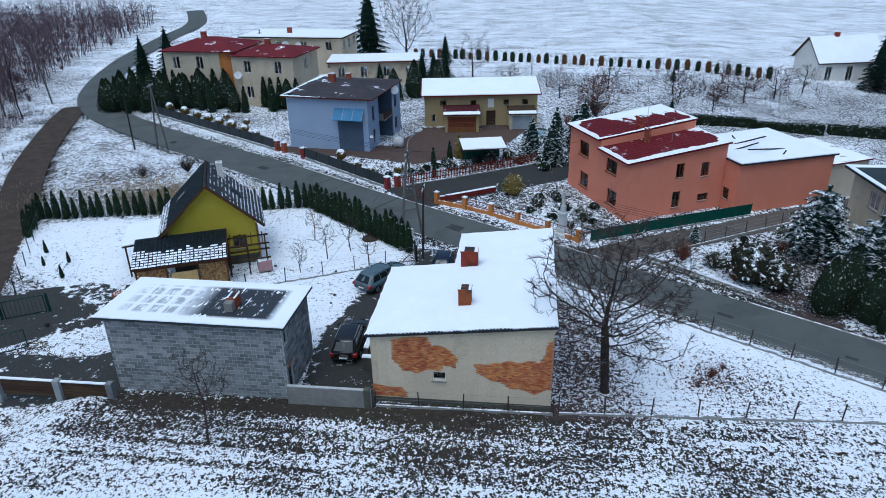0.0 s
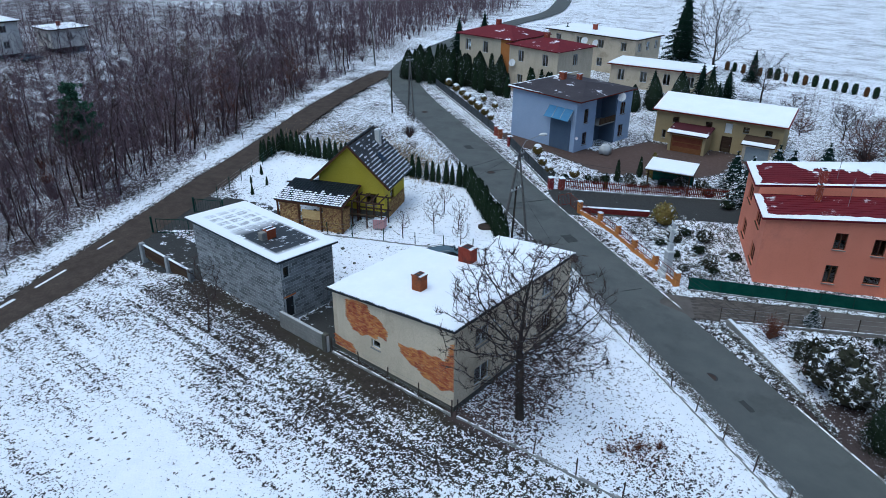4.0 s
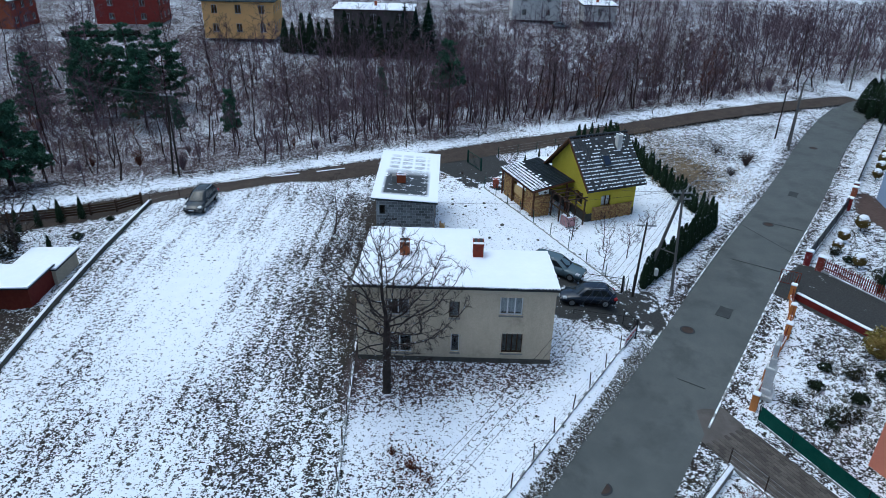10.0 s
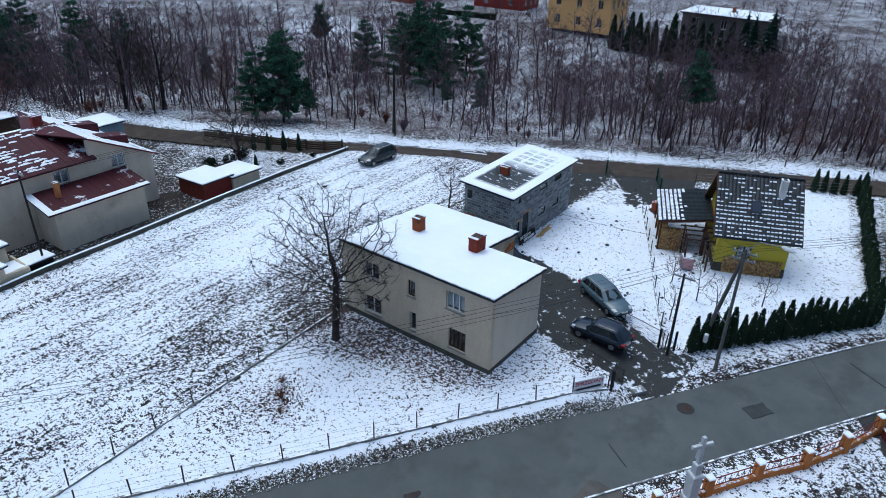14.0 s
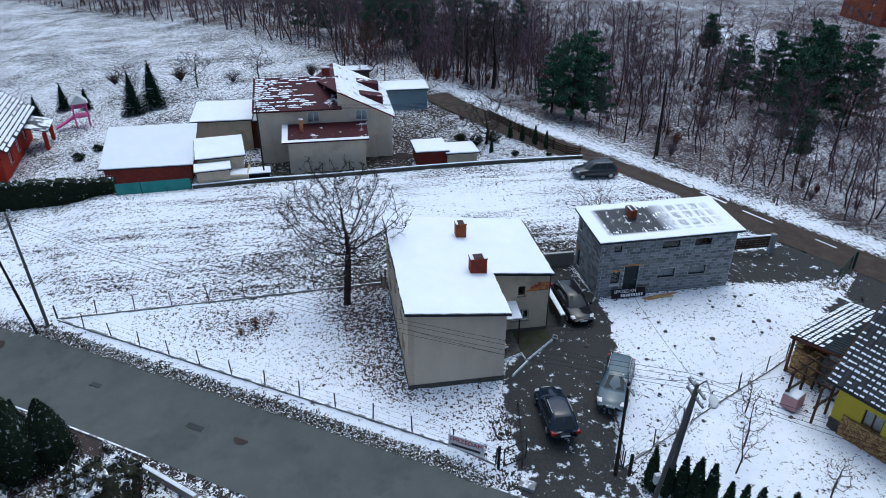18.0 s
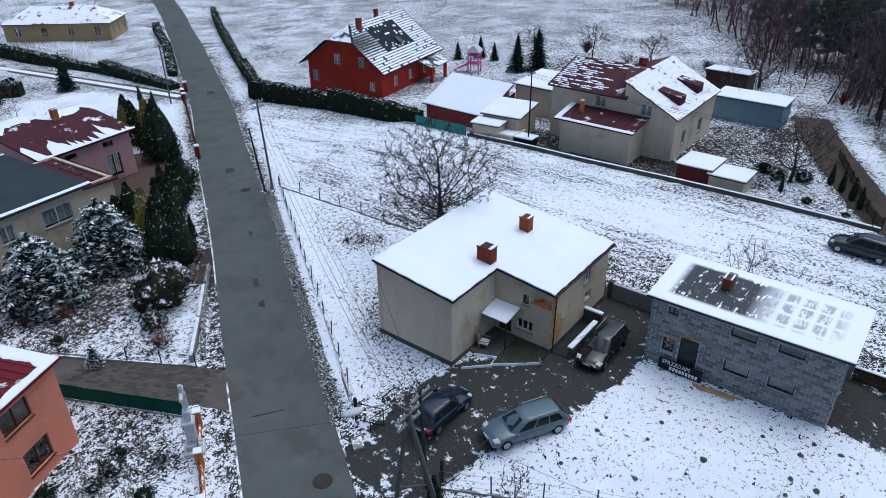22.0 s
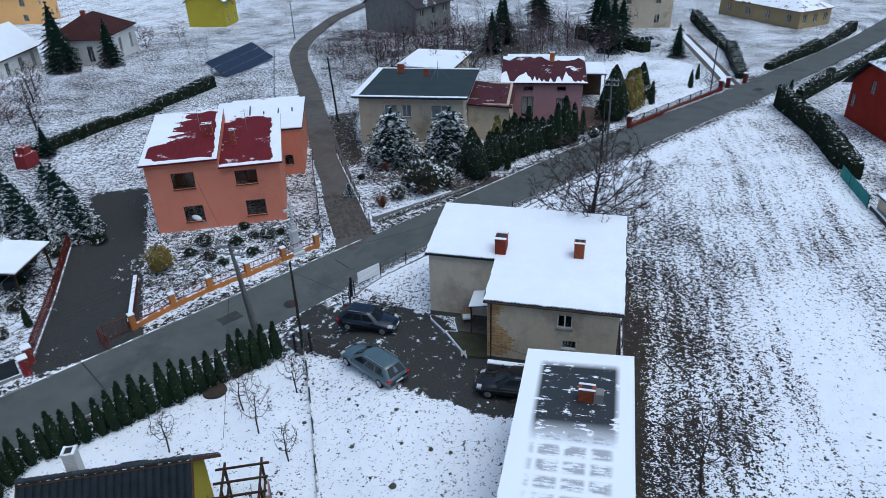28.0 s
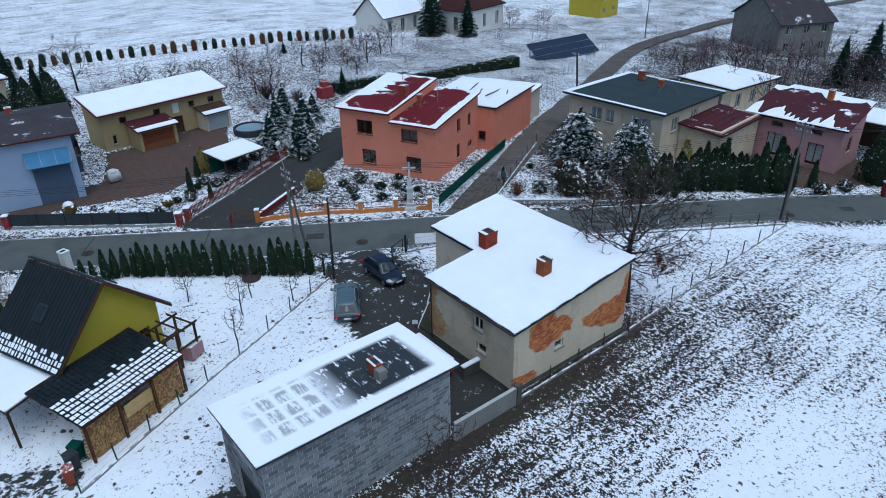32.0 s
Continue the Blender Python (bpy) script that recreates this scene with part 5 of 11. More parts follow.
def lettering(text, size, M, material, parent, depth=0.01, name="lettering"):
    cu = bpy.data.curves.new(name, 'FONT')
    cu.body, cu.size, cu.extrude, cu.align_x, cu.align_y, cu.resolution_u = text, size, depth, 'CENTER', 'CENTER', 2
    tmp = bpy.data.objects.new(name, cu)
    scene.collection.objects.link(tmp)
    dg = bpy.context.evaluated_depsgraph_get()
    me2 = bpy.data.meshes.new_from_object(tmp.evaluated_get(dg))
    bpy.data.objects.remove(tmp)
    me2.materials.clear()
    me2.materials.append(MATS[material])
    ob = new(name, me2)
    ob.parent, ob.matrix_basis = parent, M
    return ob


sign = thing("sale_board", -14.95, 24.35, 0.05, 180, "long black board with white hand-painted sale lettering against the block wall", "sign")
b = Mesh(pose(0, 0, 0, -16, 0, 0))
b.worn(-1.35, -0.02, 0, 1.35, 0.02, 0.72, 0.005)
part("board", b, "black_metal", sign)
MS = pose(0, 0, 0, -16, 0, 0)
lettering("SPRZEDAM", 0.36, MS @ pose(-0.28, -0.03, 0.50, 90, 0, 0), "white_paint", sign)
for k in range(9):
    b = Mesh(MS)
    b.box(-0.62 + k * 0.20, -0.035, 0.08, -0.48 + k * 0.20, -0.022, 0.30)
    part("digit_bar", b, "white_paint", sign)
planks = thing("plank_pile", -17.3, 24.7, 0.0, 4, "few raw yellow planks lying along the block wall", "plank")
rg = random.Random(5)
for k in range(6):
    b = Mesh(pose(rg.uniform(-0.3, 0.3), 0.14 * (k % 3) - 0.2, 0.05 + 0.06 * (k // 3), 0, 0, rg.uniform(-4, 4)))
    b.worn(-1.3, -0.06, -0.03, 1.3 - 0.2 * k, 0.06, 0.02, 0.008)
    part("plank", b, "wood_raw", planks)

# low block wall between the two buildings
lowwall = thing("block_wall", 0, 0, 0, 0, "low weathered concrete-block boundary wall", "wall")
b = Mesh()
b.box(-12.48, 18.72, -0.3, -7.52, 18.92, 1.22)
part("core", b, "block_mortar", lowwall)
rg = random.Random(6)
for k in range(5):
    x = -12.48 - (0.2 if k % 2 else 0.0)
    while x < -7.54:
        a, c = max(x, -12.48), min(x + 0.4, -7.52)
        if c - a > 0.1:
            b = Mesh()
            z = -0.02 + k * 0.25
            b.hexa([(a + .006, 18.69, z), (c - .006, 18.69, z), (c - .006, 18.95, z), (a + .006, 18.95, z)], [(a + .006, 18.69, z + .236), (c - .006, 18.69, z + .236), (c - .006, 18.95, z + .236), (a + .006, 18.95, z + .236)])
            part("block", b, "concrete", lowwall)
        x += 0.4
b = Mesh()
b.worn(-7.9, 18.62, -0.3, -7.55, 18.98, 1.35, 0.03)
part("pier", b, "plinth", lowwall)

# ---- neighbouring houses ----


def slab(parent, pts, t, material, name="roof", label=""):
    b = Mesh()
    b.plate(pts, t)
    return part(name, b, material, parent, label)


def snow_on(parent, pts, t=0.08, lift=0.09, material="snow", trim=0.06):
    c = Vector((sum(p[0] for p in pts) / len(pts), sum(p[1] for p in pts) / len(pts), 0))
    out = []
    for x, y, z in pts:
        d = (c - Vector((x, y, 0)))
        d = d.normalized() * trim
        out.append((x + d.x, y + d.y, z + lift))
    return slab(parent, out, t, material, "roof_snow")


def drift(parent, e0, e1, inward, rough, seed, t=0.05):
    """Snow left along a roof edge, its inner border ragged."""
    rng = random.Random(seed)
    e0, e1, v = Vector(e0), Vector(e1), Vector(inward)
    n = max(6, int((e1 - e0).length / 0.28))
    up = Vector((0, 0, t))
    verts, faces = [], []
    g = 1.0
    for i in range(n + 1):
        g = min(1.3, max(0.12, g + rng.uniform(-rough, rough) * 0.6))
        p = e0.lerp(e1, i / n)
        q = p + v * g
        verts += [p + Vector((0, 0, 0.004)), p + up, p.lerp(q, 0.86) + up, q + Vector((0, 0, 0.006))]
    for i in range(n):
        k = i * 4
        faces += [(k, k + 4, k + 5, k + 1), (k + 1, k + 5, k + 6, k + 2), (k + 2, k + 6, k + 7, k + 3)]
    b = Mesh()
    b.add(verts, faces)
    return part("edge_snow", b, "snow", parent)


def tile_snow(parent, o, u, v, nu, nv, chance, seed=1, lift=0.095, fill=(0.08, 0.86, 0.14, 0.86)):
    """Snow lying in the hollows of single tiles."""
    rng = random.Random(seed)
    o, u, v = Vector(o), Vector(u), Vector(v)
    n = u.cross(v).normalized()
    b = Mesh()
    for j in range(nv):
        for i in range(nu):
            if rng.random() < chance(i / nu, j / nv):
                a, c = rng.uniform(0.0, fill[0]), rng.uniform(fill[1], 1.0)
                f, g = rng.uniform(0.04, fill[2]), rng.uniform(fill[3], min(1.0, fill[3] + 0.16))
                q = o + u * i + v * j + n * lift
                b.add([q + u * a + v * f, q + u * c + v * f, q + u * c + v * g, q + u * a + v * g, q + u * (a + c) / 2 + v * (f + g) / 2 + n * 0.02], [(0, 1, 4), (1, 2, 4), (2, 3, 4), (3, 0, 4)])
    ob = part("tile_snow", b, "snow", parent)
    ob["kind"] = "stuff"


def seams(parent, a, b2, c, d, n, material, h=0.04):
    """Standing seams running from edge a-b2 to edge d-c."""
    a, b2, c, d = map(Vector, (a, b2, c, d))
    for i in range(n + 1):
        s = i / n
        p, q = a.lerp(b2, s), d.lerp(c, s)
        m_ = Mesh()
        m_.tube(p + Vector((0, 0, 0.02)), q + Vector((0, 0, 0.02)), 0.025, 0.025, 4)
        part("seam", m_, material, parent)


def tiles(parent, o, u, v, nu, nv, material, pieces=False, name="roof_tile"):
    """Overlapping roof tiles on a slope; o its lower corner, u along the eaves, v up the slope, one step a tile."""
    o, u, v = Vector(o), Vector(u), Vector(v)
    n = u.cross(v).normalized()
    proto = Mesh()
    w = [0.0, 0.25, 0.5, 0.75, 1.0]
    hh = [0.02, 0.06, 0.075, 0.06, 0.02]
    verts = []
    for s, h in zip(w, hh):
        verts += [u * s + n * (h + 0.03), u * s + v * 1.06 + n * h, u * s + n * (h + 0.002)]
    faces = []
    for k in range(4):
        i = k * 3
        faces += [(i, i + 3, i + 4, i + 1), (i + 2, i + 5, i + 3, i)]
    if pieces:
        proto.add(verts, faces)
        me_ = proto.data(name)
        me_.materials.append(MATS[material])
    joined = Mesh()
    for j in range(nv):
        for i in range(nu):
            if pieces:
                ob = new(name, me_)
                ob.parent, ob.matrix_basis = parent, Matrix.Translation(o + u * i + v * j)
            else:
                q = o + u * i + v * j
                joined.add([q + k for k in verts], faces)
    if not pieces:
        ob = part("roof_tiles", joined, material, parent)
        ob["kind"] = "stuff"


TW = dict(trim="wood_brown", curtain=True)
WW = dict(trim="white_paint", curtain=True)

# yellow house with dark tiles and a firewood lean-to
yh = thing("yellow_house", -28.34, 35.0, 0, 23.3, "small yellow-rendered gabled house with dark partly snowy roof tiles", "house")


def ytop(x, y):
    return 2.75 + (1 - abs(x - 4.15) / 4.15) * 3.95


shell(yh, [(0.7, 0.55), (4.15, 0.55), (7.6, 0.55), (7.6, 6.1), (4.15, 6.1), (0.7, 6.1)], -1.0, lambda x, y: ytop(x, y) - 0.12, "yellow_render",
      {1: [(1.5, 2.6, 0.6, 1.8, dict(trim="wood_brown", bars=1))], 2: [(1.6, 2.7, 0.5, 1.7, TW)]}, 0.3, 1.0, "stone")
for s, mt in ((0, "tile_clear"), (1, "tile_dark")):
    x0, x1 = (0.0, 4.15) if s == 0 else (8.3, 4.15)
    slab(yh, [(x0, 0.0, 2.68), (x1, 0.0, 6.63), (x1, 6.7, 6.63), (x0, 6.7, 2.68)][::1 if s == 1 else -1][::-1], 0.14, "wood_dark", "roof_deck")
for x0, x1, z0, z1 in ((0.0, 4.15, 2.60, 6.55), (8.3, 4.15, 2.60, 6.55)):
    for y in (-0.03, 6.73):
        b = Mesh()
        b.hexa([(x0, y - 0.03, z0 - 0.1), (x1, y - 0.03, z1 - 0.1), (x1, y + 0.03, z1 - 0.1), (x0, y + 0.03, z0 - 0.1)], [(x0, y - 0.03, z0 + 0.13), (x1, y - 0.03, z1 + 0.13), (x1, y + 0.03, z1 + 0.13), (x0, y + 0.03, z0 + 0.13)])
        part("bargeboard", b, "wood_brown", yh, "brown wooden bargeboard")
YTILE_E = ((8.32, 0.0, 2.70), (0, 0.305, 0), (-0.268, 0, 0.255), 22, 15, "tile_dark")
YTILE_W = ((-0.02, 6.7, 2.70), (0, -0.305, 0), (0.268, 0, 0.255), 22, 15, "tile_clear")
b = Mesh()
for k in range(22):
    b.tube((4.15, k * 0.305, 6.72), (4.15, k * 0.305 + 0.33, 6.70), 0.12, 0.10, 8)
part("ridge_tiles", b, "tile_dark", yh)
b = Mesh(pose(6.3, 3.1, 4.72, 0, 43.6, 0))
b.worn(-0.55, -0.42, 0.0, 0.55, 0.42, 0.14, 0.02)
rw = part("roof_window", b, "anthracite", yh)
b = Mesh(pose(6.3, 3.1, 4.72, 0, 43.6, 0))
b.box(-0.45, -0.33, 0.142, 0.45, 0.33, 0.15)
part("pane", b, "solar", rw)
b = Mesh(pose(2.0, 3.4, 4.72, 0, -43.6, 0))
b.worn(-0.55, -0.42, 0.0, 0.55, 0.42, 0.14, 0.02)
rw = part("roof_window", b, "anthracite", yh)
b = Mesh(pose(2.0, 3.4, 4.72, 0, -43.6, 0))
b.box(-0.45, -0.33, 0.142, 0.45, 0.33, 0.15)
part("pane", b, "car_glass", rw)
chimney(yh, 5.3, 5.0, 5.2, 7.0, 0.5, 0.5, 1, "white_render", 0)
for k in range(2):
    b = Mesh()
    x0 = 8.35 if k == 0 else -0.05
    b.tube((x0, 0, 2.62), (x0, 6.7, 2.62), 0.06, 0.06, 6)
    part("gutter", b, "anthracite", yh)
lean = thing("firewood_shed", -28.34, 35.0, 0, 23.3, "open lean-to wood shed with dark tiles, snow along its lower half", "shed")
slab(lean, [(-1.8, -4.1, 2.0), (5.25, -4.1, 2.0), (5.25, 0.45, 2.62), (-1.8, 0.45, 2.62)], 0.12, "wood_brown", "roof_deck")
LTILE = ((-1.85, -4.18, 2.02), (0.305, 0, 0), (0, 0.37, 0.05), 23, 12, "tile_clear")
for x in (-1.6, 0.6, 2.9, 5.05):
    b = Mesh()
    b.box(x - 0.07, -3.95, -1.0, x + 0.07, -3.81, 1.9)
    part("post", b, "wood_brown", lean)
for x in (5.05,):
    b = Mesh()
    b.box(x - 0.07, -0.3, -1.0, x + 0.07, -0.16, 2.4)
    part("post", b, "wood_brown", lean)
b = Mesh()
b.box(-1.7, -3.95, 1.72, 5.15, -3.82, 1.9)
part("beam", b, "wood_brown", lean)
b = Mesh()
b.box(0.9, -3.80, 0.3, 2.8, -3.74, 1.2)
part("panel", b, "wood_raw", lean)


def log_stack(name, x, y, z, turn, length, height, label, depth=0.5):
    ob = thing(name, x, y, z, turn, label, "firewood")
    rng = random.Random(int(x * 10))
    b = Mesh()
    zz = 0.06
    row = 0
    while zz < height:
        s = 0.05 + (0.07 if row % 2 else 0)
        while s < length:
            r = rng.uniform(0.055, 0.085)
            dx = rng.uniform(-0.04, 0.04)
            b.tube((s, dx, zz + rng.uniform(-0.02, 0.02)), (s, depth + dx, zz + rng.uniform(-0.02, 0.02)), r, r * 0.95, 6)
            s += r * 2 + 0.005
        zz += 0.135
        row += 1
    lg = part("firewood_bulk", b, "log", ob)
    lg["kind"] = "stuff"
    lg["kind"] = "stuff"
    return ob


MY = pose(-28.34, 35.0, 0, 0, 0, 23.3)


def ylocal(x, y):
    v = MY @ Vector((x, y, 0))
    return v.x, v.y


for lx, ly, tr, ln, ht in ((-1.55, -3.75, 0, 2.1, 2.5), (0.75, -3.7, 0, 2.1, 1.7), (3.0, -3.75, 0, 2.0, 2.5), (5.0, -3.6, 90, 1.6, 2.2), (7.75, 1.2, 90, 4.6, 1.5)):
    gx_, gy_ = ylocal(lx, ly)
    log_stack("firewood_stack", gx_, gy_, at(gx_, gy_) - 0.05, 23.3 + tr, ln, ht, "stacked split firewood with pale cut ends", 0.45)
carport = thing("carport", -28.34, 35.0, 0, 23.3, "flat carport roof under smooth snow beside the yellow house", "carport")
slab(carport, [(-3.0, 0.6, 2.05), (0.55, 0.6, 2.3), (0.55, 5.4, 2.3), (-3.0, 5.4, 2.05)], 0.12, "wood_dark")
snow_on(carport, [(-3.0, 0.6, 2.05), (0.55, 0.6, 2.3), (0.55, 5.4, 2.3), (-3.0, 5.4, 2.05)])
for y in (0.9, 5.1):
    b = Mesh()
    b.box(-2.85, y - 0.06, -1.0, -2.73, y + 0.06, 2.0)
    part("post", b, "wood_dark", carport)
px_, py_ = ylocal(6.2, -1.0)
trl = thing("trellis", px_, py_, at(px_, py_), 23.3, "brown timber pergola frame beside the gable", "pergola")
for x in (-1.0, 0.5, 2.0):
    for y in (-0.9, 0.9):
        b = Mesh()
        b.box(x - 0.06, y - 0.06, 0, x + 0.06, y + 0.06, 2.6)
        part("post", b, "wood_dark", trl)
for y in (-0.9, 0.9):
    for z in (1.3, 2.6):
        b = Mesh()
        b.box(-1.3, y - 0.05, z, 2.3, y + 0.05, z + 0.12)
        part("beam", b, "wood_dark", trl)
for x in (-0.8, 0.0, 0.9, 1.8):
    b = Mesh()
    b.box(x - 0.04, -1.3, 2.72, x + 0.04, 1.3, 2.82)
    part("rafter", b, "wood_dark", trl)
px_, py_ = ylocal(7.9, -1.6)
tote = thing("water_tank", px_, py_, at(px_, py_), 30, "caged plastic water container with snow on its lid", "water tank")
b = Mesh()
b.worn(-0.55, -0.45, 0.15, 0.55, 0.45, 1.1, 0.06)
part("tank", b, "rose_render", tote)
b = Mesh()
b.worn(-0.5, -0.4, 1.1, 0.5, 0.4, 1.16, 0.03)
part("snow_layer", b, "snow", tote)
for k in range(6):
    b = Mesh()
    b.box(-0.57 + 0.22 * k, -0.48, 0.1, -0.54 + 0.22 * k, -0.46, 1.12)
    part("cage_bar", b, "galvanised", tote)

# coral house
ph = thing("coral_house", 5.21, 59.71, 0, -64.9, "two-storey coral-pink rendered house with red metal roofs streaked by snow", "house")


def ptop(x, y):
    return (5.72 + y * 0.085) if x < 6.301 else (4.92 + y * 0.075)


shell(ph, [(0.25, 0.25), (6.3, 0.25), (6.31, 0.25), (11.6, 0.25), (11.6, 11.0), (6.31, 11.0), (6.3, 11.0), (0.25, 11.0)], -1.2, lambda x, y: ptop(x, y) + 0.0, "pink_render",
      {0: [(2.05, 3.95, 3.25, 4.75, dict(trim="wood_brown", bars=1, sill="wood_brown")), (2.5, 4.2, 0.0, 1.55, dict(trim="wood_brown", bars=1, sill="wood_brown"))],
       2: [(1.35, 3.25, 3.1, 4.45, dict(trim="wood_brown", bars=1, sill="wood_brown")), (1.85, 3.6, 0.0, 1.5, dict(trim="wood_brown", bars=1, sill="wood_brown"))],
       3: [(5.2, 6.1, 2.9, 4.3, dict(trim="wood_brown")), (8.0, 8.9, 2.7, 4.1, dict(trim="wood_brown")), (5.1, 6.0, -0.1, 1.5, dict(trim="wood_brown")), (8.0, 9.2, 0.2, 0.9, dict(trim="wood_brown", bars=0))]}, 0.3, 0.35, "stone")
b = Mesh()
b.hexa([(6.30, 0.27, 4.80), (6.46, 0.27, 4.80), (6.46, 11.0, 5.6), (6.30, 11.0, 5.6)], [(6.30, 0.27, 5.73), (6.46, 0.27, 5.73), (6.46, 11.0, 6.65), (6.30, 11.0, 6.65)])
part("step_wall", b, "pink_render", ph)
lft = [(-0.05, -0.1, 5.86), (6.45, -0.1, 5.86), (6.45, 11.2, 6.82), (-0.05, 11.2, 6.82)]
rgt = [(6.48, -0.1, 5.05), (11.9, -0.1, 5.05), (11.9, 11.2, 5.88), (6.48, 11.2, 5.88)]
slab(ph, lft, 0.14, "metal_roof_red", "roof")
slab(ph, rgt, 0.14, "metal_roof_red", "roof")
drift(ph, lft[3], lft[0], (3.0, 0, 0), 0.5, 1)
drift(ph, lft[0], lft[1], (0, 0.55, 0.047), 0.35, 2)
drift(ph, lft[1], lft[2], (-0.5, 0, 0), 0.3, 3)
drift(ph, lft[2], lft[3], (0, -0.8, -0.068), 0.4, 4)
drift(ph, rgt[0], rgt[1], (0, 0.5, 0.037), 0.3, 5)
drift(ph, rgt[1], rgt[2], (-0.8, 0, 0), 0.35, 6)
drift(ph, rgt[2], rgt[3], (0, -1.6, -0.118), 0.5, 7)
seams(ph, lft[0], lft[1], lft[2], lft[3], 12, "metal_roof_red")
seams(ph, rgt[0], rgt[1], rgt[2], rgt[3], 10, "metal_roof_red")
b = Mesh()
for x0, x1, z in ((-0.1, 6.5, 5.74), (6.4, 11.95, 4.93)):
    b.box(x0, -0.16, z, x1, -0.11, z + 0.14)
part("fascia", b, "wood_red", ph)
chimney(ph, 5.4, 5.2, 5.9, 7.5, 0.9, 0.55, 2, "brick_red", 0)
chimney(ph, 7.6, 4.6, 5.0, 6.9, 0.45, 0.45, 1, "brick_red", 0)
for x, y, z in ((4.6, 6.5, 6.3), (8.8, 6.6, 5.4)):
    b = Mesh()
    b.tube((x, y, z), (x, y, z + 2.6), 0.025, 0.02, 5)
    for k in range(5):
        b.tube((x - 0.35, y, z + 1.7 + 0.18 * k), (x + 0.35, y, z + 1.7 + 0.18 * k), 0.012, 0.012, 4)
    part("aerial", b, "galvanised", ph, "thin television aerial")
shell(ph, [(5.0, 11.02), (13.6, 11.02), (14.3, 21.5), (5.0, 21.5)], -1.2, lambda x, y: 4.15, "pink_render", {0: [(6.7, 7.6, 0.3, 1.4, dict(trim="wood_brown", bars=0))]}, 0.3)
ext = [(4.8, 11.1, 4.3), (13.9, 10.85, 4.3), (14.6, 21.7, 4.3), (4.8, 21.7, 4.3)]
slab(ph, ext, 0.15, "bitumen", "roof")
snow_on(ph, ext, 0.08, 0.085)
rg = random.Random(9)
for k in range(5):
    b = Mesh()
    b.tube((7 + k * 1.5, 13 + rg.uniform(0, 6), 4.3), (7 + k * 1.5, 13 + rg.uniform(0, 6), 4.75), 0.07, 0.07, 6)
    part("roof_vent", b, "bitumen", ph)
shell(ph, [(6.0, 21.7), (13.6, 21.7), (13.6, 27), (6.0, 27)], -1.4, lambda x, y: 2.8, "plaster_grey")
slab(ph, [(5.8, 21.72, 2.95), (13.9, 21.72, 2.95), (13.9, 27.2, 2.95), (5.8, 27.2, 2.95)], 0.14, "metal_roof_snowed", "roof")

# blue house
bh = thing("blue_house", -29.6, 71.0, 0, -8, "two-storey pale-blue house with slate-blue bays and a low dark roof", "house")
shell(bh, [(0.2, 0.2), (11.0, 0.2), (11.0, 4.2), (9.4, 4.2), (9.4, 7.6), (11.6, 7.6), (11.6, 11.2), (0.2, 11.2)], -1.3, lambda x, y: 5.75,
      ["blue_render", "blue_render", "slate_render", "slate_render", "slate_render", "blue_render", "blue_render", "blue_render"],
      {1: [(1.6, 2.5, 2.7, 4.5, dict(trim="wood_brown", bars=0)), (1.6, 2.5, -0.1, 1.5, dict(trim="wood_brown", bars=0))], 3: [(0.8, 2.3, 2.4, 4.6, dict(trim="wood_brown", bars=1)), (0.9, 2.1, -1.0, 1.2, dict(kind="door", trim="wood_brown", door="wood_brown"))],
       5: [(1.1, 2.2, 2.8, 4.4, dict(trim="wood_brown")), (1.1, 2.2, -0.2, 1.4, dict(trim="wood_brown"))], 0: []}, 0.3)
b = Mesh()
b.box(7.0, 0.14, -1.2, 10.3, 0.196, 3.2)
part("bay_panel", b, "slate_render", bh, "dark slate-blue render panel")
aw = Mesh()
aw.plate([(6.6, -0.9, 3.35), (10.6, -0.9, 3.35), (10.6, 0.19, 4.6), (6.6, 0.19, 4.6)], 0.05)
part("awning", aw, "blue_canvas", bh, "blue glazed awning")
for k in range(4):
    b = Mesh()
    b.tube((6.65 + 1.3 * k, -0.9, 3.40), (6.65 + 1.3 * k, 0.19, 4.65), 0.03, 0.03, 4)
    part("awning_rib", b, "galvanised", bh)
b = Mesh()
b.box(9.45, 4.3, 2.05, 11.7, 7.5, 2.2)
bal = part("balcony", b, "concrete", bh)
b = Mesh()
for k in range(11):
    b = Mesh()
    b.box(11.6, 4.35 + k * 0.31, 2.2, 11.66, 4.35 + k * 0.31 + 0.24, 3.0)
    part("railing_board", b, "wood_dark", bal)
hp = [(-0.3, -0.3, 5.9), (11.9, -0.3, 5.9), (11.9, 11.7, 5.9), (-0.3, 11.7, 5.9)]
slab(bh, hp, 0.14, "wood_red", "eave_board")
apx0, apx1 = (3.5, 5.7, 7.0), (8.0, 5.7, 7.0)
for q in ([(-0.35, -0.35, 5.93), (11.95, -0.35, 5.93), apx1, apx0], [(11.95, -0.35, 5.93), (11.95, 11.75, 5.93), apx1], [(11.95, 11.75, 5.93), (-0.35, 11.75, 5.93), apx0, apx1], [(-0.35, 11.75, 5.93), (-0.35, -0.35, 5.93), apx0]):
    b = Mesh()
    n = len(q)
    b.add([(x, y, z) for x, y, z in q], [tuple(range(n))])
    part("roof", b, "roof_dark", bh)
drift(bh, (-0.35, 11.6, 5.93), (-0.35, -0.2, 5.93), (2.3, 0, 0.64), 0.5, 8)
drift(bh, (-0.35, -0.33, 5.93), (5.0, -0.33, 5.93), (0, 0.5, 0.09), 0.7, 9)
chimney(bh, 4.6, 5.0, 6.5, 7.9, 0.8, 0.6, 2, "brick_red", 0)
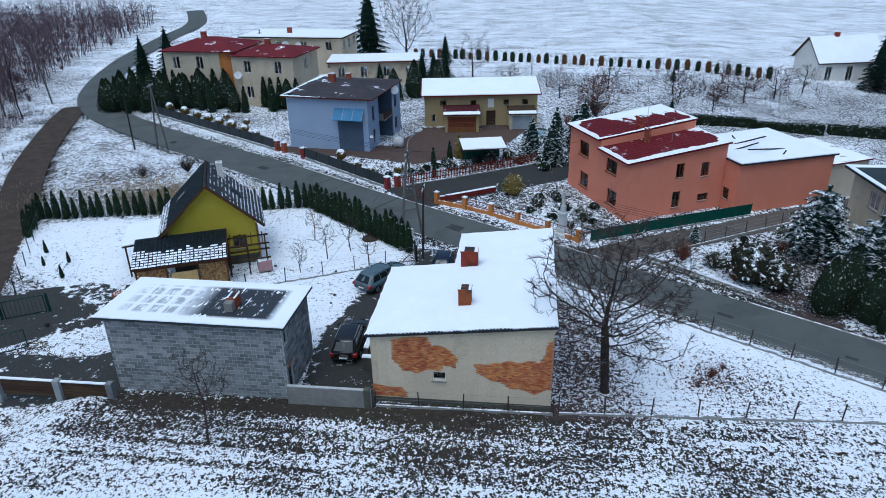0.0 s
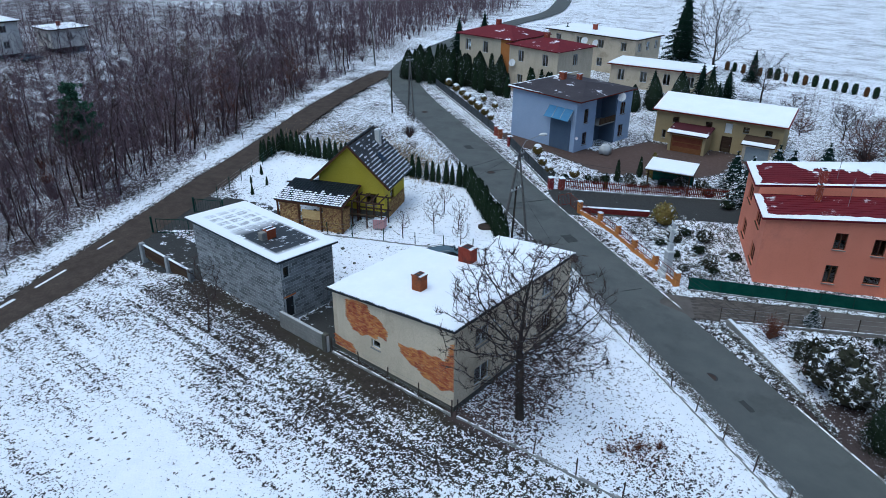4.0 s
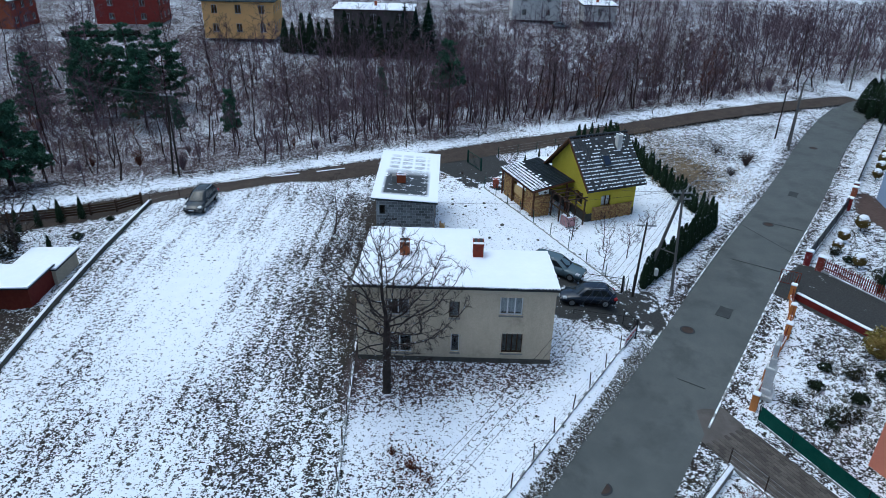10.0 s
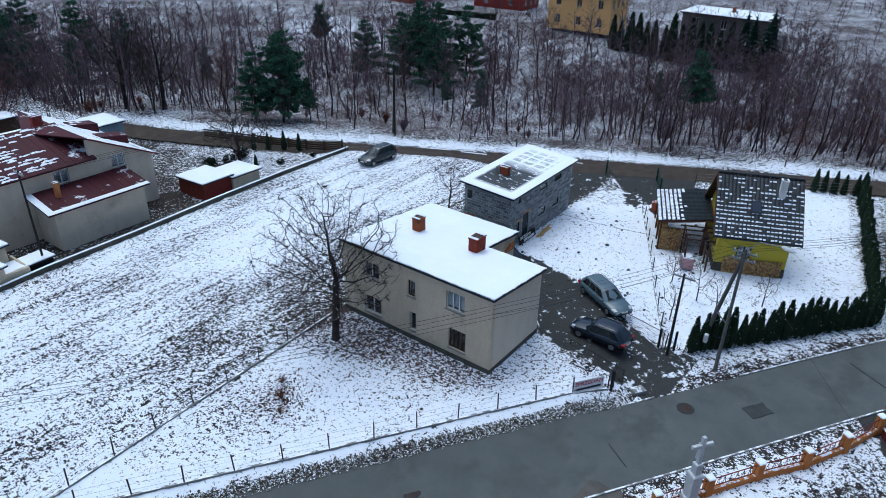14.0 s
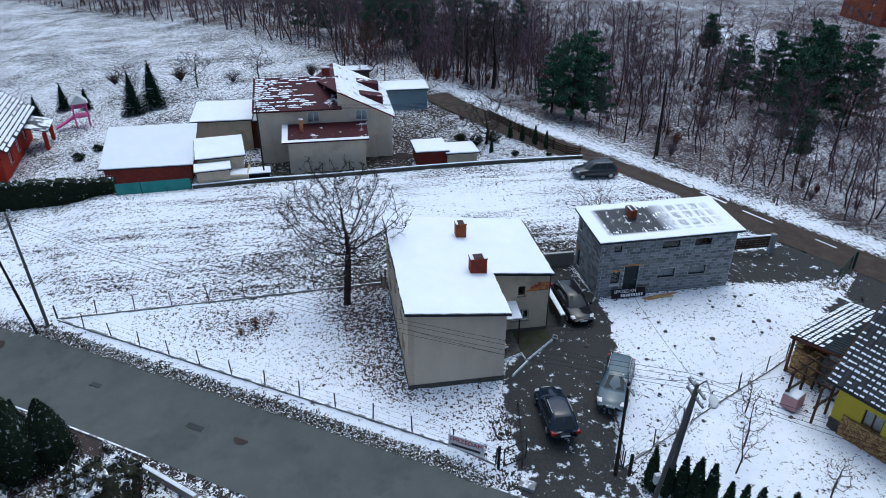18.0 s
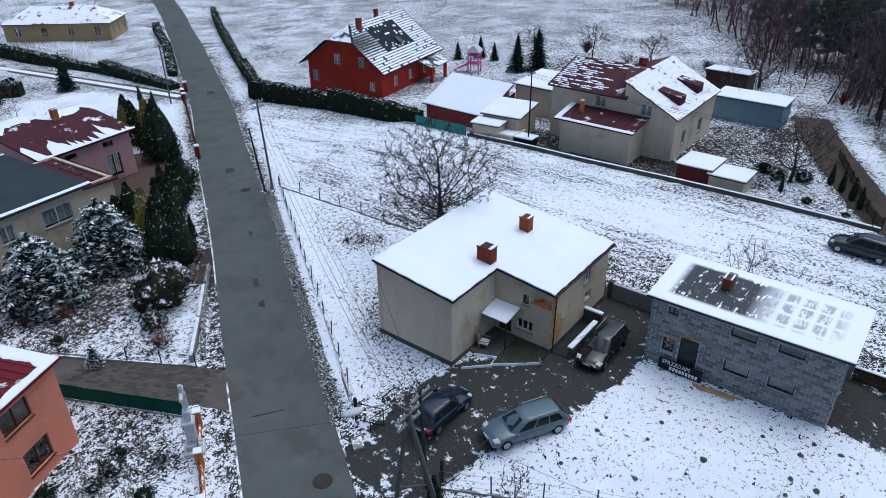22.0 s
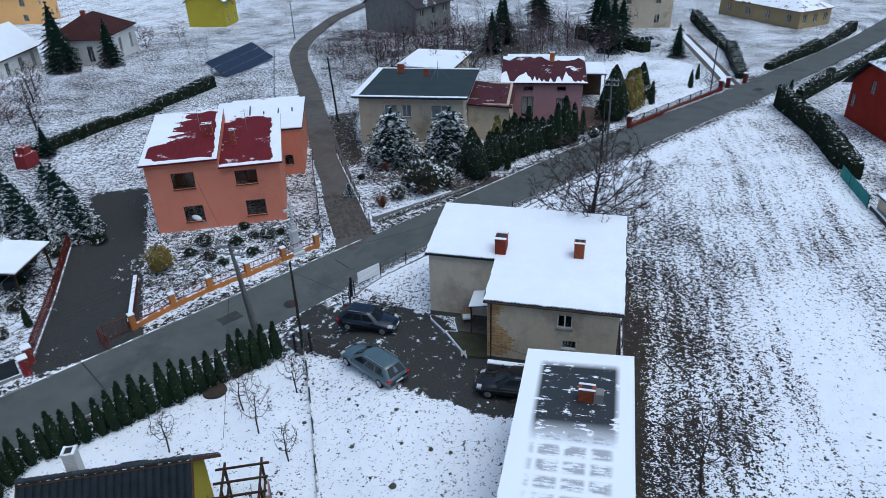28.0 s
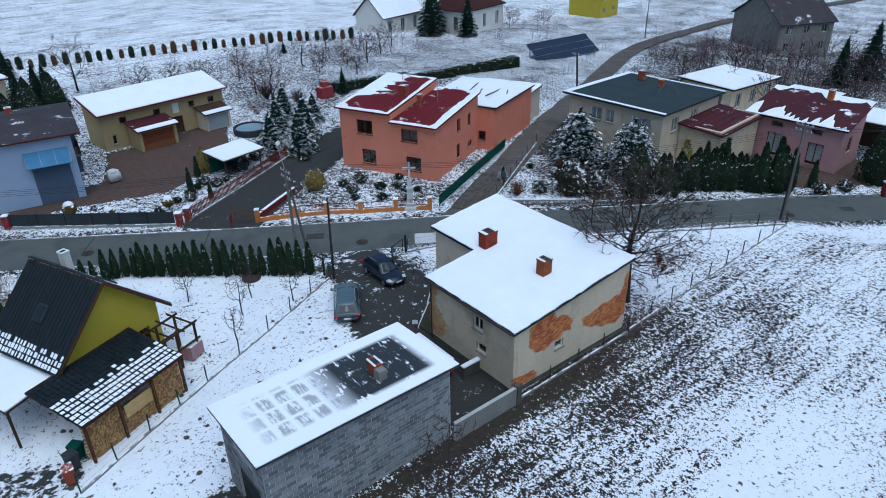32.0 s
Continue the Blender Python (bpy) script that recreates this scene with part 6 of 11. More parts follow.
chimney(bh, 6.4, 6.2, 6.5, 7.7, 0.6, 0.5, 1, "brick_red", 0)


def dish(parent, x, y, z, turn, r=0.45):
    M = pose(x, y, z, 70, 0, turn)
    b = Mesh(M)
    b.lathe([(0.02, -0.10), (r * 0.5, -0.07), (r * 0.85, -0.02), (r, 0.03), (r * 0.97, 0.04), (r * 0.6, -0.03), (0.02, -0.07)], 14)
    ob = part("satellite_dish", b, "white_paint", parent, "round white satellite dish")
    b = Mesh(M)
    b.tube((0, -r, 0), (0, 0, 0.4), 0.015, 0.015, 4)
    part("arm", b, "galvanised", ob)


dish(bh, 11.9, 8.2, 5.3, 45, 0.6)
dish(bh, 11.4, 0.1, 1.2, 30, 0.2)

# ochre barn with two garages
bn = thing("ochre_barn", -13.5, 81.4, 0, 7, "long two-storey ochre barn under a snow-covered shed roof", "barn")
shell(bn, [(0.2, 0.2), (15.9, 0.2), (15.9, 5.0), (0.2, 5.0)], -1.0, lambda x, y: 3.45 + y * 0.2, "ochre_render",
      {0: [(1.0, 1.5, -0.2, 0.9, dict(trim="white_paint", bars=0)), (2.2, 3.0, 2.1, 2.8, dict(trim="wood_dark", bars=0)), (6.4, 7.2, 2.1, 2.8, dict(trim="wood_dark", bars=0)), (11.0, 11.7, 2.1, 2.8, dict(trim="wood_dark", bars=0)), (13.6, 14.4, 2.1, 2.8, dict(trim="wood_dark", bars=0)),
           (8.6, 9.9, -0.9, 1.3, dict(kind="door", trim="wood_dark", door="wood_dark")), (8.8, 9.7, 1.7, 3.0, dict(kind="door", trim="white_paint", door="white_paint"))]}, 0.3)
br = [(-0.3, -0.4, 3.62), (16.4, -0.4, 3.62), (16.4, 5.4, 4.78), (-0.3, 5.4, 4.78)]
slab(bn, br, 0.14, "wood_red", "roof", "dark red roof edge")
snow_on(bn, br, 0.1, 0.1, trim=0.15)
for x0, x1, d0, h, body, dr, rf in ((3.0, 7.6, -3.0, 1.6, "ochre_render", "wood_door", "metal_roof_maroon"), (11.9, 15.3, -2.2, 1.35, "plaster_grey", "grey_paint", "wood_dark")):
    g_ = thing("garage", -13.5, 81.4, 0, 7, "small garage with a wide " + ("brown" if dr == "wood_door" else "grey") + " door before the barn", "garage", "garages at the barn")
    shell(g_, [(x0, d0), (x1, d0), (x1, 0.15), (x0, 0.15)], -1.0, lambda x, y: h + 0.12 * (y - d0), body, {0: [(0.35, x1 - x0 - 0.35, -0.95, h - 0.25, dict(kind="door", trim=dr, door=dr))]}, 0.2)
    q = [(x0 - 0.25, d0 - 0.4, h + 0.1), (x1 + 0.25, d0 - 0.4, h + 0.1), (x1 + 0.25, 0.15, h + 0.6), (x0 - 0.25, 0.15, h + 0.6)]
    slab(g_, q, 0.12, rf, "roof")
    snow_on(g_, [q[0], q[1], (q[1][0], d0 + 0.4, h + 0.28), (q[0][0], d0 + 0.4, h + 0.28)], 0.08, 0.085)

# house with a dark roof across the lane
dh = thing("dark_roof_house", 29.3, 48.9, 0, -85, "single-storey tan house with a flat slate-grey roof edged by snow", "house")
shell(dh, [(0.3, 0.3), (12.2, 0.3), (12.2, 12.5), (0.3, 12.5)], -1.6, lambda x, y: 5.0 - 0.02 * y, "plaster_cream",
      {0: [(2.9, 4.4, 2.8, 4.2, WW), (4.9, 6.0, 2.8, 4.2, WW), (8.2, 10.6, 2.7, 4.2, WW), (3.0, 4.2, -0.2, 1.1, WW)], 1: [(2, 3.4, 2.6, 4.1, WW), (6, 7.4, 2.6, 4.1, WW)]}, 0.3, 0.5)
q = [(-0.3, -0.4, 5.3), (12.7, -0.4, 5.3), (12.7, 13.0, 5.0), (-0.3, 13.0, 5.0)]
slab(dh, q, 0.22, "roof_slate", "roof")
for e0, e1, wdt in ((q[0], q[1], (0, 0.45)), (q[0], q[3], (0.7, 0)), (q[2], q[3], (0, -0.35))):
    b = Mesh()
    b.plate([(e0[0], e0[1], e0[2] + 0.05), (e1[0], e1[1], e1[2] + 0.05), (e1[0] + wdt[0], e1[1] + wdt[1], e1[2] + 0.05), (e0[0] + wdt[0], e0[1] + wdt[1], e0[2] + 0.05)], 0.046)
    part("edge_snow", b, "snow", dh)
chimney(dh, 3.2, 10.5, 5.0, 6.3, 0.8, 0.6, 2, "brick_red", 0)
chimney(dh, 6.6, 9.2, 5.0, 6.1, 0.6, 0.5, 1, "brick_red", 0)
b = Mesh()
b.tube((8.2, 8.0, 5.1), (8.2, 8.0, 7.2), 0.03, 0.02, 5)
for k in range(3):
    a_ = k * 2.1
    b.tube((8.2, 8.0, 6.6), (8.2 + 1.4 * math.cos(a_), 8.0 + 1.4 * math.sin(a_), 5.1), 0.012, 0.012, 4)
part("aerial", b, "galvanised", dh)
shell(dh, [(12.3, 4.0), (17.0, 4.0), (17.0, 13.0), (12.3, 13.0)], -1.7, lambda x, y: 3.3, "plaster_tan")
slab(dh, [(12.2, 3.6, 3.4), (17.4, 3.6, 3.1), (17.4, 13.2, 3.1), (12.2, 13.2, 3.4)], 0.15, "metal_roof_maroon", "roof")
seams(dh, (12.2, 3.6, 3.4), (17.4, 3.6, 3.1), (17.4, 13.2, 3.1), (12.2, 13.2, 3.4), 6, "metal_roof_maroon")

# rose house
kh = thing("rose_house", 43.6, 34.5, 0, -83.4, "low rose-pink house with a dark maroon roof patched by snow", "house")
shell(kh, [(0.3, 0.4), (10.1, 0.4), (10.1, 7.6), (0.3, 7.6)], -2.4, lambda x, y: 3.1 + y * 0.16, "rose_render",
      {0: [(2.2, 3.7, -1.2, 1.4, TW), (2.4, 3.6, 2.2, 2.7, dict(trim="wood_dark", bars=0)), (6.6, 7.7, 2.2, 2.7, dict(trim="wood_dark", bars=0)), (6.6, 8.2, -1.2, 1.2, TW)], 1: [(2.5, 3.8, 0.0, 1.7, TW)]}, 0.3)
q = [(-0.2, -0.2, 3.3), (10.6, -0.2, 3.3), (10.6, 8.0, 4.6), (-0.2, 8.0, 4.6)]
slab(kh, q, 0.16, "metal_roof_maroon", "roof")
drift(kh, (-0.2, -0.22, 3.33), (10.6, -0.22, 3.33), (0, 2.7, 0.428), 1.1, 12)
drift(kh, (-0.2, 7.98, 4.63), (10.6, 7.98, 4.63), (0, -1.1, -0.174), 0.9, 13)
chimney(kh, 6.3, 6.6, 4.2, 5.6, 0.6, 0.6, 1, "brick_orange", 0)
shell(kh, [(0.4, 7.65), (6.0, 7.65), (6.0, 12.5), (0.4, 12.5)], -2.6, lambda x, y: 3.6, "plaster_tan")
q = [(0.2, 7.7, 4.1), (6.2, 7.7, 4.1), (6.2, 12.8, 3.7), (0.2, 12.8, 3.7)]
slab(kh, q, 0.15, "wood_red", "roof")
snow_on(kh, q)
kc = thing("carport", 43.6, 34.5, 0, -83.4, "open carport under a thick white snow roof", "carport")
q = [(8.4, 8.2, 2.2), (13.8, 8.2, 2.2), (13.8, 14.4, 2.2), (8.4, 14.4, 2.2)]
slab(kc, q, 0.15, "wood_dark")
snow_on(kc, q, 0.1, 0.1)
for x, y in ((8.6, 8.5), (13.6, 8.5), (8.6, 14.1), (13.6, 14.1)):
    b = Mesh()
    b.box(x - 0.07, y - 0.07, -2.9, x + 0.07, y + 0.07, 2.06)
    part("post", b, "wood_dark", kc)
b = Mesh()
b.box(8.68, 14.03, -2.9, 13.52, 14.17, 2.06)
part("back_panel", b, "wood_dark", kc)

# grey house at the far side of the field
sh = thing("grey_house", 0, 0, 0, 0, "grey rendered house with a maroon roof half hidden by snow", "house")


def stop(x, y):
    if x < 5.005:
        return 4.0 + (x + 0.9) * 0.49
    return 5.25 + max(0.0, 1 - abs(y + 16.1) / 6.1) * 1.75 if x > 13 else 5.25


shell(sh, [(-0.9, -22.3), (5.0, -22.3), (5.01, -22.3), (13.8, -22.3), (13.8, -16.1), (13.8, -10.0), (5.01, -10.0), (5.0, -10.0), (-0.9, -10.0)], -1.1, stop, "plaster_grey",
      {5: [(5.4, 6.7, 3.62, 4.85, WW)], 7: [(1.9, 3.2, 3.62, 4.85, WW)], 8: [(2.5, 3.7, 0.3, 1.8, dict(trim="weathered_white")), (7.5, 8.8, 0.3, 1.8, dict(trim="weathered_white"))]}, 0.35)
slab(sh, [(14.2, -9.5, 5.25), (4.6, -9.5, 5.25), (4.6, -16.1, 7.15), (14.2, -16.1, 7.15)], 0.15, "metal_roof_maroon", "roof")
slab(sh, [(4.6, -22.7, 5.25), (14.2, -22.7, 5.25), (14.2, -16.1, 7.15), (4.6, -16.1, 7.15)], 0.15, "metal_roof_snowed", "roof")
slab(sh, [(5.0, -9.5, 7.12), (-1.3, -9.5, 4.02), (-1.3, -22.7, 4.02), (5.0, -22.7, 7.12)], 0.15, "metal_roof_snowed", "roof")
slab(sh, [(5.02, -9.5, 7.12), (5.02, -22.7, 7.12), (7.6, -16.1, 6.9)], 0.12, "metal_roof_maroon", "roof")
b = Mesh()
b.box(4.9, -10.3, 5.1, 5.1, -9.96, 7.0)
seams(sh, (14.2, -9.5, 5.25), (5.2, -9.5, 5.25), (5.2, -16.1, 7.15), (14.2, -16.1, 7.15), 14, "metal_roof_maroon")


def snow_streaks(parent, o, u, v, w, h, rows, chance, seed, t=0.035):
    """Ragged streaks of snow left between the seams, row by row up a roof plane."""
    rng = random.Random(seed)
    o, u, v = Vector(o), Vector(u).normalized(), Vector(v).normalized()
    n = u.cross(v).normalized()
    b = Mesh()
    for k in range(rows):
        y0 = h * (k + 0.15) / rows
        x = 0.1
        while x < w - 0.3:
            L = rng.uniform(0.25, 1.5)
            if rng.random() < chance(x / w, (k + 0.5) / rows):
                m_ = max(2, int(L / 0.18))
                lo = [rng.uniform(-0.05, 0.06) for i in range(m_ + 1)]
                hi = [rng.uniform(0.45, 0.95) * h / rows * math.sin(math.pi * (0.12 + 0.76 * i / m_)) ** 0.5 for i in range(m_ + 1)]
                P_ = [o + u * min(w, x + L * i / m_) + v * (y0 + lo[i]) for i in range(m_ + 1)]
                Q_ = [o + u * min(w, x + L * i / m_) + v * (y0 + lo[i] + hi[i]) for i in range(m_ + 1)]
                vs = [p_ + n * 0.012 for p_ in P_] + [p_.lerp(q_, 0.5) + n * (0.012 + t) for p_, q_ in zip(P_, Q_)] + [q_ + n * 0.012 for q_ in Q_]
                k_ = m_ + 1
                b.add(vs, [(r_ * k_ + i, r_ * k_ + i + 1, (r_ + 1) * k_ + i + 1, (r_ + 1) * k_ + i) for r_ in (0, 1) for i in range(m_)])
            x += L + rng.uniform(0.02, 0.25)
    ob = part("roof_snow", b, "snow", parent)
    ob["kind"] = "stuff"
    return ob


snow_streaks(sh, (14.1, -9.5, 5.26), (-1, 0, 0), (0, -6.6, 1.9), 9.0, 6.8, 17, lambda a, c: 0.9 - 1.15 * a + (0.25 if c > 0.85 or c < 0.08 else 0), 21)
snow_streaks(sh, (-1.25, -9.6, 4.04), (0, -1, 0), (6.3, 0, 3.1), 13.0, 6.9, 9, lambda a, c: 0.85, 22)
for y in (-13.2, -18.6):
    dm = Mesh()
    dm.hexa([(-0.2, y - 0.8, 4.4), (2.4, y - 0.8, 5.7), (2.4, y + 0.8, 5.7), (-0.2, y + 0.8, 4.4)], [(-0.2, y - 0.8, 5.5), (2.4, y - 0.8, 5.95), (2.4, y + 0.8, 5.95), (-0.2, y + 0.8, 5.5)])
    part("dormer", dm, "metal_roof_maroon", sh)
chimney(sh, 6.0, -16.5, 6.6, 8.1, 0.9, 0.6, 2, "brick_red", 0)
an = [(1.9, -9.98), (1.9, -6.3), (10.9, -6.3), (10.9, -9.98)]
shell(sh, [(2.4, -6.4), (10.6, -6.4), (10.6, -9.96), (2.4, -9.96)][::-1], -1.1, lambda x, y: 2.75 + (-6.4 - y) * 0.16, "plaster_grey", {1: []}, 0.3)
q = [(11.2, -6.0, 2.85), (2.0, -6.0, 2.85), (2.0, -9.98, 3.55), (11.2, -9.98, 3.55)]
slab(sh, q, 0.14, "metal_roof_maroon", "roof")
seams(sh, *q, 14, "metal_roof_maroon")
b = Mesh()
b.plate([(11.22, -5.98, 2.91), (1.98, -5.98, 2.91), (1.98, -6.4, 2.99), (11.22, -6.4, 2.99)], 0.05)
part("edge_snow", b, "snow", sh)
b = Mesh()
b.plate([(11.22, -6.0, 2.91), (10.6, -6.0, 2.91), (10.6, -9.9, 3.60), (11.22, -9.9, 3.60)][::-1], 0.05)
part("edge_snow", b, "snow", sh)
chimney(sh, 9.1, -8.3, 3.0, 4.7, 0.4, 0.4, 1, "brick_orange", 0)
b = Mesh()
b.tube((8.5, -4.6, -0.8), (8.5, -5.9, 2.7), 0.05, 0.05, 5)


def flat_shed(name, x0, y0, x1, y1, z, label, walls="plaster_tan", tilt=0.0, turn=0.0, ox=0.0, oy=0.0, base=-1.0, roof_snow=True, over=0.25, openings=None, cat="shed"):
    ob = thing(name, ox, oy, 0, turn, label, cat)
    top = lambda x, y: z + tilt * (y - y0)
    shell(ob, [(x0, y0), (x1, y0), (x1, y1), (x0, y1)], base, lambda x, y: top(x, y) - 0.1, walls, openings, 0.2)
    q = [(x0 - over, y0 - over, top(x0, y0 - over)), (x1 + over, y0 - over, top(x1, y0 - over)), (x1 + over, y1 + over, top(x1, y1 + over)), (x0 - over, y1 + over, top(x0, y1 + over))]
    slab(ob, q, 0.1, "bitumen")
    if roof_snow:
        snow_on(ob, q, 0.1, 0.1)
    return ob


flat_shed("long_garage", 20.8, -11.8, 29.4, -6.2, 3.3, "long low garage with a ribbed snow-covered roof and red-brown brick walls", "brick_red", -0.37, 0, 0, 0, -1.2, True, 0.4, None, "garage")
flat_shed("concrete_shed", 14.6, -10.2, 19.2, -5.4, 2.5, "tan rendered shed with a white snow roof", "plaster_tan", -0.08, 8, 0, -2, -1.2)
flat_shed("small_shed", 16.2, -5.0, 19.4, -3.2, 1.6, "low porch shed in tan render with snow on top", "plaster_tan", 0, 8, 0, -2, -1.2)
flat_shed("back_shed", 15.0, -21, 21.5, -14.5, 3.2, "boxy outbuilding with a snowy flat roof", "plaster_tan", -0.04)
flat_shed("timber_shed", 12.5, -19, 15.2, -15, 2.6, "orange-brown timber hut under snow", "wood_brown", 0)
pit = thing("block_pit", 0, 0, 0, 0, "roofless tan block enclosure by the field edge", "enclosure")
for xa, ya, xb, yb in ((14.9, -3.2, 18.6, -3.0), (14.7, -6.0, 14.9, -3.0), (18.6, -5.4, 18.8, -3.0)):
    b = Mesh()
    b.worn(min(xa, xb), min(ya, yb), -1.0, max(xa, xb), max(ya, yb), 0.75, 0.03)
    part("wall", b, "plaster_cream", pit)
w1 = flat_shed("garden_shed", -9.8, -8.8, -6.5, -5.3, 0.75, "low garden shed with a snow-patched felt roof", "plaster_cream", 0.05)
w2 = flat_shed("garden_shed", -6.48, -9.8, -3.2, -5.6, 0.95, "taller garden shed with smooth snow on the roof", "wood_red", 0.05)
flat_shed("steel_container", -7.6, -31, 0.4, -27.0, 2.1, "blue-grey steel outbuilding with snow on the roof", "steel_blue", 0.0)
flat_shed("hut", -0.5, -41, 5.0, -37, 2.0, "small dark hut with a snowy roof far behind", "wood_dark", 0.1)
gh = thing("cold_frame", 24.5, -14.5, 0, 8, "dark-framed glass cold frame with white ribs", "cold frame")
b = Mesh()
b.box(-2.2, -1.2, -1.0, 2.2, 1.2, 1.2)
part("frame_box", b, "wood_dark", gh)
for k in range(12):
    b = Mesh()
    b.box(-2.2 + k * 0.38, -1.25, 1.2, -2.05 + k * 0.38, 1.25, 1.25)
    part("rib", b, "white_paint", gh)

# red house beyond the hedge
rh = thing("red_house", 39.4, -9.1, 0, 8.3, "red-rendered gabled house with dark tiles half covered by snow", "house")


def rtop(x, y):
    z = 2.25 + (1 - abs(x - 7.25) / 7.25) * 5.3
    return min(z, 5.9) - 0.1


shell(rh, [(0.9, -16.0), (7.25, -16.0), (13.6, -16.0), (13.6, -1.2), (9.5, -1.2), (7.25, -1.2), (5.0, -1.2), (0.9, -1.2)], -2.9, rtop, "red_render",
      {4: [(0.6, 1.7, 2.5, 3.9, WW)], 6: [(0.3, 1.4, 2.5, 3.9, WW), (2.0, 2.9, -0.6, 0.6, WW)], 3: [(0.6, 1.7, -0.3, 1.2, WW)], 7: [(3, 4.2, -0.5, 0.9, WW), (7, 8.2, -0.5, 0.9, WW), (11, 12, -0.5, 0.9, WW)]}, 0.3)
E_, W_ = 14.6, -0.1
slab(rh, [(W_, -17.0, 2.2), (7.25, -17.0, 7.55), (7.25, -2.9, 7.55), (5.0, -0.4, 5.95), (W_, -0.4, 2.2)][::-1], 0.16, "tile_clear", "roof")
slab(rh, [(E_, -17.0, 2.2), (E_, -0.4, 2.2), (9.5, -0.4, 5.95), (7.25, -2.9, 7.55), (7.25, -17.0, 7.55)][::-1], 0.16, "tile_clear", "roof")


def red_roof_snow(a, c, bare):
    """How likely a tile of the red house keeps its snow."""
    if bare[0] < a < bare[1] and bare[2] < c < bare[3]:
        return 0.2
    return 0.0 if c > 0.68 and a * 16.6 < (c - 0.66) * 8.5 else 0.95


tile_snow(rh, (W_, -0.4, 2.2), (0, -0.4, 0), (0.35, 0, 0.255), 41, 21, lambda a, c: red_roof_snow(a, c, (0.28, 0.72, 0.3, 0.85)), 31, 0.012, (0.01, 0.99, 0.12, 0.74))
tile_snow(rh, (E_, -17.0, 2.2), (0, 0.4, 0), (-0.35, 0, 0.255), 41, 21, lambda a, c: red_roof_snow(1 - a, c, (0.2, 0.6, 0.45, 0.9)), 32, 0.012, (0.01, 0.99, 0.12, 0.74))
slab(rh, [(5.0, -0.35, 5.95), (9.5, -0.35, 5.95), (7.25, -2.9, 7.58)], 0.12, "tile_snowed", "roof")
chimney(rh, 6.2, -4.0, 6.2, 8.6, 0.7, 0.6, 2, "brick_red", 0)
chimney(rh, 8.4, -11.5, 6.2, 8.4, 0.5, 0.5, 1, "brick_red", 0)
b = Mesh(pose(3.2, -9.5, 4.72, 0, -36, 0))
b.worn(-0.6, -0.5, 0, 0.6, 0.5, 0.12, 0.02)
part("roof_window", b, "solar", rh)
pr = thing("porch", 39.4, -9.1, 0, 8.3, "open porch with red pillars beside the red house", "porch")
for y in (-14.5, -10.5):
    b = Mesh()
    b.worn(-1.9, y - 0.2, -2.6, -1.5, y + 0.2, 0.9, 0.03)
    part("pillar", b, "red_render", pr)
slab(pr, [(-2.2, -15, 1.1), (0.8, -15, 1.9), (0.8, -10, 1.9), (-2.2, -10, 1.1)][::1], 0.12, "tile_snowed")

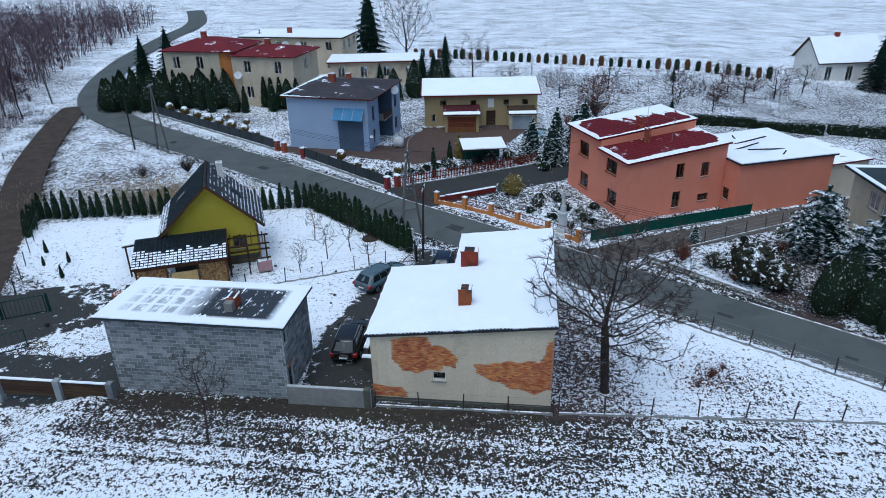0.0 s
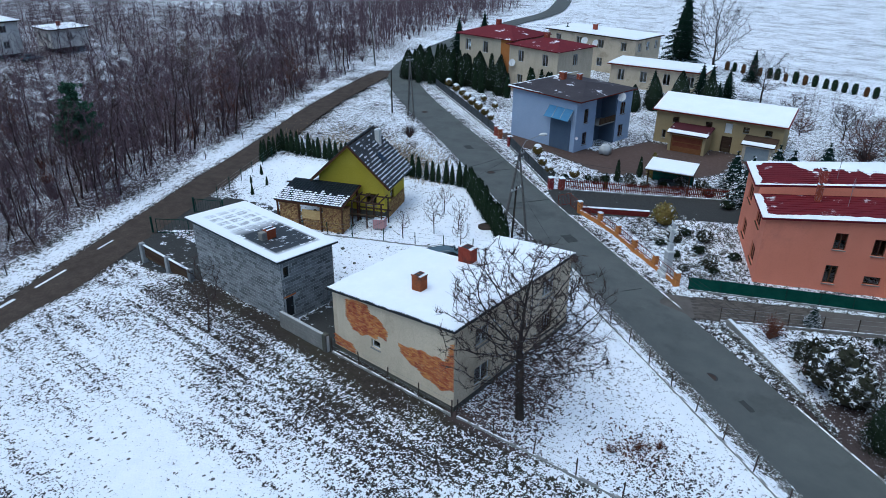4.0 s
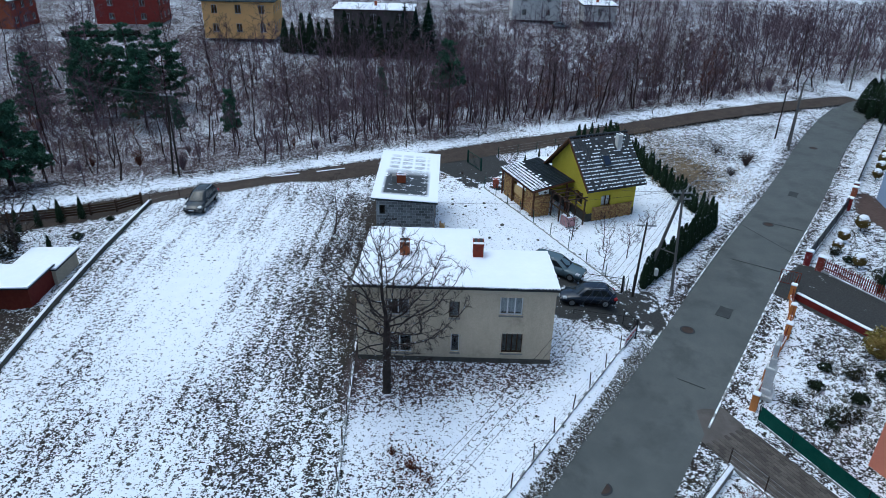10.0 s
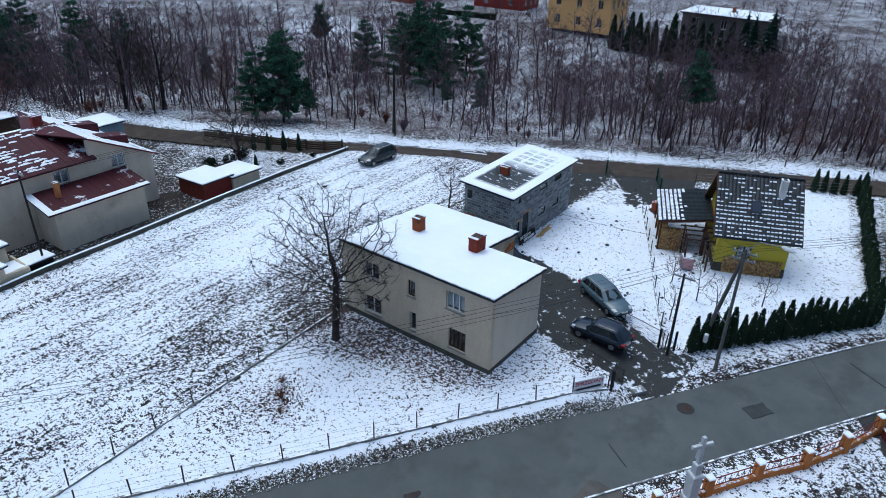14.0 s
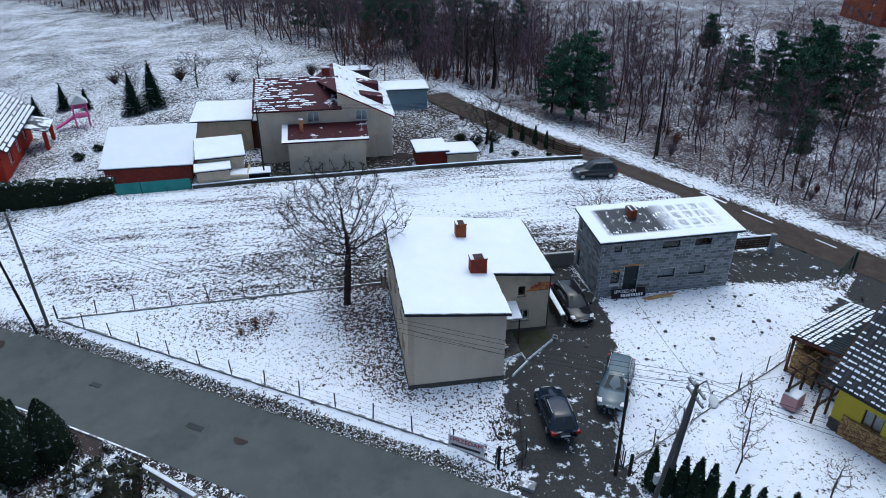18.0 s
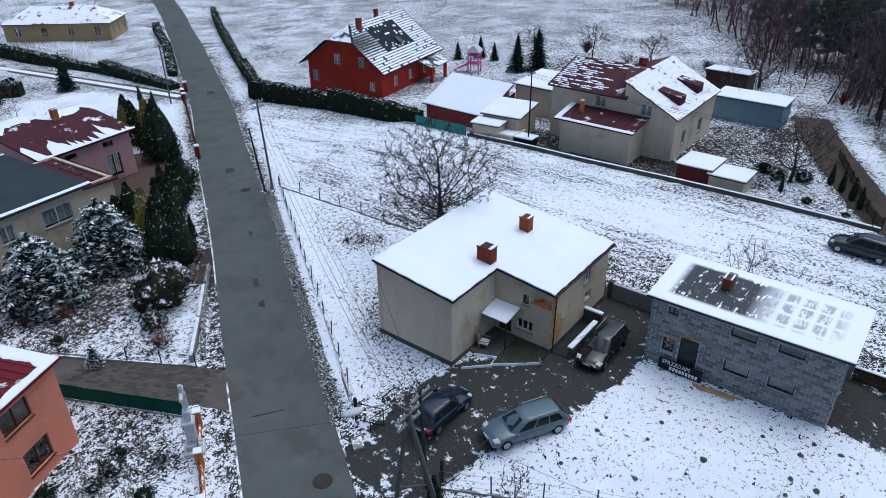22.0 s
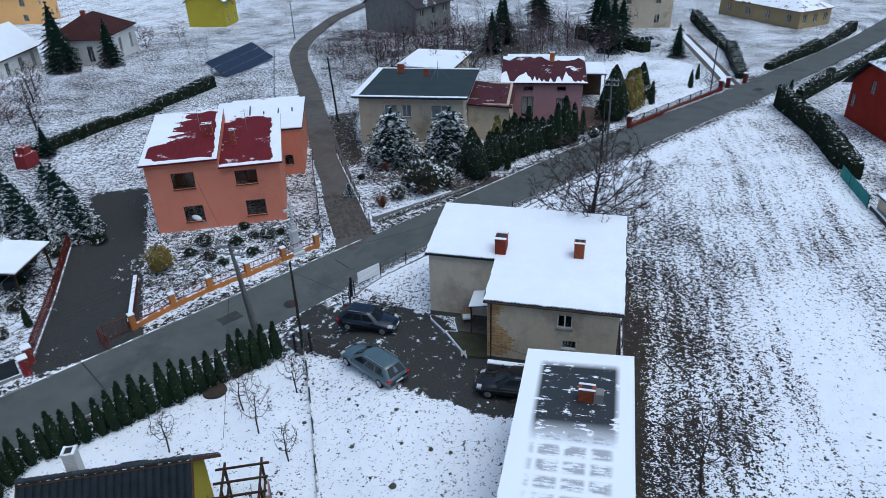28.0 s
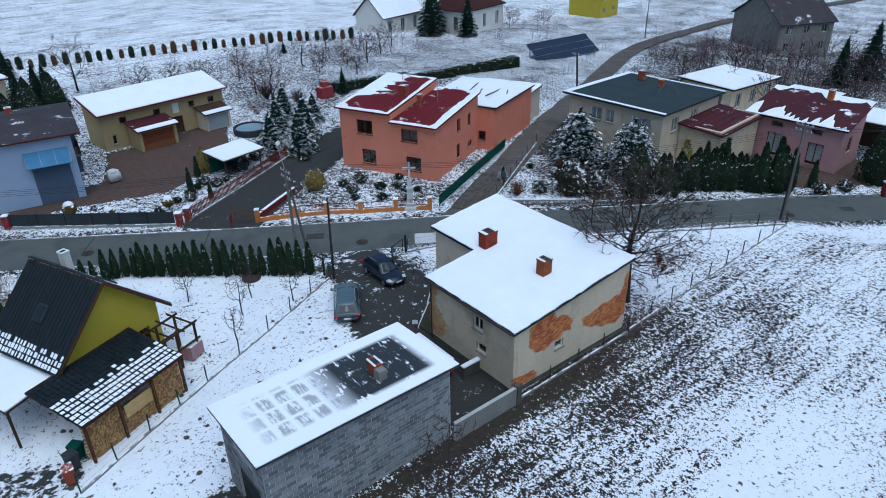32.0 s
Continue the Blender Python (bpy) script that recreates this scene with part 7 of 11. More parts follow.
# far houses
def block_house(name, x, y, w, d, base, top, turn, walls, roof_mat, label, storeys=2, cols=3, style="flat", snowy=True, cat="house", trim="white_paint", rise=2.2, stack=True):
    ob = thing(name, x, y, 0, turn, label, cat)
    ops = {}
    for s, ln in ((0, w), (1, d), (2, w), (3, d)):
        k = max(1, cols if s % 2 == 0 else cols - 1)
        hh = (top - base) / storeys
        ops[s] = [((i + 0.5) * ln / k - 0.6, (i + 0.5) * ln / k + 0.6, base + hh * j + hh * 0.35, base + hh * j + hh * 0.82, dict(trim=trim, bars=1, sill=None)) for i in range(k) for j in range(storeys)]
    P4 = [(0, 0), (w, 0), (w, d), (0, d)]
    if style == "gable":
        P4 = [(0, 0), (w, 0), (w, d / 2), (w, d), (0, d), (0, d / 2)]
        kk, hh = max(1, cols // 2), (top - base) / storeys
        half = [((i + 0.5) * d / 2 / kk - 0.6, (i + 0.5) * d / 2 / kk + 0.6, base + hh * j + hh * 0.35, base + hh * j + hh * 0.82, dict(trim=trim, bars=1, sill=None)) for i in range(kk) for j in range(storeys)]
        ops = {0: ops[0], 3: ops[2], 1: half, 2: half} if storeys > 1 else {0: ops[0], 3: ops[2]}
        tp = lambda xx, yy: top + max(0, 1 - abs(yy - d / 2) / (d / 2)) * rise
    else:
        tp = lambda xx, yy: top
    shell(ob, P4, base, tp, walls, ops, 0.3)
    o_ = 0.5
    if style == "flat":
        q = [(-o_, -o_, top + 0.2), (w + o_, -o_, top + 0.2), (w + o_, d + o_, top + 0.2), (-o_, d + o_, top + 0.2)]
        slab(ob, q, 0.2, roof_mat)
        if snowy:
            snow_on(ob, q, 0.1, 0.1)
    elif style == "gable":
        e = -rise / (d / 2) * o_
        for q in ([(-o_, -o_, top + e + 0.15), (w + o_, -o_, top + e + 0.15), (w + o_, d / 2, top + rise + 0.15), (-o_, d / 2, top + rise + 0.15)], [(w + o_, d + o_, top + e + 0.15), (-o_, d + o_, top + e + 0.15), (-o_, d / 2, top + rise + 0.15), (w + o_, d / 2, top + rise + 0.15)]):
            slab(ob, q, 0.15, roof_mat)
            if snowy:
                snow_on(ob, q, 0.08, 0.085)
    else:
        q = [(-o_, -o_, top + 0.1), (w + o_, -o_, top + 0.1), (w + o_, d + o_, top + 0.1), (-o_, d + o_, top + 0.1)]
        slab(ob, q, 0.12, roof_mat, "eave_board")
        a0, a1 = (min(w, d) * 0.45, d / 2, top + rise), (w - min(w, d) * 0.45, d / 2, top + rise)
        for f in ([q[0], q[1], a1, a0], [q[1], q[2], a1], [q[2], q[3], a0, a1], [q[3], q[0], a0]):
            b = Mesh()
            b.add([(xx, yy, zz + 0.02) for xx, yy, zz in f], [tuple(range(len(f)))])
            part("roof", b, roof_mat, ob)
    if stack:
        chimney(ob, w * 0.4, d * 0.5, top + (rise * 0.6 if style != "flat" else 0.2), top + (rise + 0.9 if style != "flat" else 1.4), 0.8, 0.6, 1, "brick_red", 0)
    return ob


f1 = block_house("tan_house", -57.0, 94.0, 12, 10, -1.0, 7.4, -3, "plaster_cream", "metal_roof_red", "two-storey tan house with orange corner and dark red hipped roof", 2, 3, "hip", rise=1.6)
f2 = block_house("tan_house", -45.4, 93.0, 10.5, 9, -1.0, 6.9, -8, "plaster_tan", "metal_roof_red", "two-storey tan house with white satellite dish and dark red roof", 2, 2, "hip", rise=1.2)
dish(f2, 1.0, -0.3, 4.0, 20, 0.6)
b = Mesh()
b.box(9.5, -0.05, -1.0, 12.05, -0.02, 7.3)
part("corner_render", b, "orange_render", f1)
f3 = block_house("flat_roof_house", -54, 119, 20, 9, -1.0, 5.8, -5, "plaster_tan", "wood_dark", "two-storey tan house with a flat snow-covered roof and satellite dishes", 2, 4, "flat")
dish(f3, 9, -0.4, 4.6, 10, 0.7)
dish(f3, 11.5, -0.4, 4.4, -10, 0.7)
block_house("low_white_building", -34, 108, 16, 7, -1.0, 3.0, 8, "plaster_tan", "wood_red", "low outbuilding with a broad snow-covered roof", 1, 4, "flat", cat="outbuilding", stack=False)
block_house("white_house", 52.5, 120, 12, 8, -4.2, 1.3, 12, "white_render", "wood_dark", "white rendered house with a snow-covered gable roof", 1, 3, "gable", rise=3.6)
block_house("brown_house", 67, 111, 14, 10, -4.5, 1.6, 12, "white_render", "roof_brown", "pale house with a large dark brown roof behind spruces", 1, 3, "hip", rise=3.4)
block_house("lime_house", 112, 112, 9, 9, -5.6, 0.6, 10, "yellow_render", "wood_dark", "lime-yellow house with a snowy gable roof far off", 2, 2, "gable", rise=3)
block_house("orange_house", 110.5, 162.5, 12, 22, -5.8, 1.4, 20, "amber_render", "wood_dark", "long orange house far behind the gardens", 2, 4, "flat")
block_house("grey_gabled_house", 106.0, 63.0, 12, 15, -5.6, 0.8, -25, "concrete", "roof_dark", "grey-brown rendered house with steep dark gables", 2, 3, "gable", False, rise=4.5)
block_house("beige_house", 124, 9.3, 10, 13, -6.2, 2.0, 13, "plaster_cream", "metal_roof_red", "cream two-storey house with small windows", 2, 3, "flat", cat="house")
block_house("ochre_bungalow", 131, -24.6, 22, 10, -6.2, -2.2, 41, "ochre_render", "metal_roof_snowed", "ochre bungalow with brown garage doors and a roof streaked with snow", 1, 4, "hip", rise=2.8)
block_house("snow_roof_shed", 57.8, 44.4, 10.0, 8.2, -3.2, 0.9, -4, "plaster_tan", "wood_dark", "outbuilding with a broad white snow roof behind the house", 1, 3, "flat", cat="shed", stack=False)
block_house("orange_house", -118, -27, 10, 14.5, -0.8, 6.6, 3, "amber_render", "roof_slate", "two-storey light orange house with a dark roof across the wood", 2, 4, "hip", rise=2.6)
block_house("brick_house", -122, -82, 9, 14, -0.8, 5.0, -5, "brick_red", "wood_dark", "red-brick house with a brown balcony and snowy roof", 2, 3, "gable", rise=3)
block_house("brick_house", -130, -56, 9, 14, -0.8, 5.0, 5, "brick_red", "metal_roof_snowed", "red-brick house beyond the trees", 2, 3, "gable", rise=3)
block_house("grey_workshop", -152, 40, 10, 12, -0.8, 5.6, 0, "white_render", "wood_dark", "pale grey flat-roofed building across the wood", 2, 3, "flat")
block_house("grey_workshop", -150, 58, 8, 8, -0.8, 3.0, 0, "white_render", "wood_dark", "low pale building with a thick snow roof", 1, 2, "flat")
block_house("brown_roof_house", -134, -2, 10, 18, -0.8, 3.2, 0, "plinth", "wood_dark", "long dark house partly hidden by conifers", 1, 4, "flat")

# free-standing solar array
so = thing("solar_array", 61.2, 87.2, 0, -3, "large dark-blue solar panel array on a metal frame", "solar array")
for i in range(10):
    for j in range(3):
        b = Mesh()
        x0, y0 = i * 1.52, -4.2 + j * 1.4
        zf = lambda y: -0.3 + y * 0.62
        b.hexa([(x0 + 0.02, y0 + 0.02, zf(y0)), (x0 + 1.5, y0 + 0.02, zf(y0)), (x0 + 1.5, y0 + 1.38, zf(y0 + 1.38)), (x0 + 0.02, y0 + 1.38, zf(y0 + 1.38))],
               [(x0 + 0.02, y0 + 0.02, zf(y0) + 0.05), (x0 + 1.5, y0 + 0.02, zf(y0) + 0.05), (x0 + 1.5, y0 + 1.38, zf(y0 + 1.38) + 0.05), (x0 + 0.02, y0 + 1.38, zf(y0 + 1.38) + 0.05)])
        part("panel", b, "solar", so)
for x in (0.5, 5, 10, 14.8):
    b = Mesh()
    b.tube((x, -0.6, -3.9), (x, -0.6, -0.8), 0.07, 0.07, 5)
    b.tube((x, -3.6, -3.9), (x, -3.6, -2.6), 0.07, 0.07, 5)
    part("post", b, "galvanised", so)
for j in range(4):
    b = Mesh()
    y0 = -4.2 + j * 1.4
    b.tube((0, y0, -0.3 + y0 * 0.62 + 0.06), (15.2, y0, -0.3 + y0 * 0.62 + 0.06), 0.035, 0.035, 4)
    part("rail", b, "galvanised", so)

# ---- vehicles ----


def car(name, x, y, turn, paint, L, W, H, label, style="wagon", z=None, snow_roof=False):
    z = at(x, y) + 0.03 if z is None else z
    ob = thing(name, x, y, z, turn, label, "car", "parked cars")
    hw = W / 2
    gr, belt = 0.2, H * 0.60
    st = [(-L / 2, 0.42, belt * 0.86, 0.80), (-L / 2 + 0.12, 0.26, belt * 0.97, 0.92), (-L / 2 + 0.6, gr, belt, 1.0), (-0.2, gr, belt * 0.985, 1.0), (L / 2 - 1.25, gr, belt * 0.95, 1.0),
          (L / 2 - 0.5, gr, belt * 0.83, 0.97), (L / 2 - 0.12, 0.24, belt * 0.72, 0.88), (L / 2, 0.36, belt * 0.58, 0.74)]
    b = Mesh()
    rings = []
    for sx, z0, z1, k in st:
        w = hw * k
        m1 = z0 + (z1 - z0) * 0.45
        rings.append([(sx, -w * 0.90, z0), (sx, -w, m1), (sx, -w * 0.985, z1 - 0.10), (sx, -w * 0.86, z1), (sx, 0, z1 + 0.025), (sx, w * 0.86, z1), (sx, w * 0.985, z1 - 0.10), (sx, w, m1), (sx, w * 0.90, z0)])
    n = 9
    verts = [v for r in rings for v in r]
    faces = []
    for i in range(len(rings) - 1):
        for k in range(n):
            faces.append((i * n + k, i * n + (k + 1) % n, (i + 1) * n + (k + 1) % n, (i + 1) * n + k))
    faces += [tuple(range(n)), tuple(reversed(range((len(rings) - 1) * n, len(rings) * n)))]
    b.add(verts, [tuple(reversed(f)) for f in faces])
    body = part("body", b, paint, ob, smooth=True)
    rear = -L / 2 + (0.10 if style != "sedan" else 0.8)
    rt = rear + (0.55 if style in ("wagon", "suv") else 0.72)
    ft, fb = 0.25, L / 2 - 1.18
    wb, wt = hw * 0.91, hw * 0.70

    def cabin(f, out=0.0):
        """Half widths and ends of the cabin at a share f of its height."""
        g = f ** 1.15
        return rear + (rt - rear) * g - out, fb + (ft - fb) * g + out, wb + (wt - wb) * g + out, belt - 0.04 + (H - 0.05 - belt + 0.04) * f

    b = Mesh()
    rings = []
    for f, sh in ((0.0, 0.0), (0.35, 0.0), (0.7, 0.0), (0.92, 0.0), (1.0, 0.06), (1.04, 0.22)):
        x0, x1, w, z_ = cabin(min(f, 1.0))
        x0, x1, w = x0 + sh * 1.3, x1 - sh * 1.6, w - sh
        z_ += (f - 1.0) * 0.9 if f > 1 else 0
        c_ = 0.16
        rings.append([(x0, -w + c_, z_), (x0 + c_, -w, z_), (x1 - c_ * 1.6, -w, z_), (x1, -w + c_ * 1.5, z_), (x1 + 0.06, 0, z_), (x1, w - c_ * 1.5, z_), (x1 - c_ * 1.6, w, z_), (x0 + c_, w, z_), (x0, w - c_, z_), (x0 - 0.04, 0, z_)])
    n = 10
    faces = [(i * n + k, i * n + (k + 1) % n, (i + 1) * n + (k + 1) % n, (i + 1) * n + k) for i in range(len(rings) - 1) for k in range(n)]
    b.add([v for r in rings for v in r], faces + [tuple(range((len(rings) - 1) * n, len(rings) * n))])
    part("roof", b, "snow" if snow_roof else paint, ob, smooth=True)

    def glass(name, quad):
        g_ = Mesh()
        g_.add(quad, [(0, 1, 2, 3)])
        part(name, g_, "car_glass", ob)

    lo, hi = cabin(0.14, 0.012), cabin(0.86, 0.012)
    glass("windscreen", [(lo[1] + 0.03, lo[2] - 0.24, lo[3]), (lo[1] + 0.03, -lo[2] + 0.24, lo[3]), (hi[1] + 0.03, -hi[2] + 0.24, hi[3]), (hi[1] + 0.03, hi[2] - 0.24, hi[3])][::-1])
    glass("rear_window", [(lo[0] - 0.03, -lo[2] + 0.2, lo[3]), (lo[0] - 0.03, lo[2] - 0.2, lo[3]), (hi[0] - 0.03, hi[2] - 0.2, hi[3]), (hi[0] - 0.03, -hi[2] + 0.2, hi[3])][::-1])
    for s in (-1, 1):
        for f0, f1 in ((0.10, 0.34), (0.37, 0.62), (0.65, 0.91)):
            xs = [e[0] + (e[1] - e[0]) * f for e in (lo, hi) for f in (f0, f1)]
            q = [(xs[0], s * lo[2], lo[3]), (xs[1], s * lo[2], lo[3]), (xs[3], s * hi[2], hi[3]), (xs[2], s * hi[2], hi[3])]
            glass("side_window", q if s < 0 else q[::-1])
        b = Mesh()
        b.worn(fb - 0.35, s * (hw + 0.10) - 0.09, belt - 0.02, fb - 0.2, s * (hw + 0.10) + 0.09, belt + 0.13, 0.03)
        part("mirror", b, paint, ob)
        b = Mesh()
        b.hexa([(L / 2 - 0.42, s * hw * 0.62, belt * 0.66), (L / 2 - 0.05, s * hw * 0.55, belt * 0.60), (L / 2 - 0.12, s * hw * 0.84, belt * 0.60), (L / 2 - 0.44, s * hw * 0.95, belt * 0.66)],
               [(L / 2 - 0.44, s * hw * 0.62, belt * 0.83), (L / 2 - 0.14, s * hw * 0.55, belt * 0.74), (L / 2 - 0.18, s * hw * 0.84, belt * 0.74), (L / 2 - 0.46, s * hw * 0.96, belt * 0.83)])
        part("headlight", b, "light_lens", ob)
        b = Mesh()
        b.worn(-L / 2 - 0.02, s * hw * 0.80 - 0.14, belt * 0.70, -L / 2 + 0.25, s * hw * 0.80 + 0.12, belt * 0.92, 0.03)
        part("tail_light", b, "tail_lens", ob)
        b = Mesh()
        b.box(rt + 0.1, s * (wt - 0.02) - 0.02, H, ft - 0.3, s * (wt - 0.02) + 0.02, H + 0.035)
        part("roof_rail", b, "galvanised", ob)
        for wx in (-L / 2 + 0.85, L / 2 - 0.85):
            b = Mesh(pose(wx, s * (hw - 0.10), 0.32, 90, 0, 0))
            b.lathe([(0.20, -0.11), (0.31, -0.10), (0.33, -0.06), (0.33, 0.06), (0.31, 0.10), (0.20, 0.11)], 16)
            wheel = part("wheel", b, "rubber", ob)
            b = Mesh(pose(wx, s * (hw - 0.10), 0.32, 90, 0, 0))
            b.lathe([(0.02, -0.115), (0.21, -0.118), (0.21, 0.118), (0.02, 0.115)], 12)
            part("rim", b, "rim", wheel)
    for xx, ss in ((L / 2 + 0.005, 1), (-L / 2 - 0.005, -1)):
        b = Mesh()
        b.box(xx - 0.012, -0.26, 0.48, xx + 0.012, 0.26, 0.59)
        part("plate_bar", b, "white_paint", ob)
    b = Mesh()
    b.box(L / 2 - 0.06, -hw * 0.45, belt * 0.52, L / 2 + 0.008, hw * 0.45, belt * 0.64)
    part("grille", b, "black_metal", ob)
    return ob


car("hatchback", -5.4, 35.9, -92, "paint_navy", 4.2, 1.76, 1.48, "dark navy hatchback parked on the asphalt yard", "hatch")
car("estate_car", -9.9, 34.1, 59.6, "paint_silver", 4.85, 1.85, 1.47, "grey-blue estate car with roof rails parked on the yard", "wagon")
car("estate_car", -10.2, 25.1, 91, "paint_black", 4.75, 1.84, 1.55, "black estate car parked between the house and the block building", "wagon")
car("suv", -21.0, 1.3, -4, "paint_charcoal", 4.7, 1.9, 1.72, "dark grey SUV parked at the field edge by the track", "suv")
cv = flat_shed("shelter", 12.4, -5.2, 16.2, -3.6, 0.55, "low black shelter under a slab of snow", "black_metal", 0.06, 4, 0.0, -0.9, -1.0, True, 0.2)
b = Mesh()
b.worn(16.2, -4.9, -0.8, 16.75, -3.7, 0.30, 0.1)
part("tarpaulin", b, "red_paint", cv, "red tarpaulin")
car("camper_van", 99.5, 15.0, -60, "paint_white", 5.4, 2.1, 2.4, "small white camper van in a distant garden", "suv")
for k, (x, y) in enumerate(((116.5, 74), (118, 70), (115.5, 67))):
    car("parked_car", x, y, 150, ("paint_charcoal", "paint_black", "paint_navy")[k], 4.3, 1.8, 1.5, "dark car parked by the far grey house", "hatch")
car("parked_car", -139, 52, 90, "paint_silver", 4.3, 1.8, 1.5, "pale car parked beyond the wood", "hatch")

# ---- fences and walls ----


def post_mesh(h, r, n=6):
    b = Mesh()
    b.tube((0, 0, -0.3), (0, 0, h), r, r, n)
    return b


def wire_fence(name, pts, gap, h, label, post="rusty_post", kerb=True, wires=3, net=None, r=0.04, group="wire fences"):
    ob = thing(name, 0, 0, 0, 0, label, "fence", group)
    me_ = post_mesh(h, r).data("post")
    me_.materials.append(MATS[post])
    rng = random.Random(len(pts) + int(h * 100))
    for (ax, ay), (bx, by) in zip(pts, pts[1:]):
        L, d = unit((ax, ay), (bx, by))
        n = max(1, round(L / gap))
        last = None
        for i in range(n + 1):
            x, y = ax + (bx - ax) * i / n, ay + (by - ay) * i / n
            z = at(x, y)
            if i < n or (bx, by) == pts[-1]:
                p_ = new("post", me_)
                p_.parent, p_.matrix_basis = ob, pose(x, y, z, rng.uniform(-3, 3), rng.uniform(-3, 3), 0)
            if last:
                for k in range(wires):
                    f = (k + 1) / wires * 0.95
                    b = Mesh()
                    b.tube((last[0], last[1], last[2] + h * f), (x, y, z + h * f - 0.01), 0.007, 0.007, 3, False)
                    part("wire", b, "galvanised", ob)
                if net:
                    b = Mesh()
                    b.hexa([(last[0], last[1], last[2] + 0.05), (x, y, z + 0.05), (x + 0.015, y + 0.015, z + 0.05), (last[0] + 0.015, last[1] + 0.015, last[2] + 0.05)],
                           [(last[0], last[1], last[2] + h - 0.05), (x, y, z + h - 0.08), (x + 0.015, y + 0.015, z + h - 0.08), (last[0] + 0.015, last[1] + 0.015, last[2] + h - 0.05)])
                    part("net", b, net, ob)
                if kerb:
                    ll = math.hypot(x - last[0], y - last[1])
                    M = Matrix(((d.x, -d.y, 0, last[0]), (d.y, d.x, 0, last[1]), (0, 0, 1, last[2]), (0, 0, 0, 1)))
                    b = Mesh(M)
                    dz = z - last[2]
                    b.hexa([(0.01, -0.07, -0.3), (ll - 0.01, -0.07, -0.3 + dz), (ll - 0.01, 0.07, -0.3 + dz), (0.01, 0.07, -0.3)], [(0.01, -0.06, 0.13), (ll - 0.01, -0.06, 0.13 + dz), (ll - 0.01, 0.06, 0.13 + dz), (0.01, 0.06, 0.13)])
                    part("footing", b, "kerb", ob)
            last = (x, y, z)
    return ob


wire_fence("wire_fence", [(3.2, 19.2), (26.4, 20.3)], 2.45, 1.25, "wire fence on dark posts with a concrete footing by the field")
wire_fence("wire_fence", [(26.4, 20.4), (-1.2, 38.5)], 2.5, 1.25, "wire fence on dark posts above the road bank")
wire_fence("wire_fence", [(-7.3, 18.95), (2.9, 19.1)], 2.3, 1.15, "dark fence posts on a mossy footing by the brick-patched wall", wires=2)
wire_fence("wire_fence", [(-8.2, 39.6), (-15.3, 36.0), (-20.8, 33.4), (-29.5, 29.0)], 2.6, 1.35, "green wire garden fence between two plots", "green_metal", True, 3)
wire_fence("wire_fence", [(-39.0, 31.0), (-46.8, 45.5)], 2.6, 1.4, "green wire fence along the dirt track", "green_metal", False, 4)
wire_fence("wire_fence", [(10.6, 41.3), (23.0, 48.6), (26.5, 50.6)], 2.4, 1.2, "thin wire fence round a snowy corner garden", "rusty_post", True, 3)
wire_fence("wire_fence", [(38, 52.8), (54, 60.5), (80, 74)], 3.0, 1.5, "grey wire fence along the far side lane", "galvanised", False, 3)
wire_fence("wire_fence", [(33, 61), (54, 71.5), (80, 84)], 3.0, 1.5, "grey wire fence opposite along the side lane", "galvanised", False, 3)
wire_fence("net_fence", [(6.9, 44.4), (17.8, 49.6), (22.5, 51.8)], 2.4, 1.25, "garden fence screened with dark green netting", "green_metal", True, 1, "green_net")
wire_fence("net_fence", [(20.2, -1.9), (27.2, -1.4)], 2.3, 1.3, "low green panel fence by the hedge", "green_metal", False, 1, "turquoise")
wire_fence("wire_fence", [(-21, -3.7), (-24, -2.0)], 2.5, 1.0, "short stub of fence at the field corner", "wood_dark", False, 2)
for k, (x, y) in enumerate(((-28.2, 4.2), (-31, 10.8), (-36, 21), (-40.5, 30), (-45, 38.5), (-49.5, 47), (-54, 56), (-58.5, 65))):
    mk_ = thing("marker_post", x - 6.0, y - 1.2, at(x - 6.0, y - 1.2), 0, "thin marker post on the snowy verge of the track", "post", "verge posts")
    part("post", post_mesh(0.9, 0.05), "pole_wood", mk_)

# dark wooden panel fence west of the block building
pf = thing("panel_fence", 0, 0, 0, 0, "dark plank fence panels with snowy top rails between grey piers", "fence")
for x0, x1 in ((-30.4, -26.9), (-26.4, -23.5)):
    for k in range(5):
        b = Mesh()
        b.worn(x0, 18.3, 0.08 + k * 0.22 - 0.3, x1, 18.36, 0.27 + k * 0.22 - 0.3, 0.02)
        part("plank", b, "wood_dark", pf)
    b = Mesh()
    b.worn(x0, 18.24, 0.90, x1, 18.42, 0.99, 0.03)
    part("rail_snow", b, "snow", pf)
for x in (-30.7, -26.65, -23.25):
    b = Mesh()
    b.worn(x - 0.2, 18.13, -0.8, x + 0.2, 18.53, 1.05, 0.03)
    part("pier", b, "block", pf)
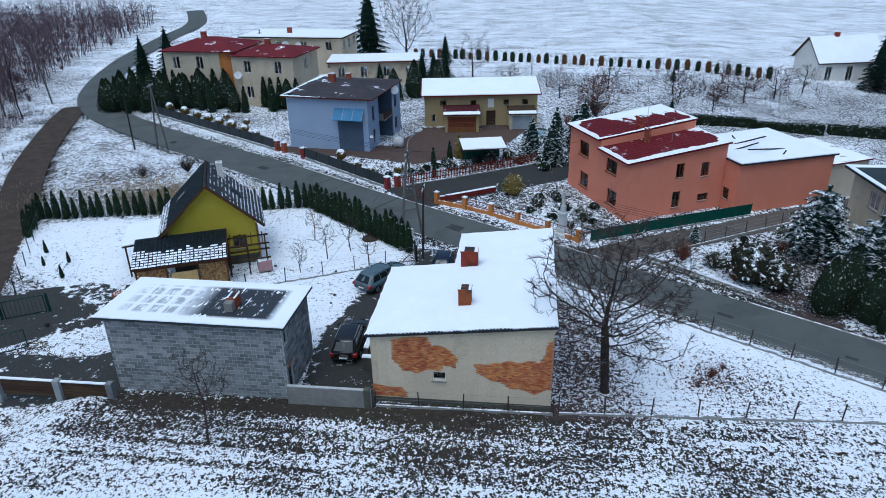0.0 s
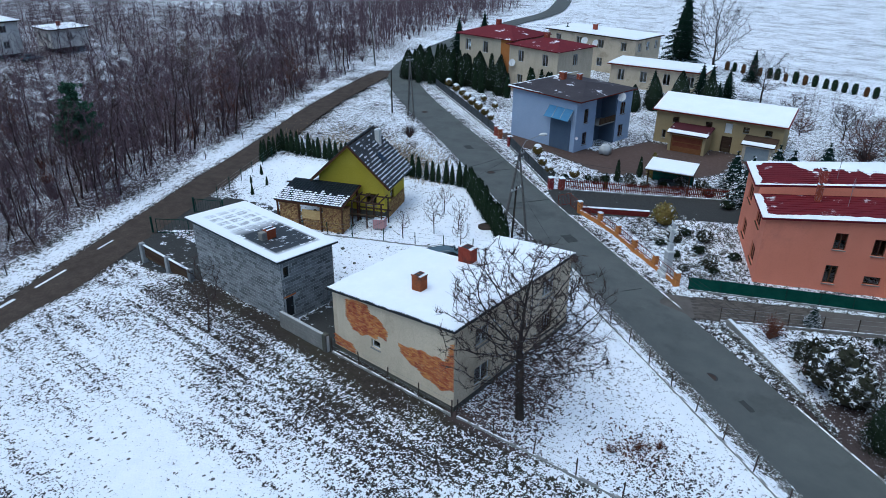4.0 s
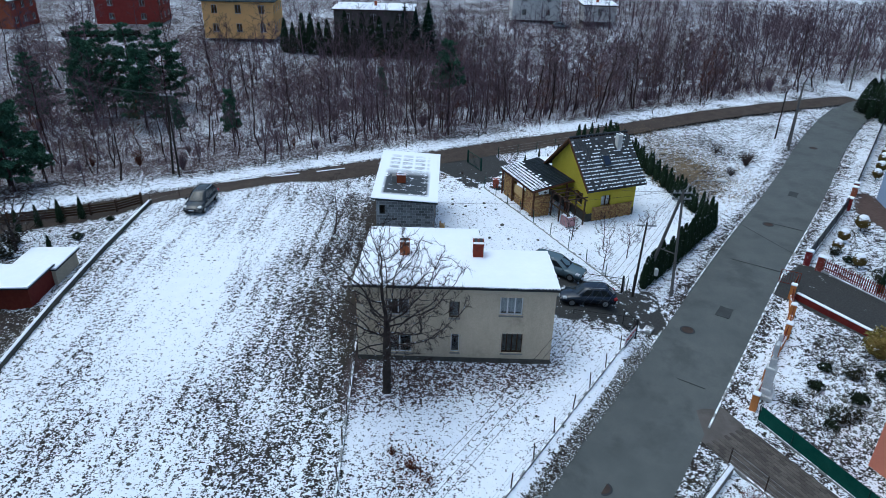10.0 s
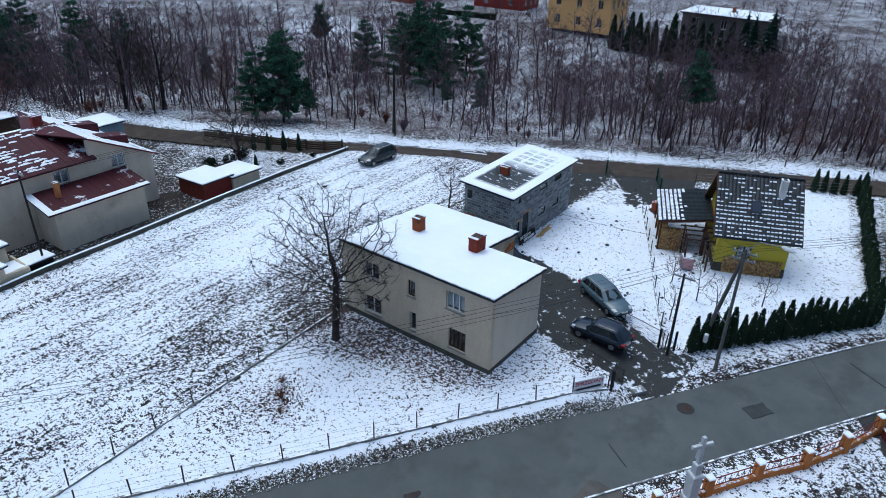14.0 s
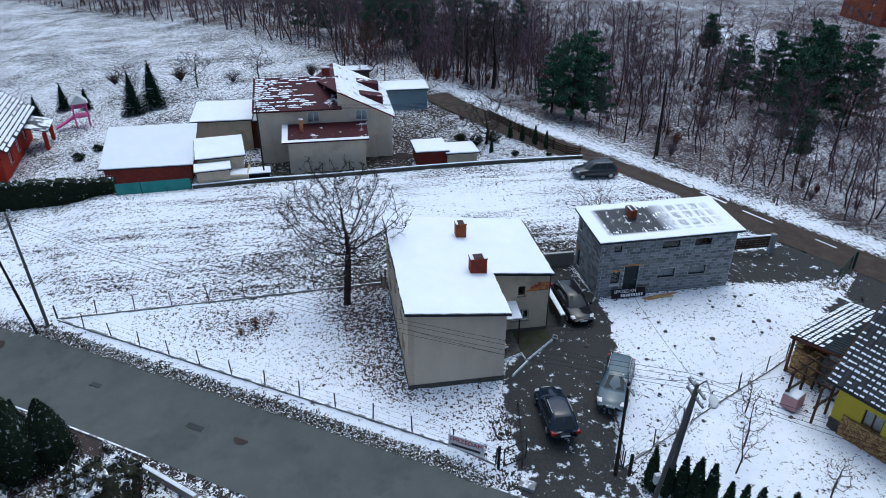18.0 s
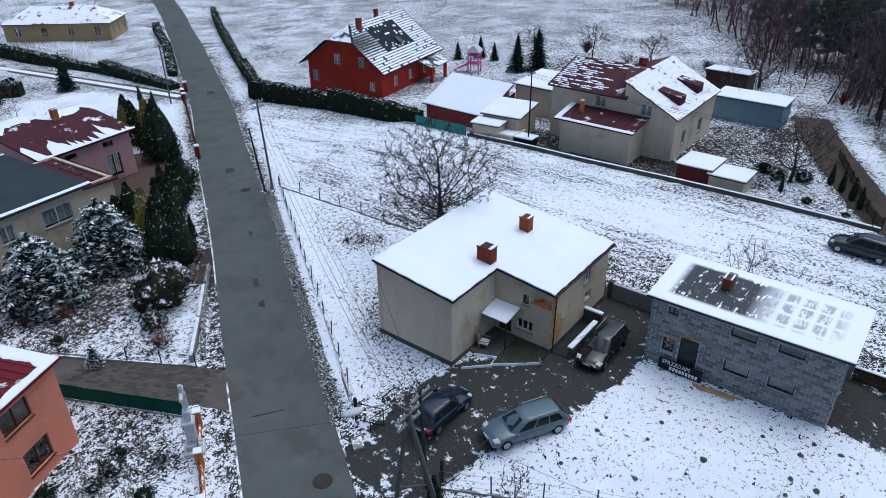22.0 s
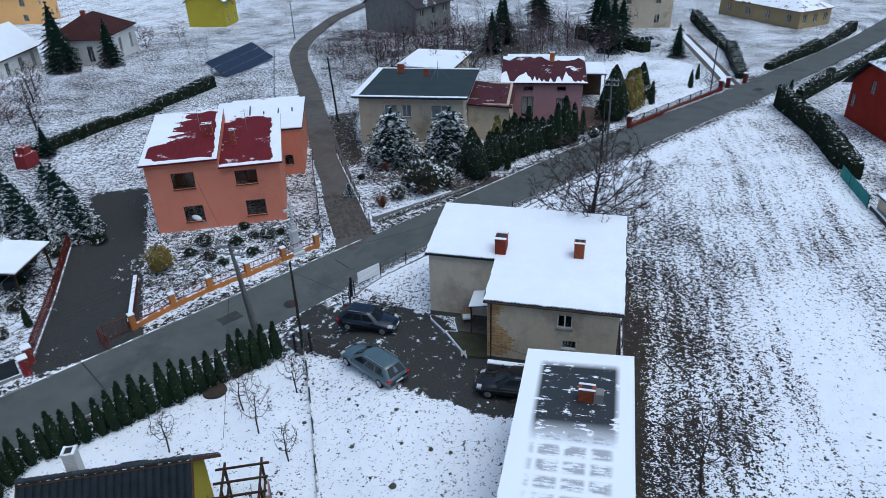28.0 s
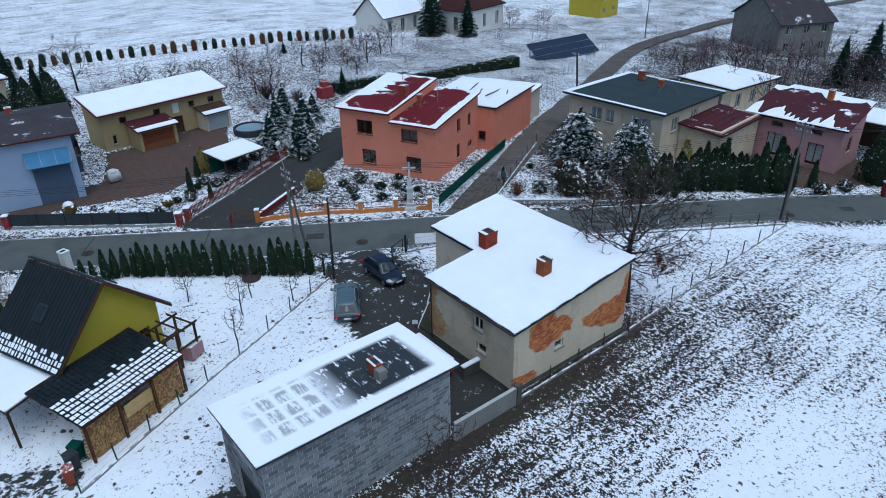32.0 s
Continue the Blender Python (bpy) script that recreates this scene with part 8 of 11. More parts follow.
# dark wooden rail fence of the neighbour along the track
rf = thing("rail_fence", 0, 0, 0, 0, "dark horizontal-board fence along the track", "fence")
q0, q1 = Vector((-21.6, -4.8, 0)), Vector((-15.0, -22.0, 0))
for i in range(8):
    a_, c_ = q0.lerp(q1, i / 8), q0.lerp(q1, (i + 1) / 8)
    za, zc = at(a_.x, a_.y), at(c_.x, c_.y)
    for k in range(4):
        b = Mesh()
        b.hexa([(a_.x, a_.y, za + 0.15 + k * 0.25), (c_.x, c_.y, zc + 0.15 + k * 0.25), (c_.x + 0.05, c_.y, zc + 0.15 + k * 0.25), (a_.x + 0.05, a_.y, za + 0.15 + k * 0.25)],
               [(a_.x, a_.y, za + 0.33 + k * 0.25), (c_.x, c_.y, zc + 0.33 + k * 0.25), (c_.x + 0.05, c_.y, zc + 0.33 + k * 0.25), (a_.x + 0.05, a_.y, za + 0.33 + k * 0.25)])
        part("board", b, "wood_dark", rf)
    b = Mesh()
    b.box(a_.x - 0.08, a_.y - 0.08, za - 0.2, a_.x + 0.08, a_.y + 0.08, za + 1.25)
    part("post", b, "wood_dark", rf)
# low wall closing the field
bw = thing("boundary_wall", 0, 0, 0, 0, "low dark concrete wall with a snowy top along the field edge", "wall")
line = [(-21.6, -3.9), (-12, -4.0), (-3, -3.7), (6, -3.1), (13.5, -2.9), (20.2, -2.2)]
for (ax, ay), (bx, by) in zip(line, line[1:]):
    n = 3
    for i in range(n):
        L, d = unit((ax, ay), (bx, by))
        M = Matrix(((d.x, -d.y, 0, ax + (bx - ax) * i / n), (d.y, d.x, 0, ay + (by - ay) * i / n), (0, 0, 1, 0), (0, 0, 0, 1)))
        b = Mesh(M)
        b.worn(0, -0.1, -1.0, L / n - 0.015, 0.1, 0.30, 0.02)
        part("section", b, "plinth", bw)
        b = Mesh(M)
        b.worn(0, -0.11, 0.30, L / n - 0.015, 0.11, 0.36, 0.025)
        part("snow_cap", b, "snow", bw)

# orange fence of the coral house
of = thing("orange_fence", 0, 0, 0, 0, "orange rendered fence with pillars and red railings before the coral house", "fence")
cols = [(5.8, 44.5), (3.1, 46.3), (0.3, 48.1), (-2.3, 50.0), (-5.0, 51.5), (-8.0, 52.8)]
for x, y in cols:
    b = Mesh(pose(x, y, at(x, y), 0, 0, -35))
    b.worn(-0.2, -0.2, -0.3, 0.2, 0.2, 1.25, 0.03)
    pl_ = part("pillar", b, "orange_render", of)
    b = Mesh(pose(x, y, at(x, y), 0, 0, -35))
    b.worn(-0.23, -0.23, 1.25, 0.23, 0.23, 1.33, 0.04)
    part("snow_cap", b, "snow", pl_)
for (ax, ay), (bx, by) in zip(cols, cols[1:]):
    L, d = unit((ax, ay), (bx, by))
    M = Matrix(((d.x, -d.y, 0, ax), (d.y, d.x, 0, ay), (0, 0, 1, at((ax + bx) / 2, (ay + by) / 2)), (0, 0, 0, 1)))
    b = Mesh(M)
    b.worn(0.2, -0.12, -0.3, L - 0.2, 0.12, 0.42, 0.03)
    part("low_wall", b, "orange_render", of)
    for z in (0.5, 1.05):
        b = Mesh(M)
        b.box(0.2, -0.02, z, L - 0.2, 0.02, z + 0.05)
        part("rail", b, "wood_red", of)
    nb = 14
    for k in range(nb):
        b = Mesh(M)
        xx = 0.3 + (L - 0.6) * k / (nb - 1)
        b.tube((xx, 0, 0.5), (xx + (0.12 if k % 2 else -0.12), 0, 1.08), 0.014, 0.014, 4)
        part("bar", b, "wood_red", of)
ow = thing("garden_wall", 0, 0, 0, 0, "low snow-topped orange garden wall beside the drive", "wall")
L, d = unit((-8.0, 53.1), (-2.2, 56.6))
M = Matrix(((d.x, -d.y, 0, -8.0), (d.y, d.x, 0, 53.1), (0, 0, 1, at(-5, 55)), (0, 0, 0, 1)))
b = Mesh(M)
b.worn(0.1, -0.12, -0.3, L, 0.12, 0.55, 0.03)
part("wall", b, "wood_red", ow)
b = Mesh(M)
b.worn(0.1, -0.14, 0.55, L, 0.14, 0.64, 0.04)
part("snow_cap", b, "snow", ow)


def bar_gate(name, ax, ay, bx, by, h, material, label, n=10, tube_r=0.03, vertical=True):
    ob = thing(name, 0, 0, 0, 0, label, "gate", "gates")
    z = at(ax, ay) + 0.06
    for p_, q_ in (((ax, ay, z), (ax, ay, z + h)), ((bx, by, z), (bx, by, z + h)), ((ax, ay, z + 0.02), (bx, by, z + 0.02)), ((ax, ay, z + h - 0.02), (bx, by, z + h - 0.02))):
        b = Mesh()
        b.tube(p_, q_, tube_r, tube_r, 5)
        part("rail", b, material, ob)
    for k in range(1, n):
        s = k / n
        b = Mesh()
        if vertical:
            b.tube((ax + (bx - ax) * s, ay + (by - ay) * s, z), (ax + (bx - ax) * s, ay + (by - ay) * s, z + h), 0.012, 0.012, 4)
        else:
            b.tube((ax, ay, z + h * s), (bx, by, z + h * s), 0.008, 0.008, 4)
        part("bar", b, material, ob)
    return ob


bar_gate("red_gate", -9.7, 53.9, -8.4, 53.0, 1.2, "wood_red", "small red metal gate at the drive", 9)
bar_gate("red_gate", -9.9, 54.2, -10.6, 52.9, 1.2, "wood_red", "open red metal gate leaf by the road", 8)
bar_gate("yard_gate", -1.6, 38.7, -3.0, 38.2, 1.3, "black_metal", "open black metal gate leaf at the yard entrance", 6, 0.035, False)
bar_gate("yard_gate", -2.6, 38.9, -3.5, 34.6, 0.95, "black_metal", "low black gate leaf swung open along the yard", 5, 0.03, False)
bar_gate("yard_gate", -8.2, 39.4, -8.9, 36.2, 1.2, "rusty_post", "rusty mesh gate leaf swung open into the yard", 8, 0.03, False)
bar_gate("garden_gate", -37.2, 27.4, -34.8, 28.7, 1.4, "green_metal", "green bar gate to the yellow house", 10, 0.04)
bar_gate("garden_gate", -35.5, 22.2, -33.0, 24.0, 1.4, "green_metal", "open green gate leaf beside the drive", 8, 0.04)
for x, y in ((-1.3, 38.7), (-8.3, 40.2), (-8.0, 39.2), (-37.4, 27.3), (-34.6, 28.8), (-36.0, 22.0)):
    gp_ = thing("gate_post", x, y, at(x, y), 0, "square dark gate post", "gate post", "gate posts")
    b = Mesh()
    b.worn(-0.07, -0.07, -0.2, 0.07, 0.07, 1.6, 0.02)
    part("post", b, "black_metal" if x > -20 else "green_metal", gp_)
b = Mesh()
b.worn(-0.45, -0.3, -0.2, 0.45, 0.3, 0.25, 0.05)
wb_ = thing("drain_block", -2.6, 40.0, at(-2.6, 40.0), -35, "concrete drain block with snow by the road", "block")
part("block", b, "kerb", wb_)

# dark panel fence and picket fence of the blue house
bf = thing("dark_panel_fence", 0, 0, 0, 0, "dark grey fence panels on a low footing along the road", "fence")
for ln in ([(-56, 86.3), (-31.0, 69.6)], [(-26.0, 66.2), (-14.2, 56.9)]):
    L, d = unit(*ln)
    n = round(L / 2.5)
    for i in range(n):
        x0, y0 = ln[0][0] + d.x * L * i / n, ln[0][1] + d.y * L * i / n
        M = Matrix(((d.x, -d.y, 0, x0), (d.y, d.x, 0, y0), (0, 0, 1, at(x0, y0)), (0, 0, 0, 1)))
        b = Mesh(M)
        b.box(0.05, -0.025, 0.3, L / n - 0.05, 0.025, 1.45)
        part("panel", b, "anthracite", bf)
        b = Mesh(M)
        b.worn(0, -0.1, -0.3, L / n - 0.01, 0.1, 0.28, 0.02)
        part("footing", b, "kerb", bf)
        b = Mesh(M)
        b.box(-0.04, -0.05, -0.2, 0.04, 0.05, 1.5)
        part("post", b, "black_metal", bf)
for x, y in ((-30.6, 69.4), (-29.4, 68.6), (-26.3, 66.5), (-13.9, 56.7), (-12.9, 57.3)):
    bp_ = thing("brick_pier", x, y, at(x, y), -35, "dark red brick gate pier with snow on the cap", "pier", "brick piers")
    b = Mesh()
    rings = []
    for k in range(17):
        for e, zz in ((0.0, k * 0.09), (0.0, k * 0.09 + 0.076), (0.012, k * 0.09 + 0.076), (0.012, k * 0.09 + 0.09)):
            rings.append((-0.26 + e, -0.26 + e, 0.26 - e, 0.26 - e, -0.2 + zz))
    b.stack(rings)
    part("shaft", b, "brick_red", bp_)
    b = Mesh()
    b.worn(-0.31, -0.31, 1.33, 0.31, 0.31, 1.43, 0.04)
    part("cap", b, "snow", bp_)
pk = thing("picket_fence", 0, 0, 0, 0, "dark red picket fence along the drive", "fence")
pb = Mesh()
pb.hexa([(-0.045, -0.012, 0.15), (0.045, -0.012, 0.15), (0.045, 0.012, 0.15), (-0.045, 0.012, 0.15)], [(-0.045, -0.012, 1.2), (0.045, -0.012, 1.2), (0.045, 0.012, 1.2), (-0.045, 0.012, 1.2)])
pb.hexa([(-0.045, -0.012, 1.2), (0.045, -0.012, 1.2), (0.045, 0.012, 1.2), (-0.045, 0.012, 1.2)], [(-0.01, -0.012, 1.28), (0.01, -0.012, 1.28), (0.01, 0.012, 1.28), (-0.01, 0.012, 1.28)])
pme = pb.data("slat")
pme.materials.append(MATS["wood_red"])
ln = [(-12.6, 57.5), (-5.4, 61.6), (2.5, 66.4), (8.6, 70.8)]
for p0, p1 in zip(ln, ln[1:]):
    L, d = unit(p0, p1)
    n = int(L / 0.19)
    ang = math.degrees(math.atan2(d.y, d.x))
    for i in range(n):
        x, y = p0[0] + d.x * 0.19 * i, p0[1] + d.y * 0.19 * i
        s_ = new("slat", pme)
        s_.parent, s_.matrix_basis = pk, pose(x, y, at(x, y), 0, 0, ang)
    for z in (0.4, 0.95):
        b = Mesh(Matrix(((d.x, -d.y, 0, p0[0]), (d.y, d.x, 0, p0[1]), (0, 0, 1, at(*p0)), (0, 0, 0, 1))))
        b.box(0, 0.015, z, L, 0.05, z + 0.08)
        part("rail", b, "wood_red", pk)
    b = Mesh(Matrix(((d.x, -d.y, 0, p0[0]), (d.y, d.x, 0, p0[1]), (0, 0, 1, at(*p0)), (0, 0, 0, 1))))
    b.worn(0, -0.1, -0.3, L, 0.1, 0.12, 0.02)
    part("footing", b, "kerb", pk)
# red fence of the rose house and its gate piers
kf = thing("red_fence", 0, 0, 0, 0, "low red wall with blue-grey railings along the road", "fence")
L, d = unit((42.9, 18.3), (64.4, 5.5))
for i in range(8):
    x0, y0 = 42.9 + d.x * L * i / 8, 18.3 + d.y * L * i / 8
    M = Matrix(((d.x, -d.y, 0, x0), (d.y, d.x, 0, y0), (0, 0, 1, at(x0, y0)), (0, 0, 0, 1)))
    b = Mesh(M)
    b.worn(0, -0.12, -0.6, L / 8 - 0.01, 0.12, 0.4, 0.03)
    part("low_wall", b, "wood_red", kf)
    b = Mesh(M)
    b.worn(-0.05, -0.05, 0.4, 0.05, 0.05, 1.3, 0.02)
    part("post", b, "anthracite", kf)
    for k in range(14):
        b = Mesh(M)
        b.box(0.2 + k * 0.21, -0.015, 0.5, 0.23 + k * 0.21, 0.015, 1.2)
        part("bar", b, "anthracite", kf)
    for z in (0.5, 1.12):
        b = Mesh(M)
        b.box(0, -0.02, z, L / 8, 0.02, z + 0.05)
        part("rail", b, "anthracite", kf)
for x, y in ((42.7, 18.5), (64.7, 5.4), (67.0, 4.1), (70.6, 1.2)):
    pier = thing("gate_pier", x, y, at(x, y), -31, "square red rendered gate pier with a snow cap", "gate pier", "red gate piers")
    b = Mesh()
    b.worn(-0.25, -0.25, -0.4, 0.25, 0.25, 1.5, 0.04)
    part("shaft", b, "wood_red", pier)
    b = Mesh()
    b.stack([(-0.3, -0.3, 0.3, 0.3, 1.5), (-0.3, -0.3, 0.3, 0.3, 1.58), (-0.2, -0.2, 0.2, 0.2, 1.68)])
    part("snow_cap", b, "snow", pier)

# stone edging of the corner garden
rw_ = thing("stone_edging", 0, 0, 0, 0, "rough dry-stone retaining edge round the corner garden", "wall")
rg = random.Random(31)
for (ax, ay), (bx, by) in zip([(10.8, 40.6), (14.2, 38.2), (18.3, 35.0)], [(14.2, 38.2), (18.3, 35.0), (20.6, 33.0)]):
    L, d = unit((ax, ay), (bx, by))
    n = int(L / 0.42)
    for i in range(n):
        for k in range(2):
            x, y = ax + d.x * (i + 0.5) * 0.42, ay + d.y * (i + 0.5) * 0.42
            b = Mesh(pose(x, y, at(x, y) + 0.05 + k * 0.28, 0, 0, math.degrees(math.atan2(d.y, d.x)) + rg.uniform(-12, 12)))
            b.blob((0, 0, 0), 0.24, 0.2, 0.18, 0.14, rg, 6, 4)
            part("stone", b, "stone", rw_)

# sale banner on the fence
bn_ = thing("sale_banner", 0.35, 37.85, at(0.35, 37.5), 146.6, "white sale banner with red capitals tied to the wire fence", "banner")
b = Mesh()
b.box(-1.05, -0.012, 0.32, 1.05, 0.012, 1.25)
part("sheet", b, "banner", bn_)
lettering("SPRZEDAM", 0.40, pose(0, -0.022, 0.98, 90, 0, 0), "red_paint", bn_, 0.004)
b = Mesh()
b.box(-0.85, -0.02, 0.50, 0.85, -0.013, 0.66)
part("number_bar", b, "ink", bn_)
lettering("tel.", 0.2, pose(-0.93, -0.022, 0.58, 90, 0, 0), "ink", bn_, 0.004)

# low garden wall at the corner plot
gw = thing("garden_wall", 0, 0, 0, 0, "low rough concrete garden wall with snow on top", "wall")
for (ax, ay), (bx, by) in (((11.2, 41.2), (14.6, 38.2)), ((14.62, 38.18), (18.0, 35.3))):
    L, d = unit((ax, ay), (bx, by))
    z = at((ax + bx) / 2, (ay + by) / 2)
    M = pose(ax, ay, z, 0, 0, math.degrees(math.atan2(d.y, d.x)))
    b = Mesh(M)
    b.worn(0, -0.14, -0.3, L, 0.14, 0.55, 0.03)
    part("wall", b, "concrete", gw)
    b = Mesh(M)
    b.worn(0.1, -0.08, 0.552, L - 0.1, 0.15, 0.60, 0.02)
    part("snow_cap", b, "thin_snow", gw)

# wayside cross, one plain mesh
wc = thing("wayside_cross", 4.4, 45.75, at(4.4, 45.75), -35, "tall weathered white stone wayside cross on a stepped plinth", "wayside cross")
for nm, box_ in (("step", (-0.55, -0.55, -0.3, 0.55, 0.55, 0.35, 0.06)), ("step", (-0.40, -0.40, 0.35, 0.40, 0.40, 0.75, 0.05)), ("pedestal", (-0.27, -0.27, 0.75, 0.27, 0.27, 2.15, 0.08)),
                 ("cornice", (-0.34, -0.34, 2.15, 0.34, 0.34, 2.32, 0.05)), ("neck", (-0.19, -0.19, 2.32, 0.19, 0.19, 3.0, 0.04)), ("shaft", (-0.10, -0.10, 3.0, 0.10, 0.10, 4.75, 0.03)),
                 ("crossbar", (-0.62, -0.09, 4.08, 0.62, 0.09, 4.28, 0.03)), ("relief", (-0.09, -0.20, 3.2, 0.09, -0.10, 4.25, 0.03))):
    b = Mesh()
    b.worn(*box_)
    part(nm, b, "weathered_white", wc)

# ---- poles, lamps and cables ----


def sag(parent, a, b2, drop, r=0.011, n=14, name="cable"):
    a, b2 = Vector(a), Vector(b2)
    b = Mesh()
    b.pipe([a.lerp(b2, i / n) - Vector((0, 0, drop * 4 * (i / n) * (1 - i / n))) for i in range(n + 1)], r)
    return part(name, b, "wire", parent)


def pole(name, x, y, h, label, material="pole_wood", lean=(0, 0), r=0.13, arms=1, leg=None):
    z = at(x, y)
    ob = thing(name, x, y, z, 0, label, "utility pole", "utility poles")
    top = Vector((lean[0], lean[1], h))
    b = Mesh()
    b.tube((0, 0, -0.3), top, r * 0.95, r * 0.6, 8)
    part("pole", b, material, ob)
    if leg:
        b = Mesh()
        b.tube((leg[0], leg[1], -0.3), top - Vector((0, 0, 0.3)), r * 1.15, r * 0.75, 8)
        part("brace", b, material, ob)
        b = Mesh()
        b.tube(Vector((leg[0], leg[1], 0)).lerp(top, 0.4), Vector((0, 0, 0)).lerp(top, 0.4), 0.05, 0.05, 5)
        part("tie", b, material, ob)
    for k in range(arms):
        zz = h - 0.25 - 0.5 * k
        b = Mesh()
        b.box(top.x - 0.05, top.y - 0.75, zz - 0.05, top.x + 0.05, top.y + 0.75, zz + 0.05)
        arm = part("crossarm", b, "galvanised", ob)
        for s in (-0.65, -0.25, 0.25, 0.65):
            b = Mesh()
            b.lathe([(0.02, 0), (0.05, 0.03), (0.03, 0.08), (0.05, 0.11), (0.02, 0.16)], 8, (top.x, top.y + s, zz + 0.05))
            part("insulator", b, "weathered_white", arm)
    return ob


pa = pole("lamp_pole", -7.9, 43.2, 8.6, "braced concrete utility pole carrying a street lamp", "pole_concrete", (-1.3, -0.2), 0.14, 2, (-1.9, -1.8))
b = Mesh()
b.tube((-1.3, -0.2, 8.5), (-1.2, 0.5, 9.4), 0.035, 0.03, 6)
b.tube((-1.2, 0.5, 9.4), (-0.6, 1.9, 9.75), 0.03, 0.03, 6)
part("bracket", b, "galvanised", pa)
b = Mesh(pose(-0.5, 2.2, 9.75, 0, 0, 65))
b.blob((0, 0, 0), 0.45, 0.2, 0.14, 0.0, random, 12, 8)
part("lamp_head", b, "weathered_white", pa, "oval pale street lamp head", True)
b = Mesh()
b.worn(-1.1, -1.35, 1.3, -0.8, -1.1, 1.9, 0.03)
part("meter_box", b, "weathered_white", pa)
pole("service_pole", -7.6, 40.0, 6.6, "dark wooden service pole at the hedge end", "pole_wood", (0.2, 0.1), 0.12, 1)
pole("line_pole", 26.9, 20.9, 9.0, "tall lattice-look concrete line pole at the fence corner", "pole_concrete", (0.3, 0.2), 0.13, 2)
pole("service_pole", 27.5, 21.4, 6.3, "shorter dark wooden pole beside the line pole", "pole_wood", (0.8, 0.2), 0.12, 0)
pole("service_pole", 13.2, -4.1, 8.4, "weathered wooden pole by the sheds", "pole_wood", (0, 0), 0.11, 1)
pole("line_pole", -30.6, -4.4, 9.2, "wooden pole with a brace at the edge of the wood", "pole_wood", (0, 0), 0.12, 1, (-0.8, -1.0))
pole("line_pole", -49.5, 68.5, 6.5, "dark wooden pole by the road bend", "pole_wood", (0, 0), 0.12, 0)
pole("line_pole", -44.8, 68.3, 8.6, "braced concrete pole by the road bend", "pole_concrete", (-0.9, 0.2), 0.13, 1, (-1.8, 0.6))
pole("line_pole", -77.0, 92.3, 12, "tall slim concrete pole beside the track", "pole_concrete", (-1.2, 0), 0.15, 0)
pole("service_pole", 38.9, 55.2, 8.4, "thick dark wooden pole leaning by the lane", "pole_wood", (-0.6, 0.3), 0.16, 1)
pole("line_pole", 98, 88, 8, "concrete pole beside the far lane", "pole_concrete", (0, 0), 0.12, 1)
pole("line_pole", 66.5, 6.5, 8.5, "concrete pole beside the road", "pole_concrete", (0, 0), 0.12, 1)
lines = thing("power_lines", 0, 0, 0, 0, "thin sagging overhead cables between the poles", "cable")
for s in (-0.65, -0.25, 0.25, 0.65):
    sag(lines, (-9.2, 43.0 + s, 7.9), (27.2, 21.1 + s, 8.2), 0.9)
    sag(lines, (-9.2, 43.0 + s, 7.9), (-45.7, 68.5 + s, 7.4), 1.0)
    sag(lines, (27.2, 21.1 + s, 8.2), (66.5, 6.5 + s, 6.2), 0.9)
    sag(lines, (13.2, -4.1 + s, 7.7), (-30.6, -4.4 + s, 8.3), 1.2)
    sag(lines, (-30.6, -4.4 + s, 8.3), (-62, -40 + s, 5), 1.2)
sag(lines, (-7.4, 40.1, 6.2), (2.7, 32.1, 4.6), 0.35)
sag(lines, (-7.4, 40.1, 6.2), (-9.2, 43.0, 8.0), 0.1)
sag(lines, (-9.2, 43.0, 7.8), (-12.6, 24.0, 4.7), 0.5)
sag(lines, (-9.2, 43.0, 7.8), (6.5, 55.5, 5.2), 0.4)
sag(lines, (-9.2, 43.0, 7.8), (-20.5, 38.0, 3.6), 0.4)

# ---- yard and garden clutter ----
gz_ = thing("gazebo", -4.2, 66.0, at(-4.2, 66), 12, "dark garden shelter with a flat snow roof", "gazebo")
for x in (-2.2, 2.2):
    for y in (-1.5, 1.5):
        b = Mesh()
        b.box(x - 0.07, y - 0.07, 0, x + 0.07, y + 0.07, 2.2)
        part("post", b, "wood_dark", gz_)
slab(gz_, [(-2.6, -1.9, 2.3), (2.6, -1.9, 2.3), (2.6, 1.9, 2.5), (-2.6, 1.9, 2.5)], 0.1, "wood_dark")
snow_on(gz_, [(-2.6, -1.9, 2.3), (2.6, -1.9, 2.3), (2.6, 1.9, 2.5), (-2.6, 1.9, 2.5)], 0.1, 0.1)
b = Mesh()
b.box(-2.2, 1.4, 0.1, 2.2, 1.46, 1.8)
part("back_panel", b, "green_net", gz_)
b = Mesh()
b.worn(-1.2, -0.5, 0, 1.2, 0.5, 0.75, 0.04)
part("table", b, "anthracite", gz_)
tp_ = thing("trampoline", 2.6, 76.8, at(2.6, 76.8), 0, "round dark-rimmed garden trampoline", "trampoline")
b = Mesh()
b.lathe([(2.1, 0), (2.15, 0.75), (1.95, 0.8), (1.9, 0.55), (0.02, 0.55)], 20)
part("rim", b, "anthracite", tp_)
b = Mesh()
b.lathe([(1.85, 0.556), (1.8, 0.62), (0.02, 0.64)], 20)
part("jumping_mat", b, "steel_blue", tp_)
ps = thing("play_tower", 37.4, -28.0, at(37.4, -28), 20, "pink children's play tower with a slide", "play tower")
for x in (-0.8, 0.8):
    for y in (-0.8, 0.8):
        b = Mesh()
        b.box(x - 0.08, y - 0.08, 0, x + 0.08, y + 0.08, 3.2)
        part("post", b, "pink_plastic", ps)
